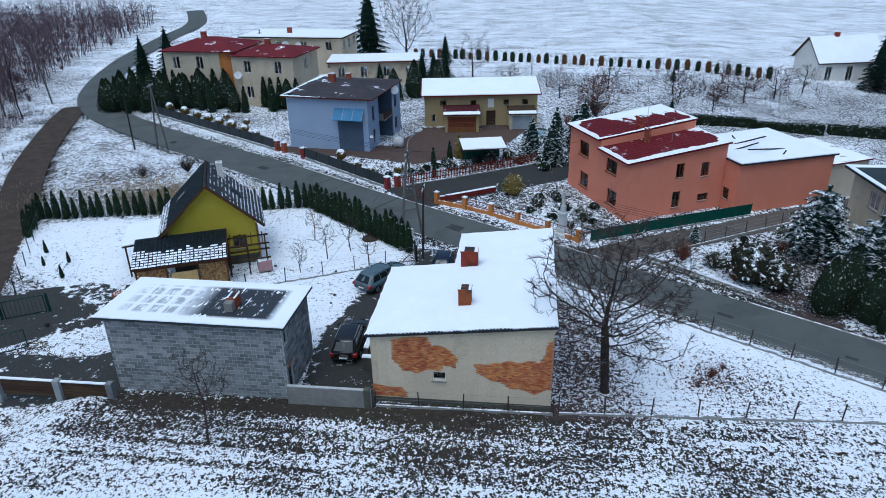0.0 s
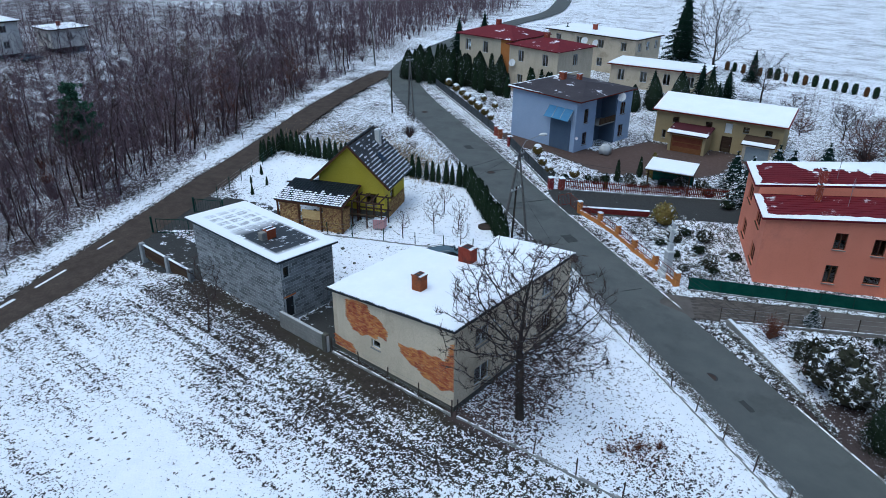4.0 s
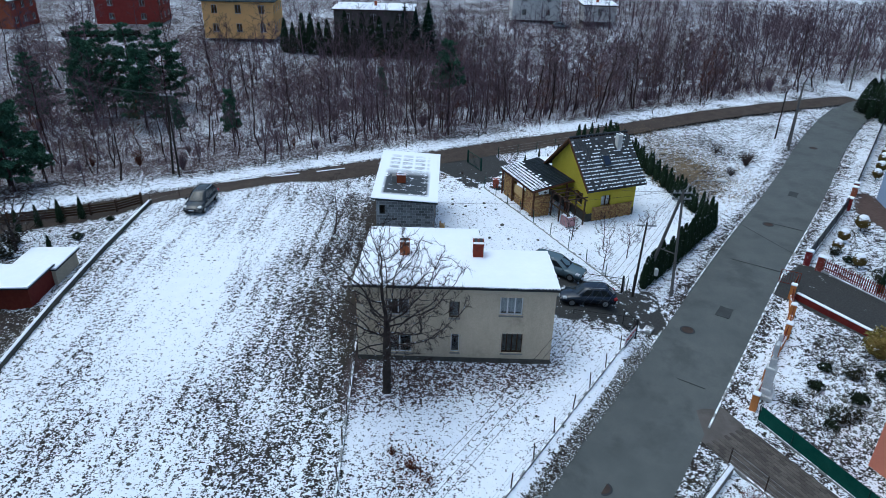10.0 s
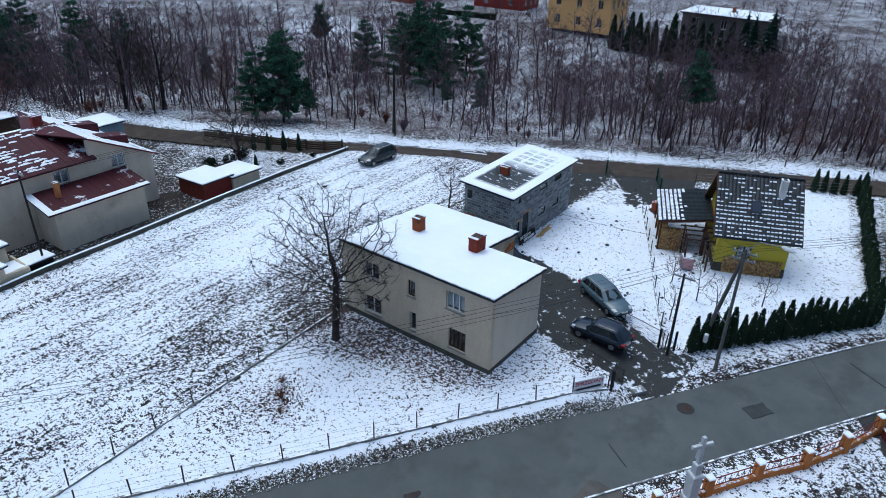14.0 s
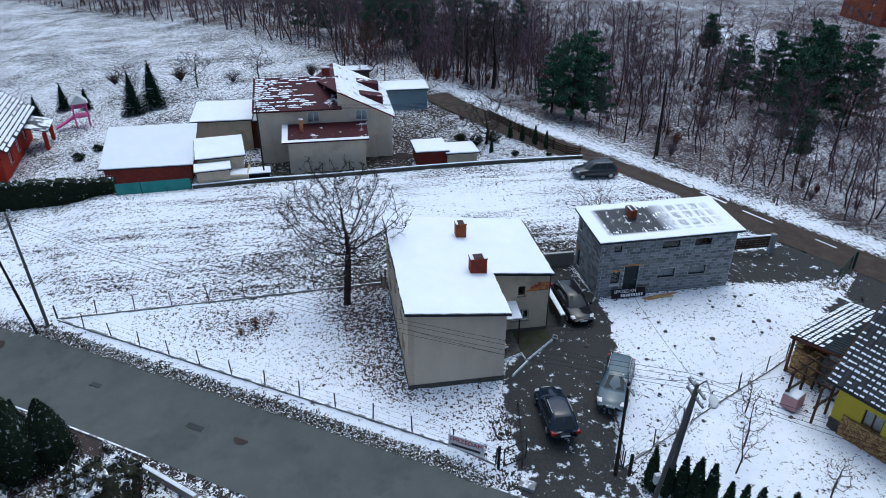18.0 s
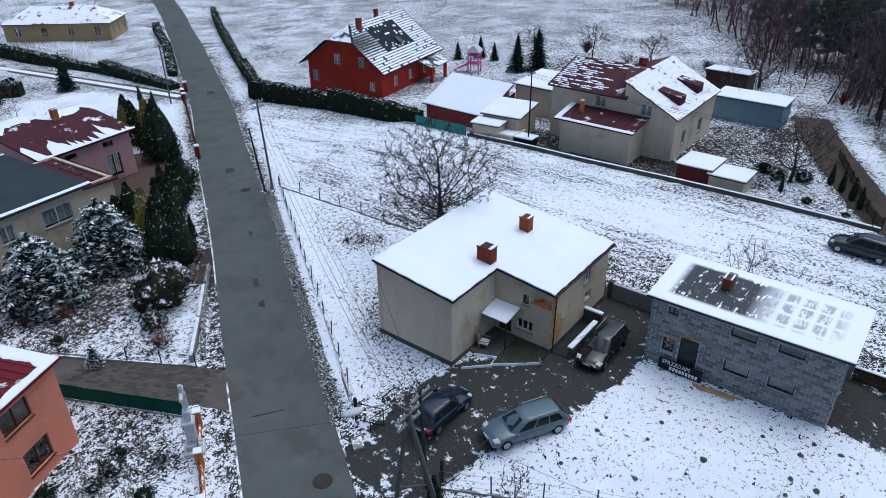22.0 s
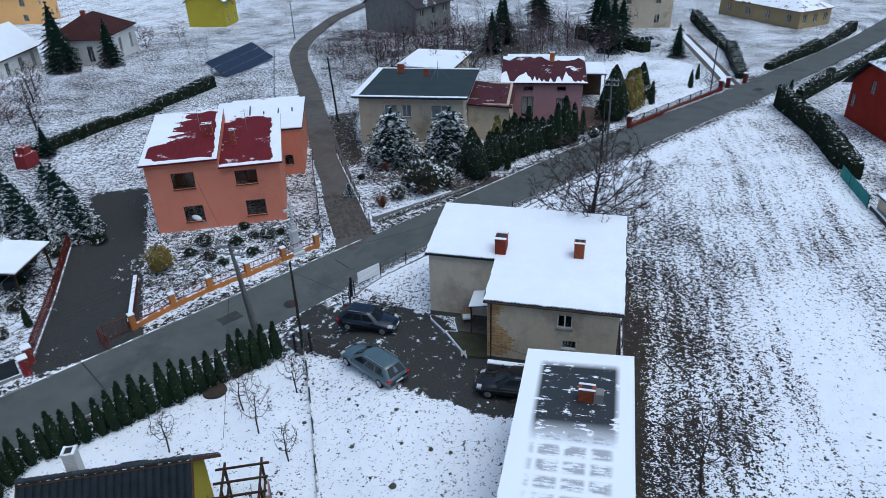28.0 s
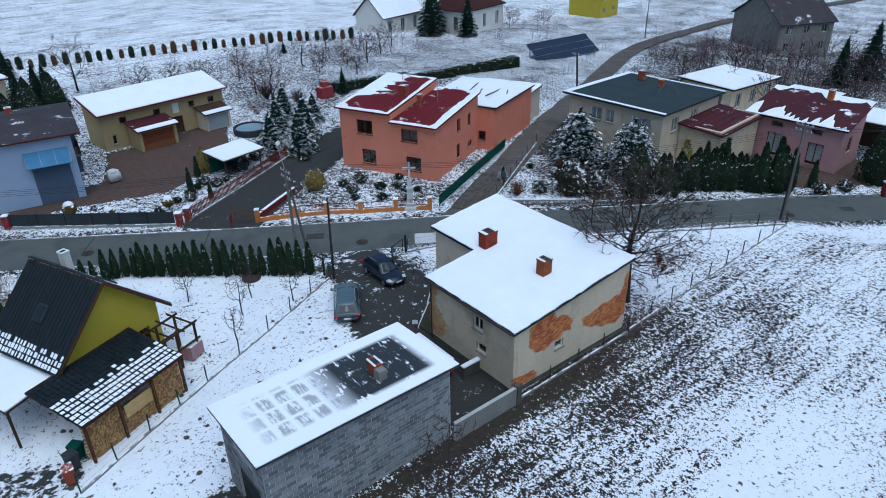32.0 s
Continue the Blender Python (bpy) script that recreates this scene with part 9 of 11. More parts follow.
for z in (1.4, 2.6):
    b = Mesh()
    b.box(-0.9, -0.9, z, 0.9, 0.9, z + 0.12)
    part("deck", b, "pink_plastic", ps)
b = Mesh()
b.hexa([(-1.1, -1.1, 3.2), (1.1, -1.1, 3.2), (1.1, 1.1, 3.2), (-1.1, 1.1, 3.2)], [(-0.1, -0.8, 4.2), (0.1, -0.8, 4.2), (0.1, 0.8, 4.2), (-0.1, 0.8, 4.2)])
part("roof", b, "weathered_white", ps)
b = Mesh()
b.hexa([(0.9, -0.4, 1.2), (3.2, -0.4, 0.1), (3.2, 0.4, 0.1), (0.9, 0.4, 1.2)], [(0.9, -0.4, 1.5), (3.2, -0.4, 0.25), (3.2, 0.4, 0.25), (0.9, 0.4, 1.5)])
part("slide", b, "pink_plastic", ps)
for k, (x, y, mt) in enumerate(((-29.7, 30.2, "brick_red"), (-29.3, 31.2, "anthracite"), (-28.9, 31.8, "green_net"))):
    wb2 = thing("wheelie_bin", x, y, at(x, y), 20 * k, ("red" if k == 0 else "grey" if k == 1 else "green") + " wheeled refuse bin beside the drive", "bin", "bins")
    b = Mesh()
    b.hexa([(-0.24, -0.26, 0.05), (0.24, -0.26, 0.05), (0.24, 0.26, 0.05), (-0.24, 0.26, 0.05)], [(-0.3, -0.33, 0.95), (0.3, -0.33, 0.95), (0.3, 0.33, 0.95), (-0.3, 0.33, 0.95)])
    part("body", b, mt, wb2)
    b = Mesh()
    b.worn(-0.32, -0.36, 0.95, 0.32, 0.36, 1.05, 0.04)
    part("lid", b, mt, wb2)
grl = thing("barbecue", 17.5, 84.0, at(17.5, 84), 0, "small red brick garden barbecue", "barbecue")
b = Mesh()
b.worn(-1.0, -0.7, 0, 1.0, 0.7, 1.6, 0.05)
b.worn(-0.5, -0.5, 1.6, 0.5, 0.5, 2.4, 0.05)
part("oven", b, "brick_red", grl)
bag = thing("snow_sack", -15.3, 71.8, at(-15.3, 71.8), 0, "white wrapped pallet bag on the paving", "sack")
b = Mesh()
b.worn(-0.6, -0.55, 0.12, 0.6, 0.55, 1.15, 0.16)
b.blob((0, 0, 1.1), 0.6, 0.55, 0.28, 0.1, random.Random(2), 10, 8)
part("bag", b, "weathered_white", bag, "", True)
ldr = thing("ladder", -12.0, 22.6, 0.0, 0, "grey ladder leaning at the corner of the block building", "ladder")
for s in (0, 0.4):
    b = Mesh()
    b.tube((-0.45, s, 0), (0.0, s, 1.9) if False else (-0.1, s, 2.2), 0.025, 0.025, 4)
    part("stile", b, "galvanised", ldr)
for k in range(7):
    b = Mesh()
    zz = 0.25 + 0.28 * k
    b.tube((-0.45 + 0.35 * zz / 2.2, 0, zz), (-0.45 + 0.35 * zz / 2.2, 0.4, zz), 0.018, 0.018, 4)
    part("rung", b, "galvanised", ldr)

# ---- vegetation ----


def colonise(seed, stem, centre, radii, count, gap, kill, reach):
    """Points and parents of a branching crown that reaches for scattered buds in an ellipsoid."""
    rs = np.random.RandomState(seed)
    v = rs.standard_normal((count, 3))
    v *= (rs.random_sample((count, 1)) ** 0.42) / np.linalg.norm(v, axis=1, keepdims=True)
    buds = v * np.array(radii) * (1 + 0.10 * np.sin(5 * np.arctan2(v[:, 1:2], v[:, :1]) + seed)) + np.array(centre)
    P = [np.array(q, float) for q in stem]
    up = [-1] + list(range(len(stem) - 1))
    D = np.linalg.norm(buds[:, None] - np.array(P)[None], axis=2)
    best, dist = D.argmin(1), D.min(1)
    seen = set()
    for turn in range(140):
        use = dist < reach if turn > 6 else np.ones(len(buds), bool)
        if not use.any():
            break
        pull = {}
        for i, bud in zip(best[use], buds[use]):
            d = bud - P[i]
            pull[i] = pull.get(i, 0) + d / (np.linalg.norm(d) + 1e-6)
        fresh = []
        for i, d in pull.items():
            d = d / (np.linalg.norm(d) + 1e-6) + rs.standard_normal(3) * 0.10 + np.array([0, 0, 0.05])
            q = P[i] + gap * d / np.linalg.norm(d)
            key = tuple(np.round(q / (gap * 0.45)).astype(int))
            if key not in seen:
                seen.add(key)
                P.append(q)
                up.append(int(i))
                fresh.append(len(P) - 1)
        if not fresh:
            break
        D = np.linalg.norm(buds[:, None] - np.array([P[k] for k in fresh])[None], axis=2)
        j, dm = D.argmin(1), D.min(1)
        near_ = dm < dist
        best[near_], dist[near_] = np.array(fresh)[j[near_]], dm[near_]
        keep = dist > kill
        buds, best, dist = buds[keep], best[keep], dist[keep]
        if not len(buds):
            break
    return P, up


def crown_tree(name, x, y, h, clear, radii, seed, label, trunk_r=0.22, buds=900, gap=0.34, material="bark", twig="twig", group="", twigs=5, fine=0.013, category="tree"):
    """A leafless tree whose limbs fork out of a short trunk into a full crown; each limb a part, its fine sprays under it."""
    rng = random.Random(seed)
    ob = thing(name, x, y, at(x, y), 0, label, category, group)
    n = max(3, int(clear / gap) + 2)
    lean = (rng.gauss(0, 0.05), rng.gauss(0, 0.05))
    stem = [(lean[0] * i * gap, lean[1] * i * gap, -0.2 + i * gap) for i in range(n)]
    P, up = colonise(seed, stem, (0, 0, h - radii[2]), radii, buds, gap, gap * 1.15, gap * 9)
    kids = [0] * len(P)
    own = [0.0] * len(P)
    for i in range(len(P) - 1, -1, -1):
        own[i] = own[i] if own[i] else 1.0
        if up[i] >= 0:
            own[up[i]] += own[i] ** 1.0 if kids[i] else 1.0
            kids[up[i]] += 1
    top = max(own)
    rad = [0.006 + (trunk_r - 0.006) * (o / top) ** 0.56 for o in own]
    limb_of, size_ = [-1] * len(P), {}
    for i in range(n, len(P)):
        limb_of[i] = i if up[i] < n else limb_of[up[i]]
        size_[limb_of[i]] = size_.get(limb_of[i], 0) + 1
    trunk, wood, spray = Mesh(), {}, {}
    trunk.tube(stem[0], stem[1], rad[0] * 1.5, rad[1] * 1.1, 9, False)
    for i in range(2, n):
        trunk.tube(stem[i - 1], stem[i], rad[i - 1] * (1.1 if i == 2 else 1), rad[i], 9, False)
    for i in range(n, len(P)):
        k = limb_of[i]
        big = size_[k] > 14
        wd = wood.setdefault(k, Mesh()) if big else trunk
        a, c = Vector(P[up[i]]), Vector(P[i])
        r0 = min(rad[up[i]], rad[i] * 1.35)
        wd.tube(a, c, r0, rad[i], 6 if rad[i] > 0.06 else (4 if rad[i] > 0.025 else 3), False)
        if own[i] < 5 and big:
            d = (c - a).normalized()
            tw = spray.setdefault(k, Mesh())
            for j in range(twigs + (1 if not kids[i] else 0)):
                s_ = (d + Vector((rng.gauss(0, 0.6), rng.gauss(0, 0.6), rng.gauss(0.12, 0.45)))).normalized()
                b0 = a.lerp(c, rng.random())
                e = b0 + s_ * gap * rng.uniform(0.8, 2.0)
                w = s_.orthogonal().normalized() * fine
                tw.add([b0 - w, b0 + w, e], [(0, 1, 2)])
    part("trunk", trunk, material, ob)
    for k, wd in wood.items():
        limb = part("limb", wd, material, ob)
        if k in spray:
            part("spray", spray[k], twig, limb)["kind"] = "stuff"
    return ob


crown_tree("walnut_tree", 6.0, 21.6, 11.4, 4.6, (4.9, 4.9, 4.7), 12, "tall bare dark-barked tree beside the house, snow on its limbs", 0.25, 1500, 0.30)
crown_tree("roadside_tree", -16.0, -41.0, 15.0, 3.2, (4.2, 4.2, 6.0), 15, "large bare dark tree at the edge of the wood", 0.28, 800, 0.42, group="trees by the track")
crown_tree("roadside_tree", -19.5, -37.5, 14.0, 3.0, (3.8, 3.8, 5.6), 16, "large bare dark tree at the edge of the wood", 0.26, 750, 0.42, group="trees by the track")
crown_tree("apple_tree", -12.5, -12.2, 6.2, 1.5, (4.0, 4.0, 2.6), 17, "spreading bare apple tree with snow along its limbs", 0.17, 600, 0.30, group="garden trees")
crown_tree("willow", -0.6, -43.5, 9.8, 1.2, (4.0, 4.0, 4.4), 18, "round-crowned willow with dense rust-brown twigs", 0.24, 800, 0.32, "bark_warm", "twig_red", twigs=5)
crown_tree("birch", -24, 131, 15, 2.6, (5.6, 5.6, 6.0), 19, "large bare pale-twigged tree at the field edge", 0.24, 800, 0.42)

crown_tree("young_tree", -15.8, 15.0, 6.0, 2.2, (1.9, 1.9, 2.1), 8, "slender bare young tree in the snowy field", 0.07, 240, 0.22, "twig", "twig", twigs=3, fine=0.009)
for k, (x, y, h) in enumerate(((-14.2, 41.0, 3.4), (-12.0, 38.5, 3.0), (-15.8, 39.2, 3.6), (-18.2, 43.5, 2.8), (-17.4, 36.6, 2.6))):
    crown_tree("fruit_tree", x, y, h * 1.1, 0.9, (h * 0.34, h * 0.34, h * 0.40), 40 + k, "small bare fruit tree on the snowy lawn", 0.045, 120, 0.18, "twig", "twig", "fruit trees", 3, 0.008)
for k, (x, y, h) in enumerate(((6, 99.5, 5), (10.6, 92, 5.5), (14.2, 106, 5), (24.2, 103, 5), (34, 98, 5), (-2, 104, 4.5), (40, 103, 5.5), (46, 108, 5), (28, 92, 4), (-9, 112, 9), (25, -43, 6), (2.5, -52, 6), (16, -45, 5.5), (34, -40, 5), 
                                (62, 55, 6), (70, 60, 6.5), (55, 52, 5), (80, 52, 7), (92, 42, 7), (86, 60, 6), (74, 35, 6.5), (96, 30, 7), (63, 42, 6), (105, 38, 8), (34, 112, 4.5), (110, 20, 7), (88, 22, 6.5))):
    crown_tree("garden_tree", x, y, h, h * 0.24, (h * 0.46, h * 0.46, h * 0.40), 60 + k, "bare garden tree with fine brown twigs", 0.012 * h + 0.04, 200, 0.36, "bark", "twig", "garden trees", 4, 0.014)
crown_tree("rust_tree", 10.8, 87.2, 6.5, 0.8, (3.4, 3.4, 2.9), 78, "broad low tree with dense rust-red twigs", 0.16, 420, 0.32, "bark_warm", "twig_red", twigs=6)


for k, (x, y, h) in enumerate(((27, 101, 3.6), (33, 104, 4.2), (38, 107, 3.4), (24, 97, 3.2), (30, 98, 2.8), (82, 113, 5.0), (86, 116, 4.4), (12, 101, 3.8), (1, 97, 3.4), (4, 108, 3.2), (92, 112, 4.5))):
    crown_tree("rust_shrub", x, y, h, 0.4, (h * 0.55, h * 0.55, h * 0.46), 300 + k, "leafless shrub with dense rust-brown twigs", 0.08, 220, 0.3, "bark_warm", "twig_red" if k % 3 else "twig", "rusty shrubs", 5, 0.014, "shrub")


def conifer(name, h, r, seed, material="spruce", trunk=True, tiers=11, droop=0.25, density=20, full=0.85):
    """Trunk and crown meshes of a spruce: tiers of drooping fronds, each of many small sprays."""
    rng = random.Random(seed)
    t_, c = Mesh(), Mesh()
    t_.tube((0, 0, -0.2), (0, 0, h * 0.92), h * 0.016 + 0.03, 0.02, 6)
    for i in range(tiers):
        f = i / (tiers - 1)
        z = h * (0.08 + 0.86 * f)
        rad = r * (1 - f) ** full * (1 if full > 0.8 else min(1, 0.72 + f)) + 0.12
        n = max(5, int(density * (1 - 0.6 * f)))
        for k in range(n):
            a = 2 * math.pi * (k + rng.uniform(-0.3, 0.3)) / n + i
            L = rad * rng.uniform(0.75, 1.12)
            d = Vector((math.cos(a), math.sin(a), 0))
            s = Vector((-d.y, d.x, 0))
            m_ = max(4, int(L / 0.2))
            for j in range(m_):
                g = (j + 0.6) / m_
                p_ = d * L * g + Vector((0, 0, z - droop * L * g * g + rng.uniform(-0.06, 0.06)))
                w = 0.46 * (1.1 - 0.5 * g) * min(1.0, 0.4 + rad * 0.35)
                for sg in (-1, 1):
                    tip = p_ + s * sg * w * rng.uniform(0.8, 1.3) + d * w * 0.6 + Vector((0, 0, -w * rng.uniform(0.1, 0.5)))
                    c.add([p_ - d * w * 0.35, p_ + d * w * 0.55 + Vector((0, 0, 0.03)), tip], [(0, 1, 2) if sg > 0 else (0, 2, 1)])
    c.lathe([(r * 0.35, h * 0.06), (r * 0.5, h * 0.2), (r * 0.3, h * 0.6), (0.03, h * 0.93)], 9)
    tm, cm = t_.data("trunk"), c.data("crown")
    tm.materials.append(MATS["bark"])
    cm.materials.append(MATS[material])
    return tm, cm


def plant(name, meshes, x, y, scale, label, category, group="", turn=None, z=None, lift=0.0):
    ob = thing(name, x, y, (at(x, y) if z is None else z) + lift, random.uniform(0, 360) if turn is None else turn, label, category, group)
    for nm, me_ in meshes:
        o = new(nm, me_)
        o.parent = ob
        o.scale = (scale, scale, scale)
    return ob


random.seed(7)
spr = [conifer("spruce", 5.8, 2.4, s, "spruce_snowy") for s in (1, 2)]
spr_wide = [conifer("spruce", 6.0, 3.4, s, "spruce_snowy", True, 10, 0.22, 26, 0.55) for s in (8, 9)]
for k, (x, y, s) in enumerate(((25.6, 43.6, 1.08), (27.2, 37.6, 1.06))):
    t_, c_ = spr_wide[k]
    plant("spruce", (("trunk", t_), ("crown", c_)), x, y, s, "broad blue-green spruce, its layered boughs edged with snow", "spruce", "snowy spruces")
spr_dark = [conifer("spruce", 8.0, 2.2, s, "spruce", True, 13) for s in (3, 4)]
SN = "dense blue-green spruce with snow lying on its branches"
for k, (x, y, s) in enumerate(((1.6, 69.0, 0.85), (4.0, 66.6, 0.95), (6.8, 70.5, 1.0), (4.6, 73.4, 0.9), (10.8, 75.5, 0.7), (8.4, 79, 0.85),
                                (16, 45.2, 0.3))):
    t_, c_ = spr[k % 2]
    plant("spruce", (("trunk", t_), ("crown", c_)), x, y, s, SN, "spruce", "snowy spruces")
for k, (x, y, s) in enumerate(((-33.4, 138, 1.9), (-15.2, 106, 0.85), (-17.5, 108, 0.8), (-13.5, 109, 0.75), (-24.5, 105.5, 0.6), (-15.8, 128.5, 0.75), (-13.0, 103.5, 0.6), (31.7, -31.2, 0.75), (29.5, -33.6, 0.85), (42.1, -36.4, 0.5), (39, -35.9, 0.4), (45, -34, 0.4), (-68, 116, 1.2), (-70, 110, 1.1), (60, 114, 1.3), (63, 117, 1.5), (66, 109, 1.1), (-51.5, 122, 1.0),
                                (92.8, 21.6, 1.35), (98, 42.7, 1.3), (101.5, 44, 1.2), (101, 23.4, 1.4), (104, 20, 1.2), (89, 43.6, 1.05), (118, 25, 1.5), (123, 38, 1.3), (98, 20, 0.9), (20.5, 84, 0.5), (90, 10, 0.8), (26, 113, 0.3), (135, 40, 1.5), (140, 15, 1.4), (-107, 17.5, 1.35), (-109.5, 20, 1.5), (-105.5, 20.5, 1.2), (-111, 15, 1.3))):
    t_, c_ = spr_dark[k % 2]
    plant("spruce", (("trunk", t_), ("crown", c_)), x, y, s, "dark green conifer dusted with snow", "spruce", "dark conifers")


def column(h, r, seed, material, n=520, pointed=1.0, size=0.16):
    """A dense columnar or conical evergreen of small upright sprays round a core."""
    rng = random.Random(seed)
    c = Mesh()
    prof = [(r * 0.55, 0.0), (r * 0.82, h * 0.15), (r * 0.80, h * 0.4), (r * 0.55, h * 0.7), (r * 0.2, h * 0.92), (0.02, h * 0.985)] if pointed else [(r * 0.6, 0), (r * 0.85, h * 0.2), (r * 0.9, h * 0.6), (r * 0.7, h * 0.9), (0.05, h * 0.98)]
    c.lathe(prof, 8)
    for i in range(n):
        f = rng.random() ** 0.9
        rr = r * (1 - f) ** 0.72 * 1.16 if pointed else r * (1 - max(0, f - 0.75) * 2.2)
        rr = min(rr, r) * rng.uniform(0.8, 1.06)
        a = rng.uniform(0, 6.283)
        c.leaf((rr * math.cos(a), rr * math.sin(a), f * h), size * rng.uniform(0.7, 1.4), rng, 0.9)
    me_ = c.data("foliage")
    me_.materials.append(MATS[material])
    return me_


thj = [column(2.7, 0.42, s, "thuja", 560, 1.0, 0.13) for s in (1, 2, 3)]
thj_gold = [column(2.2, 0.55, 4, "thuja_gold")]
random.seed(11)


def hedge_row(p0, p1, gap, lo, hi, label, group, jitter=0.1, meshes=thj):
    L, d = unit(p0, p1)
    n = round(L / gap)
    for i in range(n + 1):
        x, y = p0[0] + d.x * L * i / n + random.uniform(-jitter, jitter), p0[1] + d.y * L * i / n + random.uniform(-jitter, jitter)
        plant("thuja", (("foliage", random.choice(meshes)),), x, y, random.uniform(lo, hi), label, "thuja", group)


TL = "slim dark green thuja in a pointed hedge row"
hedge_row((-9.0, 41.2), (-20.6, 50.6), 0.74, 0.92, 1.25, TL, "thujas along the road")
hedge_row((-21.2, 50.8), (-47.0, 45.8), 0.85, 0.75, 1.1, TL, "thujas behind the yellow house")
hedge_row((-47.0, 45.2), (-45.5, 41.5), 0.9, 0.7, 1.0, TL, "thujas behind the yellow house")
TS = "tall dark green thuja dusted with snow"
thj_snow = [column(2.7, 0.75, s, "thuja_snowy", 1500, 1.0, 0.10) for s in (5, 6)]
hedge_row((27.6, 31.6), (35.6, 25.4), 1.0, 1.2, 1.75, TS, "thujas before the rose house", 0.35, thj_snow)
hedge_row((27.0, 33.6), (33.5, 28.6), 1.5, 1.1, 1.5, TS, "thujas before the rose house", 0.4, thj_snow)
hedge_row((34.5, 31.8), (37.0, 33.8), 1.2, 1.3, 1.7, TS, "thujas before the rose house", 0.3, thj_snow)
hedge_row((52.0, 20.0), (60, 16.5), 1.6, 1.2, 1.8, TS, "thujas before the rose house", 0.4, thj_snow)
thj_big = [column(4.6, 1.45, s, "thuja_snowy", 4600, 1.0, 0.11) for s in (15, 16)]
for x, y, s in ((22.9, 33.7, 0.95), (24.4, 34.6, 1.05), (25.4, 32.6, 0.9)):
    plant("thuja", (("foliage", random.choice(thj_big)),), x, y, s, "very broad dark thuja speckled with snow by the road", "thuja", "thujas before the rose house")
rs_ = random.Random(31)
for k in range(13):
    f_ = k / 12
    plant("evergreen", (("foliage", rs_.choice(thj_big)),), -65 + 19 * f_ + rs_.uniform(-0.7, 0.7), 88.4 + 3.2 * f_ + rs_.uniform(-0.8, 0.8), rs_.uniform(1.0, 1.5), "big dense dark evergreen before the tan houses", "evergreen", "evergreens at the tan houses")
plant("evergreen", (("foliage", thj_big[0]),), 46.4, 20.6, 1.5, "tall evergreen heavily speckled with snow", "evergreen")
for x, y, s_ in ((-20.5, 97, 1.1), (-17.5, 99.5, 1.3), (-14, 102.5, 1.2), (-22.5, 94, 0.9), (-38.5, 93.5, 1.15), (-36.2, 91, 1.0), (-44, 88.6, 0.8)):
    plant("evergreen", (("foliage", rs_.choice(thj_big)),), x, y, s_, "big dense dark evergreen dusted with snow", "evergreen", "evergreens at the tan houses")
hedge_row((37.5, 33.6), (43, 34.6), 1.3, 1.3, 1.7, "golden-green columnar thuja between two houses", "golden thujas", 0.3, thj_gold + thj)
hedge_row((49.4, 19.6), (53.5, 17.6), 1.4, 2.0, 2.5, "big golden-green evergreen with snow patches", "golden thujas", 0.3, thj_gold)
hedge_row((-63, 88.6), (-47, 92.6), 1.45, 1.8, 2.4, "tall dense dark thuja before the tan houses", "thujas at the tan houses", 0.35)
hedge_row((-61, 86.9), (-50, 89.6), 2.2, 1.2, 1.6, "tall dense dark thuja before the tan houses", "thujas at the tan houses", 0.5)
hedge_row((-40.5, 91.5), (-37.5, 90.5), 1.5, 1.5, 1.8, "tall dense dark thuja before the tan houses", "thujas at the tan houses", 0.3)
rnd_dark, rnd_rust = [column(2.4, 0.62, s, "thuja", 420, 0) for s in (7, 8)], [column(2.3, 0.6, s, "thuja_rust", 420, 0) for s in (9, 10)]
hedge_row((-23, 136), (44, 119), 1.75, 0.62, 0.92, "small round-topped conifer in a long field-edge row", "field-edge conifers", 0.2, rnd_dark + rnd_rust)
for x, y, s, g in ((-9.9, 64.6, 0.85, 0), (-9.3, 60.6, 0.7, 0), (-7.1, 67.8, 1.3, 1), (-8.2, 66.8, 0.9, 0), (-15.9, -13.8, 0.8, 0), (-17.1, -12.6, 0.8, 0), (-18.3, -11.2, 0.85, 0), (-19.2, -9.6, 0.8, 0), (-12.4, -9.1, 0.6, 0), (-45.3, 100, 1.6, 0), (-52.3, 90.8, 1.8, 0), (-38, 89, 1.9, 0), (-33.5, 87.5, 2.0, 0),
                   (-40, 36, 0.35, 0), (-38.2, 36.8, 0.4, 0), (-37, 34, 0.45, 0), (-41.5, 38.5, 0.45, 0), (33.2, 26.6, 1.9, 0), (34.6, 25.8, 2.1, 0), (36.0, 24.9, 1.7, 0), (31.4, 29.6, 1.9, 0), (30.2, 31.0, 1.7, 0), (29.4, 32.8, 2.0, 1), (39.0, 24.0, 1.1, 0), (56, 17.5, 1.6, 1), (57.5, 18.5, 1.8, 1), (55, 15.5, 1.2, 0), (66, 9.5, 1.0, 0), (25.6, 31.0, 0.9, 0), (72, 8, 0.9, 0),
                   (-50, 96, 1.9, 0), (-56, 91, 2.1, 0), (-60, 93.5, 2.2, 0), (-63, 96, 2.0, 0), (-47.5, 88.2, 1.9, 0), (-58.2, 89.2, 1.7, 0), (-66, 98.5, 1.8, 0), (-54.5, 88.6, 2.0, 0), (-42, 88, 1.5, 0), (-30, 84, 1.2, 0), (58, -1.2, 1.0, 0), (60, -3, 1.1, 0)):
    plant("thuja", (("foliage", thj_gold[0] if g else random.choice(thj)),), x, y, s, "golden-green columnar garden thuja" if g else "dark columnar thuja dusted with snow", "thuja", "garden thujas")


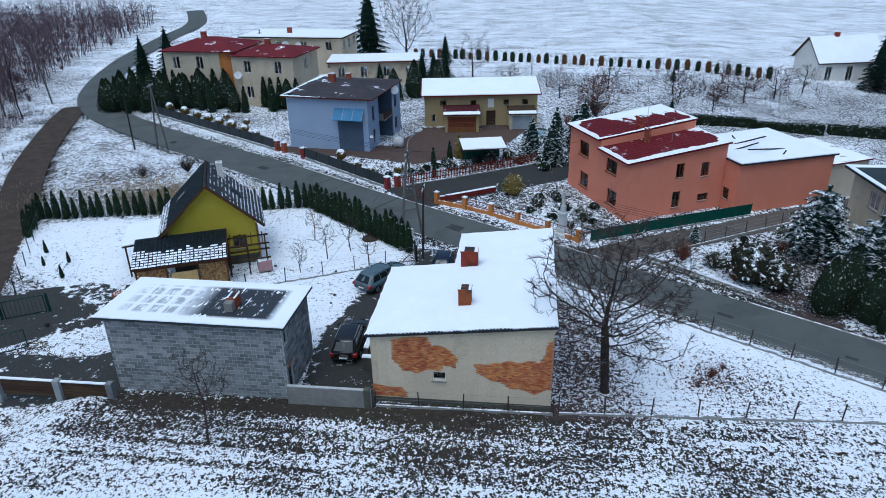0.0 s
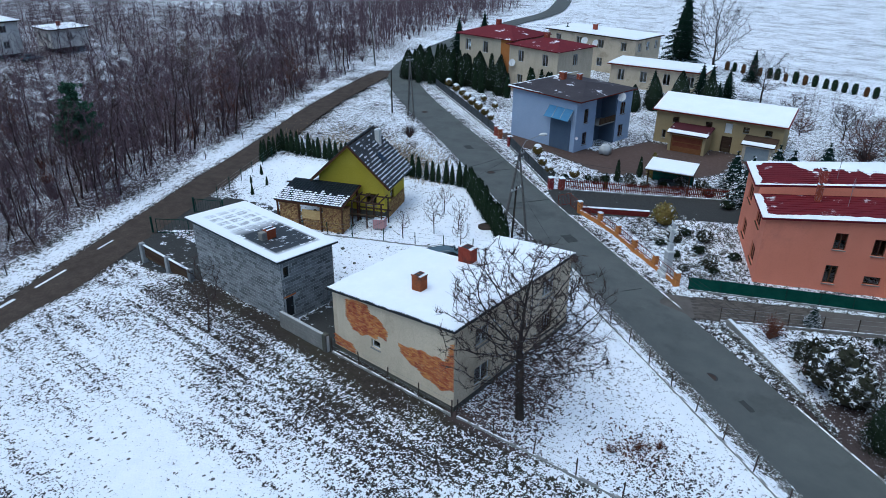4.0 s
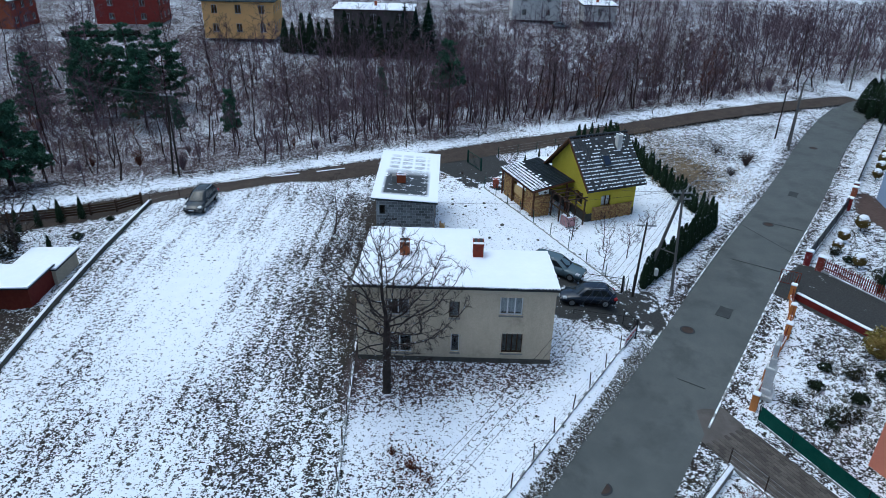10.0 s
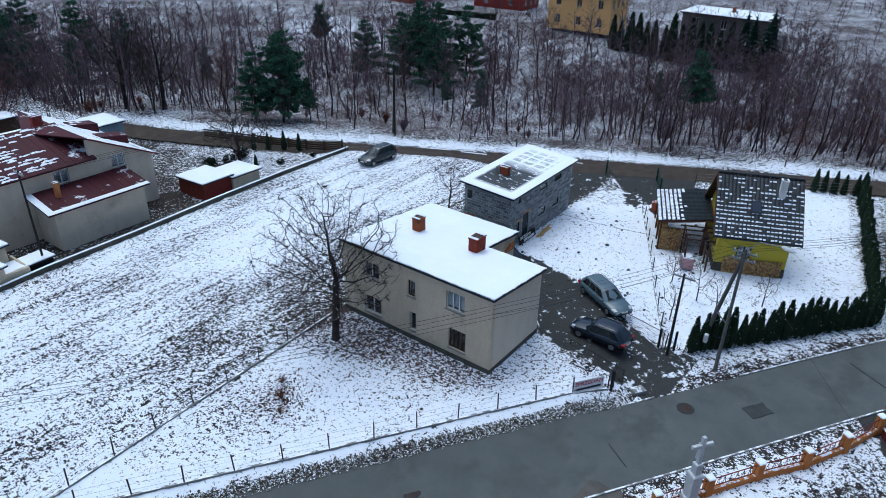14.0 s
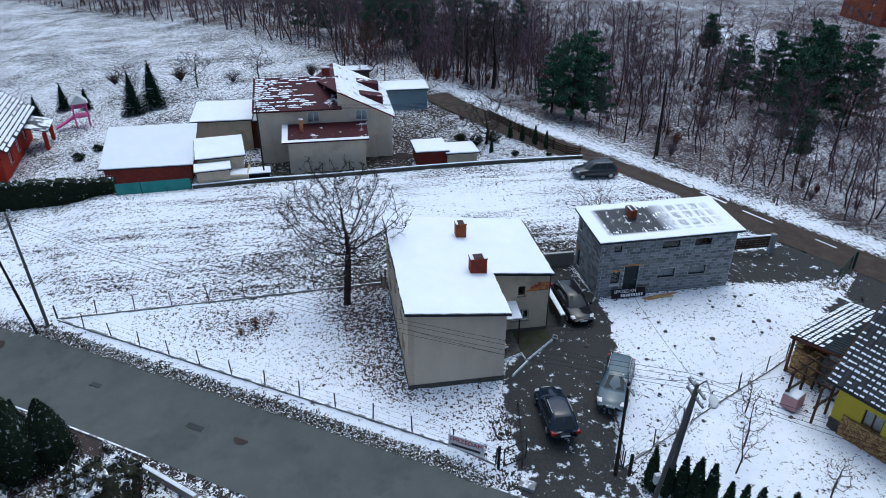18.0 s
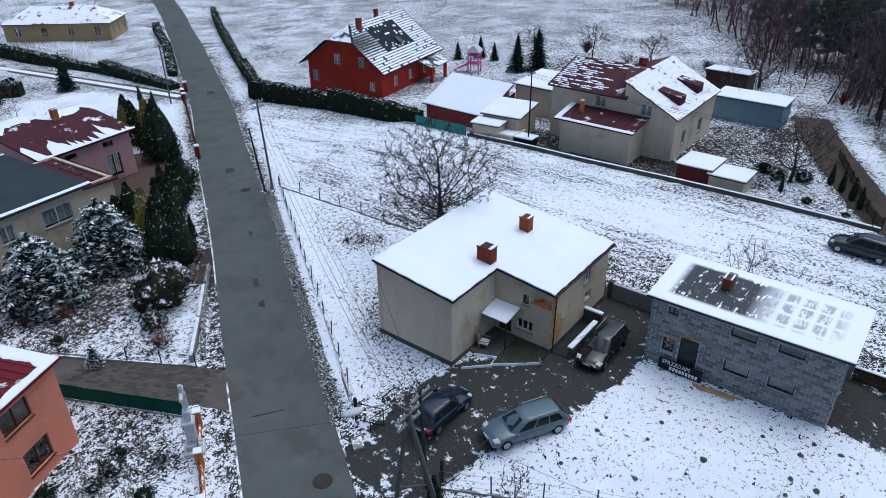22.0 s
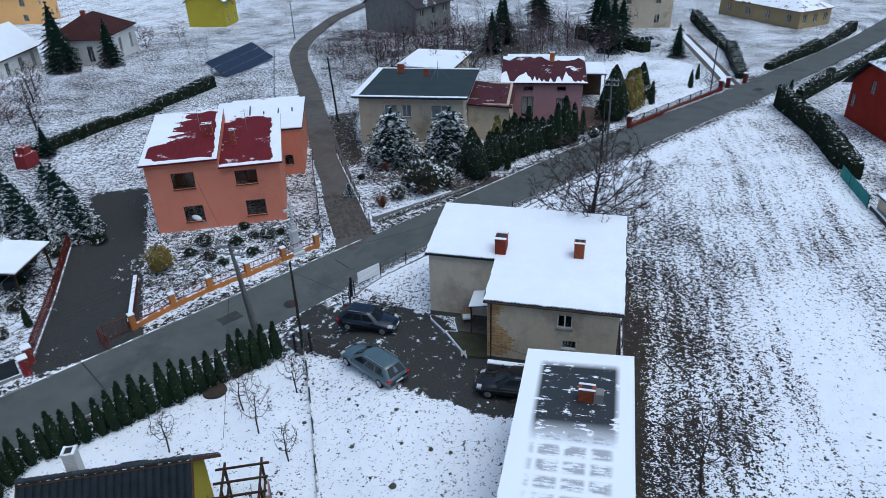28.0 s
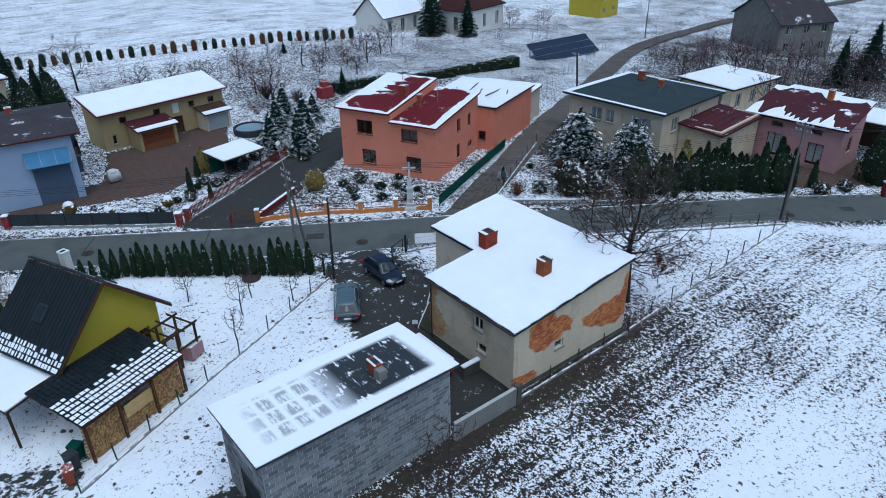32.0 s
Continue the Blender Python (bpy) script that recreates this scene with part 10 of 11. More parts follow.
def clipped_hedge(name, pts, w, h, label, material="hedge", per=70):
    """A dense hedge: a core with many small leaves standing off it."""
    rng = random.Random(len(pts) + int(h * 10))
    ob = thing(name, 0, 0, 0, 0, label, "hedge")
    for p0, p1 in zip(pts, pts[1:]):
        L, d = unit(p0, p1)
        z = min(at(*p0), at(*p1))
        M = Matrix(((d.x, -d.y, 0, p0[0]), (d.y, d.x, 0, p0[1]), (0, 0, 1, z), (0, 0, 0, 1)))
        b = Mesh(M)
        n = max(2, int(L / 0.9))
        for i in range(n):
            hh, ww = h * rng.uniform(0.93, 1.03), w * rng.uniform(0.88, 1.0)
            x0, x1 = L * i / n, L * (i + 1) / n
            b.hexa([(x0, -ww / 2, -0.2), (x1, -ww / 2, -0.2), (x1, ww / 2, -0.2), (x0, ww / 2, -0.2)], [(x0, -ww * 0.42, hh), (x1, -ww * 0.42, hh), (x1, ww * 0.42, hh), (x0, ww * 0.42, hh)])
        for i in range(int(per * L)):
            s, u = rng.uniform(0, L), rng.random()
            if u < 0.4:
                b.leaf((s, rng.uniform(-w / 2, w / 2), h * rng.uniform(0.96, 1.04)), 0.2, rng, 0.6)
            else:
                b.leaf((s, (1 if u < 0.7 else -1) * w * rng.uniform(0.45, 0.54), rng.uniform(0, h)), 0.2, rng, 0.1)
        part("foliage", b, material, ob)
    return ob


clipped_hedge("tall_hedge", [(57.0, -1.2), (43, -2.8), (27.6, -2.8)], 1.5, 2.9, "tall clipped dark hedge dusted with snow")
clipped_hedge("tall_hedge", [(60, -4.2), (72, -11.0), (100, -28.0), (127, -45.0)], 1.3, 2.4, "long dark roadside hedge dusted with snow")
clipped_hedge("garden_hedge", [(18.2, 86), (31.7, 83.5), (40, 82)], 1.2, 1.3, "clipped dark garden hedge")
clipped_hedge("garden_hedge", [(41, 83), (54, 82)], 1.6, 1.8, "snow-dusted garden hedge by the panels")
clipped_hedge("lane_hedge", [(73.5, 1.2), (96.5, 0.2), (133, 3.6)], 2.0, 2.2, "long dark hedge beside a snowy lane")
clipped_hedge("garden_hedge", [(94, 15.2), (108, 28.5)], 2.4, 2.8, "tall dark garden hedge dusted with snow")
clipped_hedge("lane_hedge", [(82, -4), (102, -16), (125, -28)], 1.6, 1.9, "dark hedge along the road verge")
rs_ = random.Random(9)
for k in range(15):
    plant("thuja", (("foliage", rs_.choice(thj)),), -104.5 - 0.1 * k + rs_.uniform(-0.8, 0.8), -9 + 1.75 * k, rs_.uniform(2.2, 3.3), "tall dark conifer in a screen across the wood", "thuja", "conifer screen")
clipped_hedge("garden_hedge", [(-105, -55), (-108, -40)], 0.8, 1.2, "row of small dark shrubs on a far snowy lawn")


def shrub(r, h, seed, material, n=420, size=0.16, twiggy=False):
    rng = random.Random(seed)
    c = Mesh()
    if twiggy:
        for i in range(n // 2):
            a, f = rng.uniform(0, 6.28), rng.uniform(0.2, 1)
            e = Vector((math.cos(a) * r * f, math.sin(a) * r * f, h * rng.uniform(0.6, 1.05) * (1.15 - 0.5 * f)))
            m_ = e * 0.5 + Vector((rng.gauss(0, 0.08), rng.gauss(0, 0.08), h * 0.12))
            s = e.orthogonal().normalized() * 0.014
            c.add([Vector((0, 0, 0)) - s, s, m_ + s * 0.8, m_ - s * 0.8, e], [(0, 1, 2, 3), (3, 2, 4)])
            for k in range(3):
                q = m_.lerp(e, rng.random())
                tp2 = q + Vector((rng.gauss(0, 0.25), rng.gauss(0, 0.25), rng.gauss(0.12, 0.15))) * r
                c.add([q - s * 0.6, q + s * 0.6, tp2], [(0, 1, 2)])
    else:
        c.blob((0, 0, h * 0.45), r * 0.8, r * 0.8, h * 0.48, 0.12, rng, 9, 6)
        for i in range(n):
            d = Vector((rng.gauss(0, 1), rng.gauss(0, 1), abs(rng.gauss(0, 1)))).normalized()
            k = rng.uniform(0.78, 1.05)
            c.leaf((d.x * r * k, d.y * r * k, h * 0.3 + d.z * h * 0.68 * k), size * rng.uniform(0.7, 1.4), rng, 0.2)
    me_ = c.data("foliage")
    me_.materials.append(MATS[material])
    return me_


sh_leaf = [shrub(0.9, 1.3, s, "shrub") for s in (1, 2)]
sh_dark = [shrub(0.8, 0.9, s, "hedge") for s in (3, 4)]
sh_twig = [shrub(1.0, 1.5, s, "twig_red", 220, twiggy=True) for s in (5, 6)]
sh_grey = [shrub(1.0, 1.4, s, "twig", 260, twiggy=True) for s in (7, 8)]
sh_gold = [shrub(0.9, 1.7, 9, "thuja_gold")]
random.seed(17)
for x, y, s, ms, lb in ((-0.3, 55.6, 1.35, sh_gold, "golden-green evergreen shrub capped with snow"), (4.3, 54.3, 0.9, sh_leaf, "rounded snow-dusted shrub by the wall"), (2.4, 54.6, 0.7, sh_dark, "low dark evergreen cushion"), (6.3, 50.6, 0.6, sh_leaf, "small snowy shrub in the garden"), (1.5, 51.0, 0.6, sh_dark, "low dark evergreen cushion"), (7.4, 48.6, 0.6, sh_dark, "low dark shrub by the coral house"), (5.2, 47.4, 0.5, sh_leaf, "small snowy shrub in the garden"),
                        (18.9, 38.2, 2.5, sh_leaf, "very broad dark shrub under snow"), (20.4, 37.0, 1.8, sh_leaf, "broad dark shrub under snow"), (14.2, 41.2, 1.3, sh_twig, "rust-red bare bush by the wall"), (16.6, 40.4, 1.0, sh_leaf, "broad snowy shrub in the corner garden"), (17.6, 37.9, 1.1, sh_twig, "rust-brown twiggy bush in a snowy garden"), (14.4, 41.6, 0.8, sh_twig, "reddish bare bush in a snowy garden"), (18.9, 40.0, 1.0, sh_grey, "grey bare bush with snow"), (22.9, 43.7, 0.8, sh_twig, "reddish bare bush in a snowy garden"), (24.2, 45.9, 0.7, sh_grey, "bare grey bush in a snowy garden"), (21.0, 37.2, 0.8, sh_grey, "bare grey bush in a snowy garden"), (20.4, 45.5, 0.6, sh_dark, "low dark shrub in a snowy garden"),
                        (6.5, 83.0, 1.4, sh_twig, "large rust-red leafless bush"), (10.6, 88.6, 1.9, sh_grey, "large bare bush in a snowy garden"), (13, 84, 1.6, sh_grey, "bare bush in a snowy garden"), (0.8, 89, 1.6, sh_twig, "reddish bush behind the barn"), (-3, 92, 1.6, sh_grey, "grey bush behind the barn"), (-38.5, 60.5, 1.5, sh_grey, "grey-brown thicket on the rough plot"), (-43, 58.5, 1.3, sh_grey, "bare thicket on the rough plot"), (-35, 57.5, 1.0, sh_grey, "bare thicket on the rough plot"),
                        (12.5, 23.5, 0.55, sh_twig, "dry rust-coloured perennial clump"), (13.4, 24.4, 0.4, sh_twig, "dry rust-coloured perennial clump"), (11.5, 22.4, 0.45, sh_twig, "dry rust-coloured perennial clump"), (-19, 13, 0.3, sh_grey, "dry weed clump in a snowy garden"), (-12, 16, 0.3, sh_grey, "dry weed clump in a snowy garden"),
                        (-4.6, 65.6, 0.9, sh_dark, "dark snowy shrub by the carport"), (-3.2, 66.4, 1.0, sh_leaf, "snowy shrub by the carport"), (-8.4, 64.6, 0.8, sh_leaf, "snowy shrub by the paved yard"), (-9.4, 63.8, 0.7, sh_dark, "dark shrub by the paved yard"), (-12.2, 62.0, 0.6, sh_dark, "dark cushion by the fence"), (1.4, 70.2, 1.2, sh_leaf, "broad snowy shrub by the trampoline"), (3.0, 63.9, 0.9, sh_dark, "dark shrub along the fence"), (7.8, 52.4, 0.7, sh_dark, "low dark shrub by the coral house"), (6.6, 49.4, 0.8, sh_leaf, "snowy cushion by the coral house"), (3.6, 49.4, 0.7, sh_dark, "low dark cushion in the rockery"), (4.9, 51.6, 0.8, sh_dark, "dark cushion in the rockery"), (2.2, 52.6, 0.8, sh_leaf, "snowy cushion in the rockery"), (-16, 60.2, 0.6, sh_leaf, "snowy shrub by the fence"), (-14.5, 60.6, 0.6, sh_dark, "low dark shrub in a snowy garden"), (-11, 61.5, 0.7, sh_leaf, "snowy shrub by the fence"), (-10.5, 62.8, 0.8, sh_dark, "dark clipped shrub in a snowy garden"), (-7.6, 63.2, 0.8, sh_leaf, "snowy shrub in the garden"), (-6.2, 64.0, 0.6, sh_leaf, "snowy shrub in the garden"), (-1.2, 67.5, 0.9, sh_leaf, "snowy shrub by the shelter"), (0.2, 66.0, 0.9, sh_leaf, "snowy shrub by the shelter"),
                        (-13.5, -13, 1.0, sh_leaf, "rounded snowy shrub in the garden"), (-11.3, -12.3, 0.9, sh_leaf, "rounded snowy shrub in the garden"), (-9.6, -13.5, 1.0, sh_dark, "rounded dark shrub in a snowy garden"), (-15, -8, 0.6, sh_dark, "low dark shrub in a snowy garden"), (-18.6, -6.6, 0.5, sh_dark, "low dark shrub in a snowy garden"), (52, -4.5, 0.8, sh_leaf, "snowy shrub in the garden"), (48, -4, 0.7, sh_dark, "dark shrub in a snowy garden"), (34.5, -15, 0.9, sh_dark, "dark shrub by the porch"), (33, -17.5, 0.8, sh_dark, "dark shrub by the porch"),
                        (38, 22.6, 1.0, sh_leaf, "snowy shrub by the road"), (41, 21.6, 0.9, sh_leaf, "snowy shrub by the road"), (33.5, 31.5, 1.2, sh_dark, "dark shrub beneath the wall"), (27, 33.4, 1.1, sh_dark, "dark shrub by the path"), (46, 31, 0.8, sh_dark, "dark shrub by the rose house"), (54.5, 20, 1.6, sh_leaf, "big snowy evergreen by the carport"), (58.5, 16.0, 1.4, sh_leaf, "big snowy evergreen in the garden"), (48, 19.4, 1.1, sh_leaf, "snowy shrub in the garden"),
                        (20, -45, 1.8, sh_grey, "bare bush on the far meadow"), (28, -47, 1.8, sh_grey, "bare bush on the far meadow"), (8, -47, 1.5, sh_grey, "bare bush on the far meadow"), (38, -48, 1.6, sh_grey, "bare bush on the far meadow"), (-33.3, 26.6, 0.3, sh_grey, "dry weed clump in a snowy garden")):
    plant("shrub", (("foliage", random.choice(ms)),), x, y, s, lb, "shrub", "shrubs")
# ball-clipped trees with snow caps
bt = Mesh()
bt.tube((0, 0, 0), (0, 0, 0.5), 0.05, 0.04, 6)
btm = bt.data("stem")
btm.materials.append(MATS["bark"])
rg = random.Random(4)
bl = Mesh()
bl.blob((0, 0, 0.8), 0.55, 0.55, 0.5, 0.08, rg, 12, 8)
for i in range(260):
    d = Vector((rg.gauss(0, 1), rg.gauss(0, 1), rg.gauss(0, 1))).normalized()
    bl.leaf((d.x * 0.54, d.y * 0.54, 0.8 + d.z * 0.5), 0.11, rg, 0.1)
blm = bl.data("foliage")
blm.materials.append(MATS["ball_leaf"])
cp = Mesh()
cp.lathe([(0.40, 1.10), (0.38, 1.20), (0.26, 1.34), (0.02, 1.39)], 12)
cpm = cp.data("snow_cap")
cpm.materials.append(MATS["snow"])
cpm.polygons.foreach_set("use_smooth", [True] * len(cpm.polygons))
for k, (x, y, s) in enumerate(((-57.5, 90.2, 1.2), (-54, 87.4, 1.2), (-50.4, 85.0, 1.2), (-47.6, 83.2, 1.15), (-45.0, 81.2, 1.2), (-42.6, 79.4, 1.15), (-40.0, 77.6, 1.25), (-37.5, 75.9, 1.1), (-35.2, 74.2, 1.0), (-21.2, 65.2, 1.2), (-18.5, 62.1, 1.0), (-16.6, 60.6, 0.9), (-13.4, 60.9, 1.05), (-43, 83, 0.9), (-39, 80.5, 0.9))):
    plant("ball_tree", (("stem", btm), ("foliage", blm), ("snow_cap", cpm)), x, y, s, "ball-clipped golden shrub on a stem with a round snow cap", "topiary", "ball-clipped shrubs")

# woodland beyond the track


def wood_tree(seed, h, twig="twig_purple", twigs=16, limbs=17):
    """A slender leafless tree: a wavering trunk, rising limbs and a haze of fine twigs."""
    rng = random.Random(seed)
    t_, w_ = Mesh(), Mesh()
    q = Vector((0, 0, -0.3))
    pts = [q]
    lean = Vector((rng.gauss(0, 0.07), rng.gauss(0, 0.07), 0))
    for i in range(5):
        q = q + Vector((rng.gauss(0, 0.22), rng.gauss(0, 0.22), h / 5)) + lean * h / 5
        pts.append(q)
    r = 0.0085 * h + 0.02
    for i in range(5):
        t_.tube(pts[i], pts[i + 1], r * (1 - 0.18 * i), r * (1 - 0.18 * (i + 1)), 5, False)
    for k in range(limbs):
        f = 0.20 + 0.77 * k / limbs
        i = min(4, int(f * 5))
        a = pts[i].lerp(pts[i + 1], f * 5 - i)
        ang = k * 2.4 + rng.uniform(-0.5, 0.5)
        L = h * rng.uniform(0.16, 0.30) * (1.15 - 0.6 * f)
        d = Vector((math.cos(ang), math.sin(ang), rng.uniform(0.35, 1.2))).normalized()
        e = a + d * L
        t_.tube(a, e, r * 0.30, r * 0.10, 3, False)
        for j in range(6):
            b0 = a.lerp(e, rng.uniform(0.2, 1))
            dd = (d + Vector((rng.gauss(0, 0.55), rng.gauss(0, 0.55), rng.gauss(0.1, 0.4)))).normalized()
            e2 = b0 + dd * L * rng.uniform(0.3, 0.6)
            s = dd.orthogonal().normalized() * 0.013
            w_.add([b0 - s, b0 + s, e2], [(0, 1, 2)])
            for m_ in range(twigs):
                b1 = b0.lerp(e2, rng.uniform(0.1, 1))
                d3 = (dd + Vector((rng.gauss(0, 0.8), rng.gauss(0, 0.8), rng.gauss(0.1, 0.6)))).normalized()
                e3 = b1 + d3 * L * rng.uniform(0.12, 0.34)
                s = d3.orthogonal().normalized() * 0.0105
                w_.add([b1 - s, b1 + s, e3], [(0, 1, 2)])
    a, b = t_.data("trunk"), w_.data("crown")
    a.materials.append(MATS["bark_warm"])
    b.materials.append(MATS[twig])
    return a, b


def pine(seed, h, material="pine", low=0.16, wide=0.33):
    """A pine: whorls of boughs, longest low in the crown, each ending in clumps of short needles."""
    rng = random.Random(seed)
    t_, c = Mesh(), Mesh()
    bend = Vector((rng.gauss(0, 0.25), rng.gauss(0, 0.25), 0))
    spine = [bend * math.sin(f * 2.2) + Vector((0, 0, f * h - 0.3)) for f in (0, 0.2, 0.4, 0.6, 0.8, 1.0)]
    for i in range(5):
        t_.tube(spine[i], spine[i + 1], 0.17 * (1 - 0.17 * i), 0.17 * (1 - 0.17 * (i + 1)), 6, False)
    whorls = 11
    for k in range(whorls):
        f = low + (0.98 - low) * k / (whorls - 1)
        base = bend * math.sin(f * 2.2) + Vector((0, 0, f * h - 0.3))
        g_ = (f - low) / (1 - low)
        reach = h * wide * (0.45 + 0.55 * math.sin(math.pi * min(1, 0.32 + g_ * 0.3))) * (1.02 - g_) ** 0.62 + 0.25
        for m_ in range(6 if g_ < 0.75 else 4):
            if rng.random() < 0.14:
                continue
            a = m_ * 1.05 + k * 0.7 + rng.uniform(-0.3, 0.3)
            L = reach * rng.uniform(0.65, 1.12)
            e = base + Vector((math.cos(a) * L, math.sin(a) * L, L * rng.uniform(0.05, 0.4)))
            t_.tube(base, e, 0.045, 0.015, 3, False)
            for j in range(max(4, int(L * 4.2))):
                q = base.lerp(e, rng.uniform(0.32, 1.04)) + Vector((rng.gauss(0, 0.2), rng.gauss(0, 0.2), rng.gauss(0.05, 0.1)))
                cl = rng.uniform(0.24, 0.42)
                for l_ in range(13):
                    d = Vector((rng.gauss(0, 1), rng.gauss(0, 1), rng.gauss(0.25, 0.6))).normalized()
                    c.leaf(q + d * cl * rng.uniform(0.3, 1.0), 0.36, rng, 0.4)
    a, b = t_.data("trunk"), c.data("crown")
    a.materials.append(MATS["bark_warm"])
    b.materials.append(MATS[material])
    return a, b


random.seed(23)
wt = [wood_tree(100 + k, 8 + k * 0.8) for k in range(7)] + [wood_tree(120, 9, "twig_red", 9), wood_tree(121, 11, "twig", 9)]
TP = [Vector((*p, 0)) for p in TRACK]
rows_w = spaced(TRACK, 1.0)
placed = 0
tries = 0
while placed < 295 and tries < 6000:
    tries += 1
    i = random.randrange(2, len(rows_w) - 3)
    d = (rows_w[i + 1] - rows_w[i]).normalized()
    n = Vector((d.y, -d.x, 0))
    if n.x > 0:
        n = -n
    off = 6.6 + 66 * random.random() ** 1.15
    q = rows_w[i] + n * off + Vector((random.uniform(-1, 1), random.uniform(-1, 1), 0))
    if q.y > 96 or q.y < -66 or q.x < -100 or float(line_dist(q.x, q.y, ROAD)) < 8:
        continue
    if q.y < 4 and random.random() < 0.45:
        continue
    t_, c_ = wt[random.choice((0, 1, 2, 3, 4, 5, 6, 0, 1, 2, 3, 8, 8, 7))]
    plant("woodland_tree", (("trunk", t_), ("crown", c_)), q.x, q.y, random.uniform(0.65, 1.15), "slender leafless tree in the brown woodland", "tree", "woodland trees")
    placed += 1
extra = 0
while extra < 26:
    x, y = random.uniform(-36, -9), random.uniform(-80, -34)
    if float(line_dist(x, y, TRACK)) < 5.5:
        continue
    extra += 1
    t_, c_ = wt[random.choice((0, 1, 2, 3, 8))]
    plant("woodland_tree", (("trunk", t_), ("crown", c_)), x, y, random.uniform(0.6, 1.0), "slender leafless tree in the brown woodland", "tree", "woodland trees")
# leafless orchard and scrub behind the dark-roofed house
for k in range(48):
    a, f = random.uniform(0, 6.283), random.random() ** 0.5
    x, y = 94 + 30 * f * math.cos(a), 47 + 19 * f * math.sin(a)
    if math.hypot(x - 104, y - 58) < 12 or math.hypot(x - 75, y - 41) < 9:
        continue
    t_, c_ = wt[random.choice((0, 1, 2, 8, 8))]
    plant("garden_tree", (("trunk", t_), ("crown", c_)), x, y, random.uniform(0.45, 0.75), "leafless tree in a scrubby snowy garden", "tree", "scrub garden trees")
pn = [pine(200 + k, 12.0) for k in range(3)] + [pine(210, 12.0, "pine", 0.5, 0.17), pine(211, 11.0, "pine", 0.35, 0.15)]
for k, (x, y, s, m_) in enumerate(((-26.0, -20.0, 0.95, 0), (-29.0, -22.4, 1.0, 1), (-24.4, -23.8, 0.75, 2), (-29.5, -18.6, 0.55, 4), (-64.2, -23.6, 1.15, 1), (-60.8, -28.2, 1.0, 2), (-66.5, -29.5, 1.1, 0), (-59.4, -36.0, 0.85, 1), (-58.0, -19.5, 0.95, 0),
                                    (-68.5, -20.5, 1.1, 2), (-55.6, -33.0, 0.6, 4), (-54.5, 25.0, 1.0, 3), (-49.0, -3.8, 0.72, 4), (-52.5, -12.5, 0.55, 4), (8.2, -80.0, 1.05, 0), (3.8, -77.0, 0.95, 1), (-5.0, -63.5, 1.1, 2), (-9.2, -61.0, 1.0, 0), (-2.5, -58.5, 0.85, 4),
                                    (-13.0, -68.0, 1.15, 1), (-26.5, -72.0, 1.1, 2), (-31.0, -66.0, 0.95, 0), (-22.5, -83.0, 1.1, 1), (-18.0, -58.0, 0.9, 4), (15.0, -104.0, 1.0, 0), (-4.0, -92.0, 1.1, 2), (-34.0, -48.0, 0.7, 4), (-62, -50, 0.9, 3), (-75, -36, 0.9, 1), (-72, 14, 0.6, 4))):
    t_, c_ = pn[m_]
    plant("pine", (("trunk", t_), ("crown", c_)), x, y, s, "dark green pine among bare trees", "pine", "woodland pines")

# deeper woodland and thickets, one mass
far_t = [wood_tree(300 + k, 9 + k, tw_, 7, 12) for k, tw_ in enumerate(("twig_purple",) * 4)]
far_parts = [[(np.array([v.co for v in me_.vertices]), [tuple(p.vertices) for p in me_.polygons]) for me_ in pair] for pair in far_t]
rg = random.Random(61)


def mass(name, spots, material, which, label, category):
    verts, faces, n = [], [], 0
    for x, y, s_ in spots:
        a = rg.uniform(0, 6.283)
        R = np.array([[math.cos(a), -math.sin(a), 0], [math.sin(a), math.cos(a), 0], [0, 0, 1]]) * s_
        k_ = rg.randrange(4)
        for V, F in ([far_parts[k_][w] for w in which]):
            verts.append(V @ R.T + np.array([x, y, float(at(x, y))]))
            faces += [tuple(i + n for i in f) for f in F]
            n += len(V)
    me_ = bpy.data.meshes.new(name)
    me_.from_pydata(np.concatenate(verts).tolist(), [], faces)
    tagged(part(name, me_, material), label, category, "", "stuff")


spots = []
while len(spots) < 980:
    x, y = rg.uniform(-175, 0), rg.uniform(-110, 215)
    sd, rd = float(line_dist(x, y, TRACK)), float(line_dist(x, y, ROAD))
    if rd < 11 or sd < 7:
        continue
    if y < 86:
        if x > track_x(y) or sd > (74 if y < 45 else 120) or (y < 4 and rg.random() < 0.45):
            continue
    elif not (-150 < x < np.interp(y, [84, 104, 131, 162, 190, 222], [-78, -84, -94, -100, -106, -122]) - 2) or y > 190:
        continue
    spots.append((x, y, rg.uniform(0.5, 1.05)))
spots += [(rg.uniform(-190, -108), rg.uniform(-120, 110), rg.uniform(0.5, 0.9)) for k in range(260)]
spots += [(np.interp(y, [84, 104, 131, 162, 190, 222], [-78, -84, -94, -100, -106, -122]) - 3 - 55 * rg.random() ** 1.3, y, rg.uniform(0.4, 0.85)) for y in [rg.uniform(84, 190) for k in range(560)]]
spots += [(rg.uniform(72, 118), rg.uniform(22, 72), rg.uniform(0.3, 0.7)) for k in range(130)]
for k in range(130):
    y = rg.uniform(-135, -50)
    x = 5 - (y + 69) * 0.36 - 45 * rg.random()
    if float(line_dist(x, y, TRACK)) > 5:
        spots.append((x, y, rg.uniform(0.5, 1.0)))
spots += [(rg.uniform(-14, 4), rg.uniform(-58, -27), rg.uniform(0.3, 0.7)) for k in range(22)]
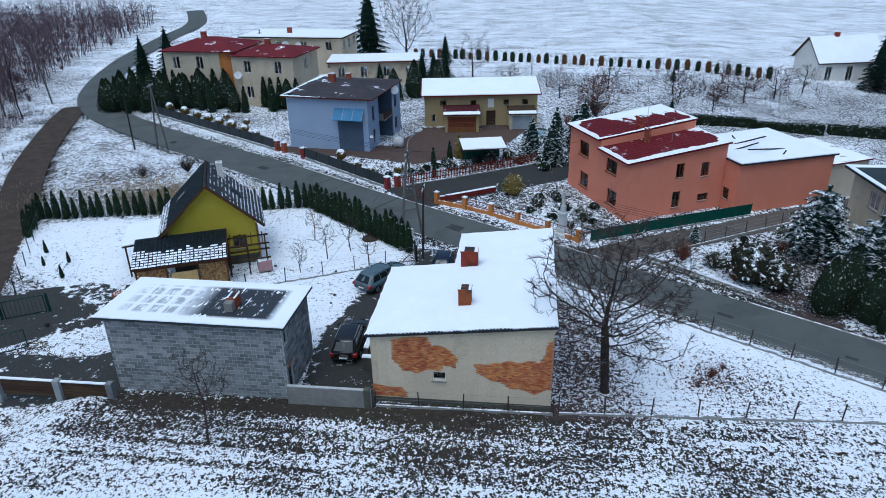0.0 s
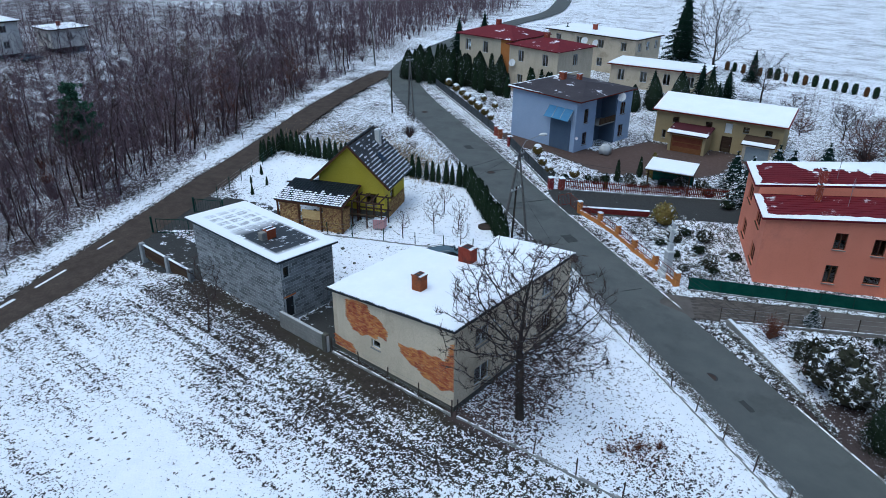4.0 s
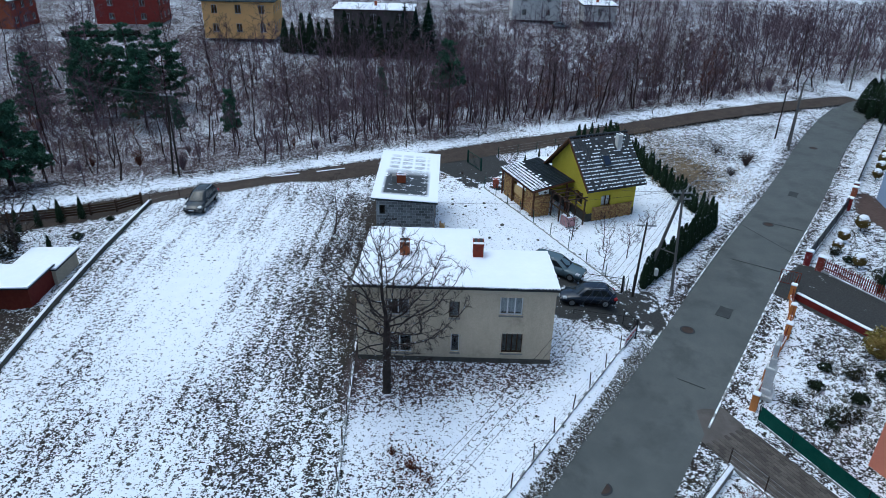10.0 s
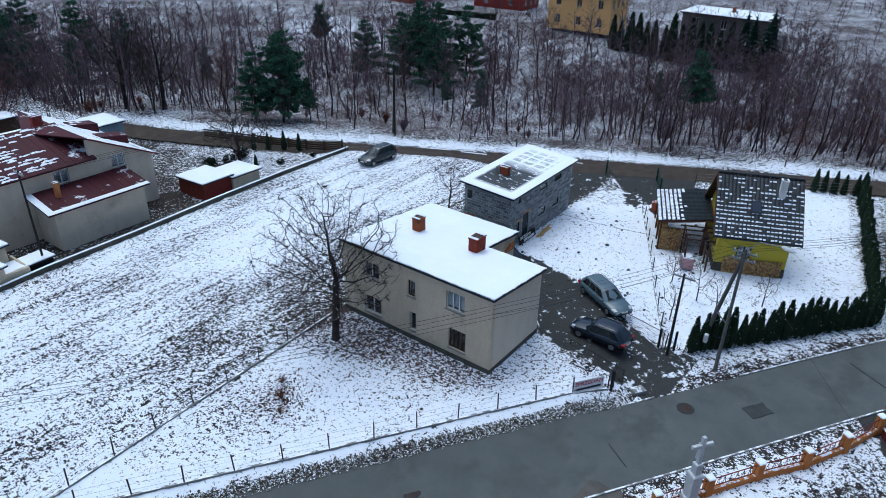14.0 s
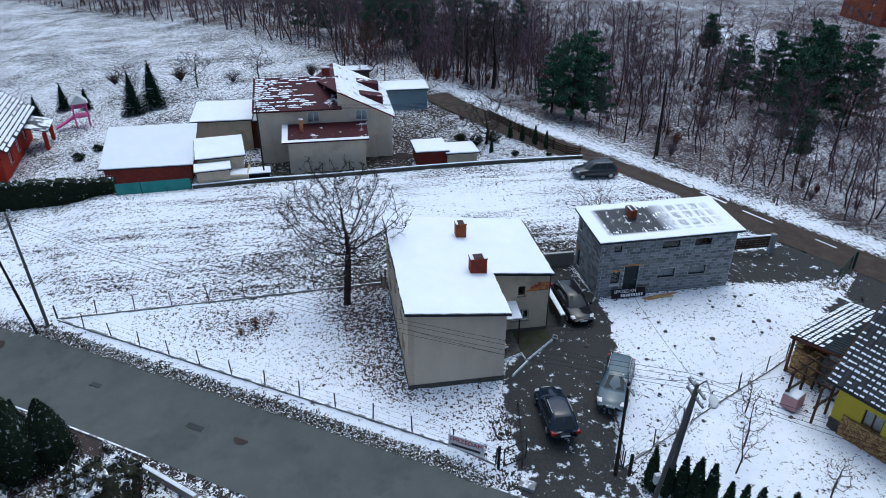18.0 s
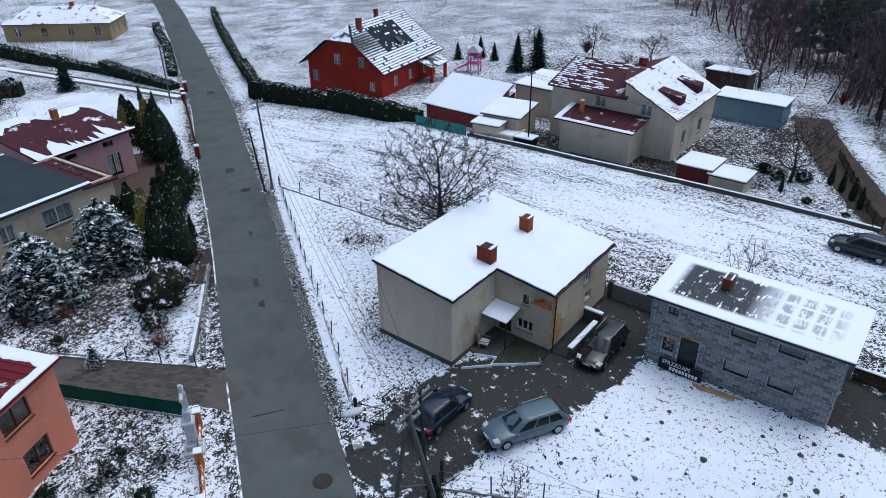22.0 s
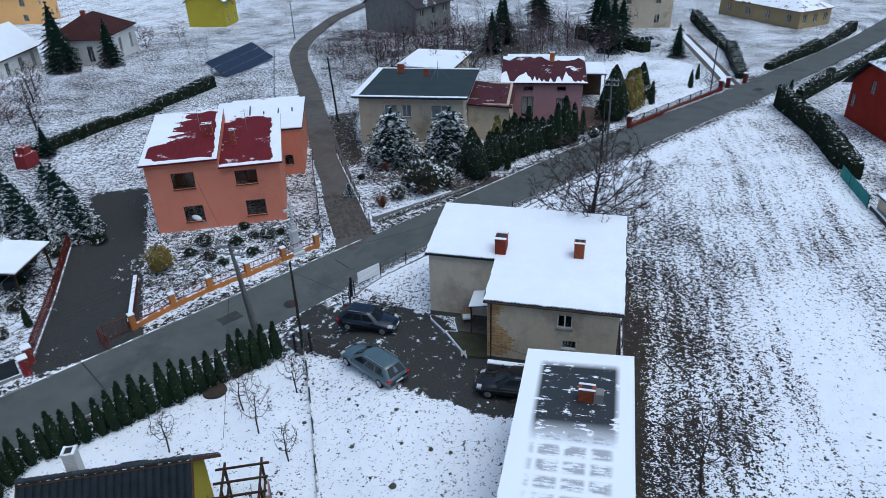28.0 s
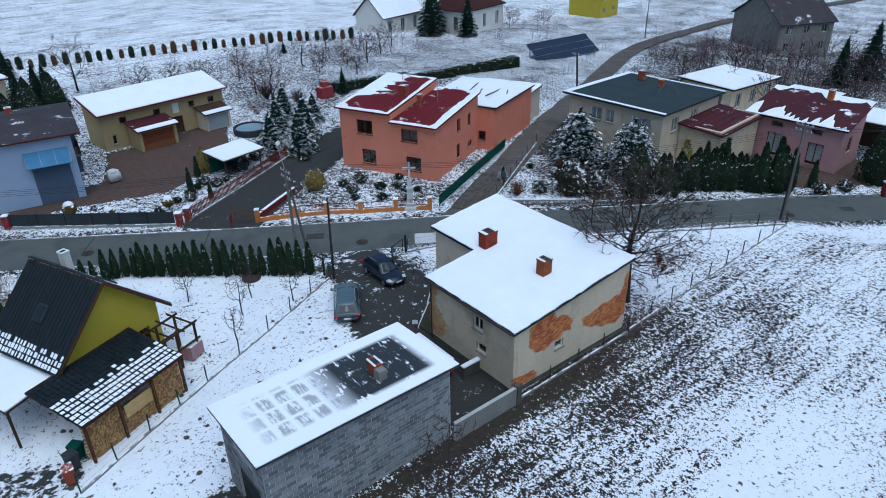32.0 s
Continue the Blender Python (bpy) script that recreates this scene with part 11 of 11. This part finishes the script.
while len(spots) < 2560:
    y = rg.uniform(-150, -38)
    x = np.interp(y, [-150, -105, -83, -58, -46, -38], [90, 46, 24, 5, -8, -13]) - 2 - 75 * rg.random() ** 1.4
    if float(line_dist(x, y, TRACK)) > 4:
        spots.append((x, y, rg.uniform(0.9, 1.5)))
spots = [q for q in spots if float(line_dist(q[0], q[1], TRACK)) > 3.6 and math.hypot((q[0] + 80) / 19, (q[1] + 66) / 17) > 1 and math.hypot((q[0] + 110) / 9, (q[1] - 50) / 11) > 1]
spots += [(rg.uniform(72, 104), rg.uniform(62, 78), rg.uniform(0.2, 0.42)) for k in range(14)]
spots += [(rg.uniform(56, 84), rg.uniform(92, 116), rg.uniform(0.2, 0.4)) for k in range(26)]
spots += [(rg.uniform(-8, 48), rg.uniform(98, 116), rg.uniform(0.18, 0.40)) for k in range(60)]
spots += [(rg.uniform(56, 84), rg.uniform(34, 60), rg.uniform(0.3, 0.5)) for k in range(12)]
state = rg.getstate()
mass("far_woodland", spots, "twig_purple", (0, 1), "deep brown-violet leafless woodland behind the track", "woodland")

# fuzzy thickets between the trees, one mass a colour
for nm, mt, cnt, sd in (("thicket", "twig_purple", 130, 81), ("rusty_thicket", "twig_red", 30, 82)):
    tpl = [shrub(1.5, 3.0, sd + k, mt, 300, twiggy=True) for k in range(3)]
    far_parts = [[(np.array([v.co for v in me_.vertices]), [tuple(p.vertices) for p in me_.polygons])] for me_ in tpl + tpl[:1]]
    rg = random.Random(sd)
    spots = []
    while len(spots) < cnt:
        x, y = rg.uniform(-130, 0), rg.uniform(-64, 175)
        sd_, rd = float(line_dist(x, y, TRACK)), float(line_dist(x, y, ROAD))
        if rd < 10 or sd_ < 6 or (y < 86 and (x > track_x(y) or sd_ > 60)) or (y >= 84 and x > np.interp(y, [84, 104, 131, 162, 190], [-78, -84, -94, -100, -106])):
            continue
        if y > 84 and rd > 50:
            continue
        spots.append((x, y, rg.uniform(0.4, 0.9)))
    mass(nm, spots, mt, (0,), "dense leafless thicket under the woodland trees", "thicket")

# undergrowth, leaning stems and thicket in one mass
rg = random.Random(41)
b = Mesh()
cnt = 0
while cnt < 3200:
    i = rg.randrange(2, len(rows_w) - 3)
    d = (rows_w[i + 1] - rows_w[i]).normalized()
    n = Vector((d.y, -d.x, 0))
    if n.x > 0:
        n = -n
    q = rows_w[i] + n * (5.8 + 84 * rg.random() ** 1.1)
    if q.y > 94 or q.y < -64 or float(line_dist(q.x, q.y, ROAD)) < 7:
        continue
    z = at(q.x, q.y)
    hgt = rg.uniform(0.6, 2.8)
    for k in range(11):
        a = Vector((q.x + rg.gauss(0, 0.25), q.y + rg.gauss(0, 0.25), z - 0.1))
        e = a + Vector((rg.gauss(0, 0.35) * hgt * 0.5, rg.gauss(0, 0.35) * hgt * 0.5, hgt * rg.uniform(0.6, 1.1)))
        s = (e - a).orthogonal().normalized() * 0.016
        b.add([a - s, a + s, e], [(0, 1, 2)])
        for j in range(3):
            q0 = a.lerp(e, rg.uniform(0.4, 1))
            e2 = q0 + Vector((rg.gauss(0, 0.25), rg.gauss(0, 0.25), rg.uniform(0.05, 0.4))) * hgt * 0.5
            b.add([q0 - s * 0.8, q0 + s * 0.8, e2], [(0, 1, 2)])
    cnt += 1
tagged(part("undergrowth", b, "twig_purple"), "dense leafless brown undergrowth of the woodland", "undergrowth", "", "stuff")

# dry grass on the rough plot and verges
rg = random.Random(43)
b = Mesh()
for k in range(5200):
    x, y = -37 + rg.gauss(0, 6.5), 53 + rg.gauss(0, 3.2)
    if line_dist(np.array(x), np.array(y), ROAD) < 4 or y < 47.5:
        continue
    z = at(x, y)
    e = Vector((x + rg.gauss(0, 0.18), y + rg.gauss(0, 0.18), z + rg.uniform(0.2, 0.55)))
    b.add([(x - 0.025, y, z), (x + 0.025, y + 0.01, z), e], [(0, 1, 2)])
tagged(part("dry_grass", b, "straw"), "tufts of straw-coloured dead grass on the rough plot", "grass", "", "stuff")

# fallen leaves by the house and stones on the road bank
rg = random.Random(47)
b = Mesh()
for k in range(1700):
    x, y = 4.6 + rg.gauss(0, 1.7), 24.0 + rg.gauss(0, 4.0)
    if x < 2.85 or y < 19.6 or y > 33:
        continue
    b.leaf((x, y, at(x, y) + 0.03), rg.uniform(0.08, 0.16), rg, 0.1)
for k in range(300):
    x, y = 12.4 + rg.gauss(0, 1.1), 23.4 + rg.gauss(0, 0.9)
    b.leaf((x, y, at(x, y) + 0.04), rg.uniform(0.1, 0.22), rg, 0.6)
tagged(part("fallen_leaves", b, "dry_leaves"), "brown fallen leaves scattered on the thin snow", "leaves", "", "stuff")
b = Mesh()
for k in range(2800):
    s = rg.random()
    L, d = unit((26.4, 20.4), (-1.2, 38.5))
    n = Vector((0.55, 0.835, 0))
    q = Vector((26.4, 20.4, 0)) + d * L * s + n * (0.75 + 0.85 * rg.random())
    r = rg.uniform(0.035, 0.075)
    b.blob((q.x, q.y, at(q.x, q.y) + 0.02), r, r * rg.uniform(0.7, 1.2), r * 0.7, 0.15, rg, 5, 3)
tagged(part("bank_stones", b, "stone"), "band of small stones on the road bank, dusted with snow", "stones", "", "stuff")
b = Mesh()
for k in range(420):
    x, y = rg.uniform(-2.5, 9.5), rg.uniform(46, 59)
    if (x - 5.2) * 0.906 + (y - 59.7) * 0.424 > -0.4 or x * 0.55 + y * 0.835 < 42.5:
        continue
    r = rg.uniform(0.08, 0.26)
    b.blob((x, y, at(x, y) + r * 0.3), r, r * rg.uniform(0.7, 1.2), r * 0.7, 0.18, rg, 6, 4)
tagged(part("rockery_stones", b, "stone"), "snow-capped rockery stones in the front garden", "stones", "", "stuff")
rg = random.Random(53)
b = Mesh()
for k in range(45):
    x, y = rg.uniform(-12, -3), rg.uniform(24, 40)
    if not bool(inside(np.array(x), np.array(y), YARD)):
        continue
    r = rg.uniform(0.02, 0.075)
    b.blob((x, y, at(x, y) + 0.02), r, r * rg.uniform(0.6, 1.6), r * 0.4, 0.25, rg, 6, 4)
tagged(part("snow_crumbs", b, "snow"), "small trodden lumps of snow on the yard", "snow", "", "stuff")
b = Mesh()
for k in range(40):
    x, y = rg.uniform(-30, -9), rg.uniform(25, 38)
    r = rg.uniform(0.08, 0.2)
    b.blob((x, y, at(x, y) + 0.03), r, r, r * 0.6, 0.25, rg, 6, 4)
tagged(part("molehills", b, "plinth"), "small dark molehills and clods in the snow", "molehill", "", "stuff")

# ---- single pieces of walls and roofs ----
tile_snow(yh, *YTILE_E[:5], lambda a, c: 0.92 if c < 0.55 else (0.7 if c < 0.75 else 0.3), 3, 0.095, (0.22, 0.7, 0.16, 0.34))
tile_snow(yh, *YTILE_W[:5], lambda a, c: 0.97 if c < 0.08 else (0.85 if c < 0.14 else 0.0), 4, 0.095, (0.3, 0.6, 0.12, 0.8))
tile_snow(lean, *LTILE[:5], lambda a, c: 3.6 - c * 6.0 - a * 0.8, 5, 0.095, (0.16, 0.78, 0.2, 0.7))
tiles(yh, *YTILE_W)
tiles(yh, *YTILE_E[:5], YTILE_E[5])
tiles(lean, *LTILE)
rg = random.Random(88)
b = Mesh()
for k in range(19):
    b.blob((4.14, 0.1 + 0.36 * k + rg.uniform(-0.05, 0.05), 6.66), 0.10, 0.13 * rg.uniform(0.7, 1.3), 0.06, 0.2, rg, 7, 5)
part("ridge_snow", b, "snow", yh)["kind"] = "stuff"
# block paving where the lane meets the road
pv = Mesh()
pv.worn(0.006, 0.006, -0.06, 0.434, 0.234, 0.03, 0.008)
pvm = pv.data("paver")
pvm.materials.append(MATS["paver_grey"])
L, d = unit((8.2, 42.0), (17.0, 46.8))
ang = math.degrees(math.atan2(d.y, d.x))
rg = random.Random(71)
for j in range(14):
    for i in range(21):
        s_ = i * 0.44 + (0.22 if j % 2 else 0)
        o_ = -1.66 + j * 0.24
        x, y = 8.2 + d.x * s_ - d.y * o_, 42.0 + d.y * s_ + d.x * o_
        ob = new("paver", pvm)
        ob.parent, ob.matrix_basis = lane, pose(x, y, at(x, y) + 0.008 + rg.uniform(-0.004, 0.004), 0, 0, ang)
lay_blocks(0, False)
lay_blocks(1, False)
lay_blocks(3, False)
lay_blocks(2, True)
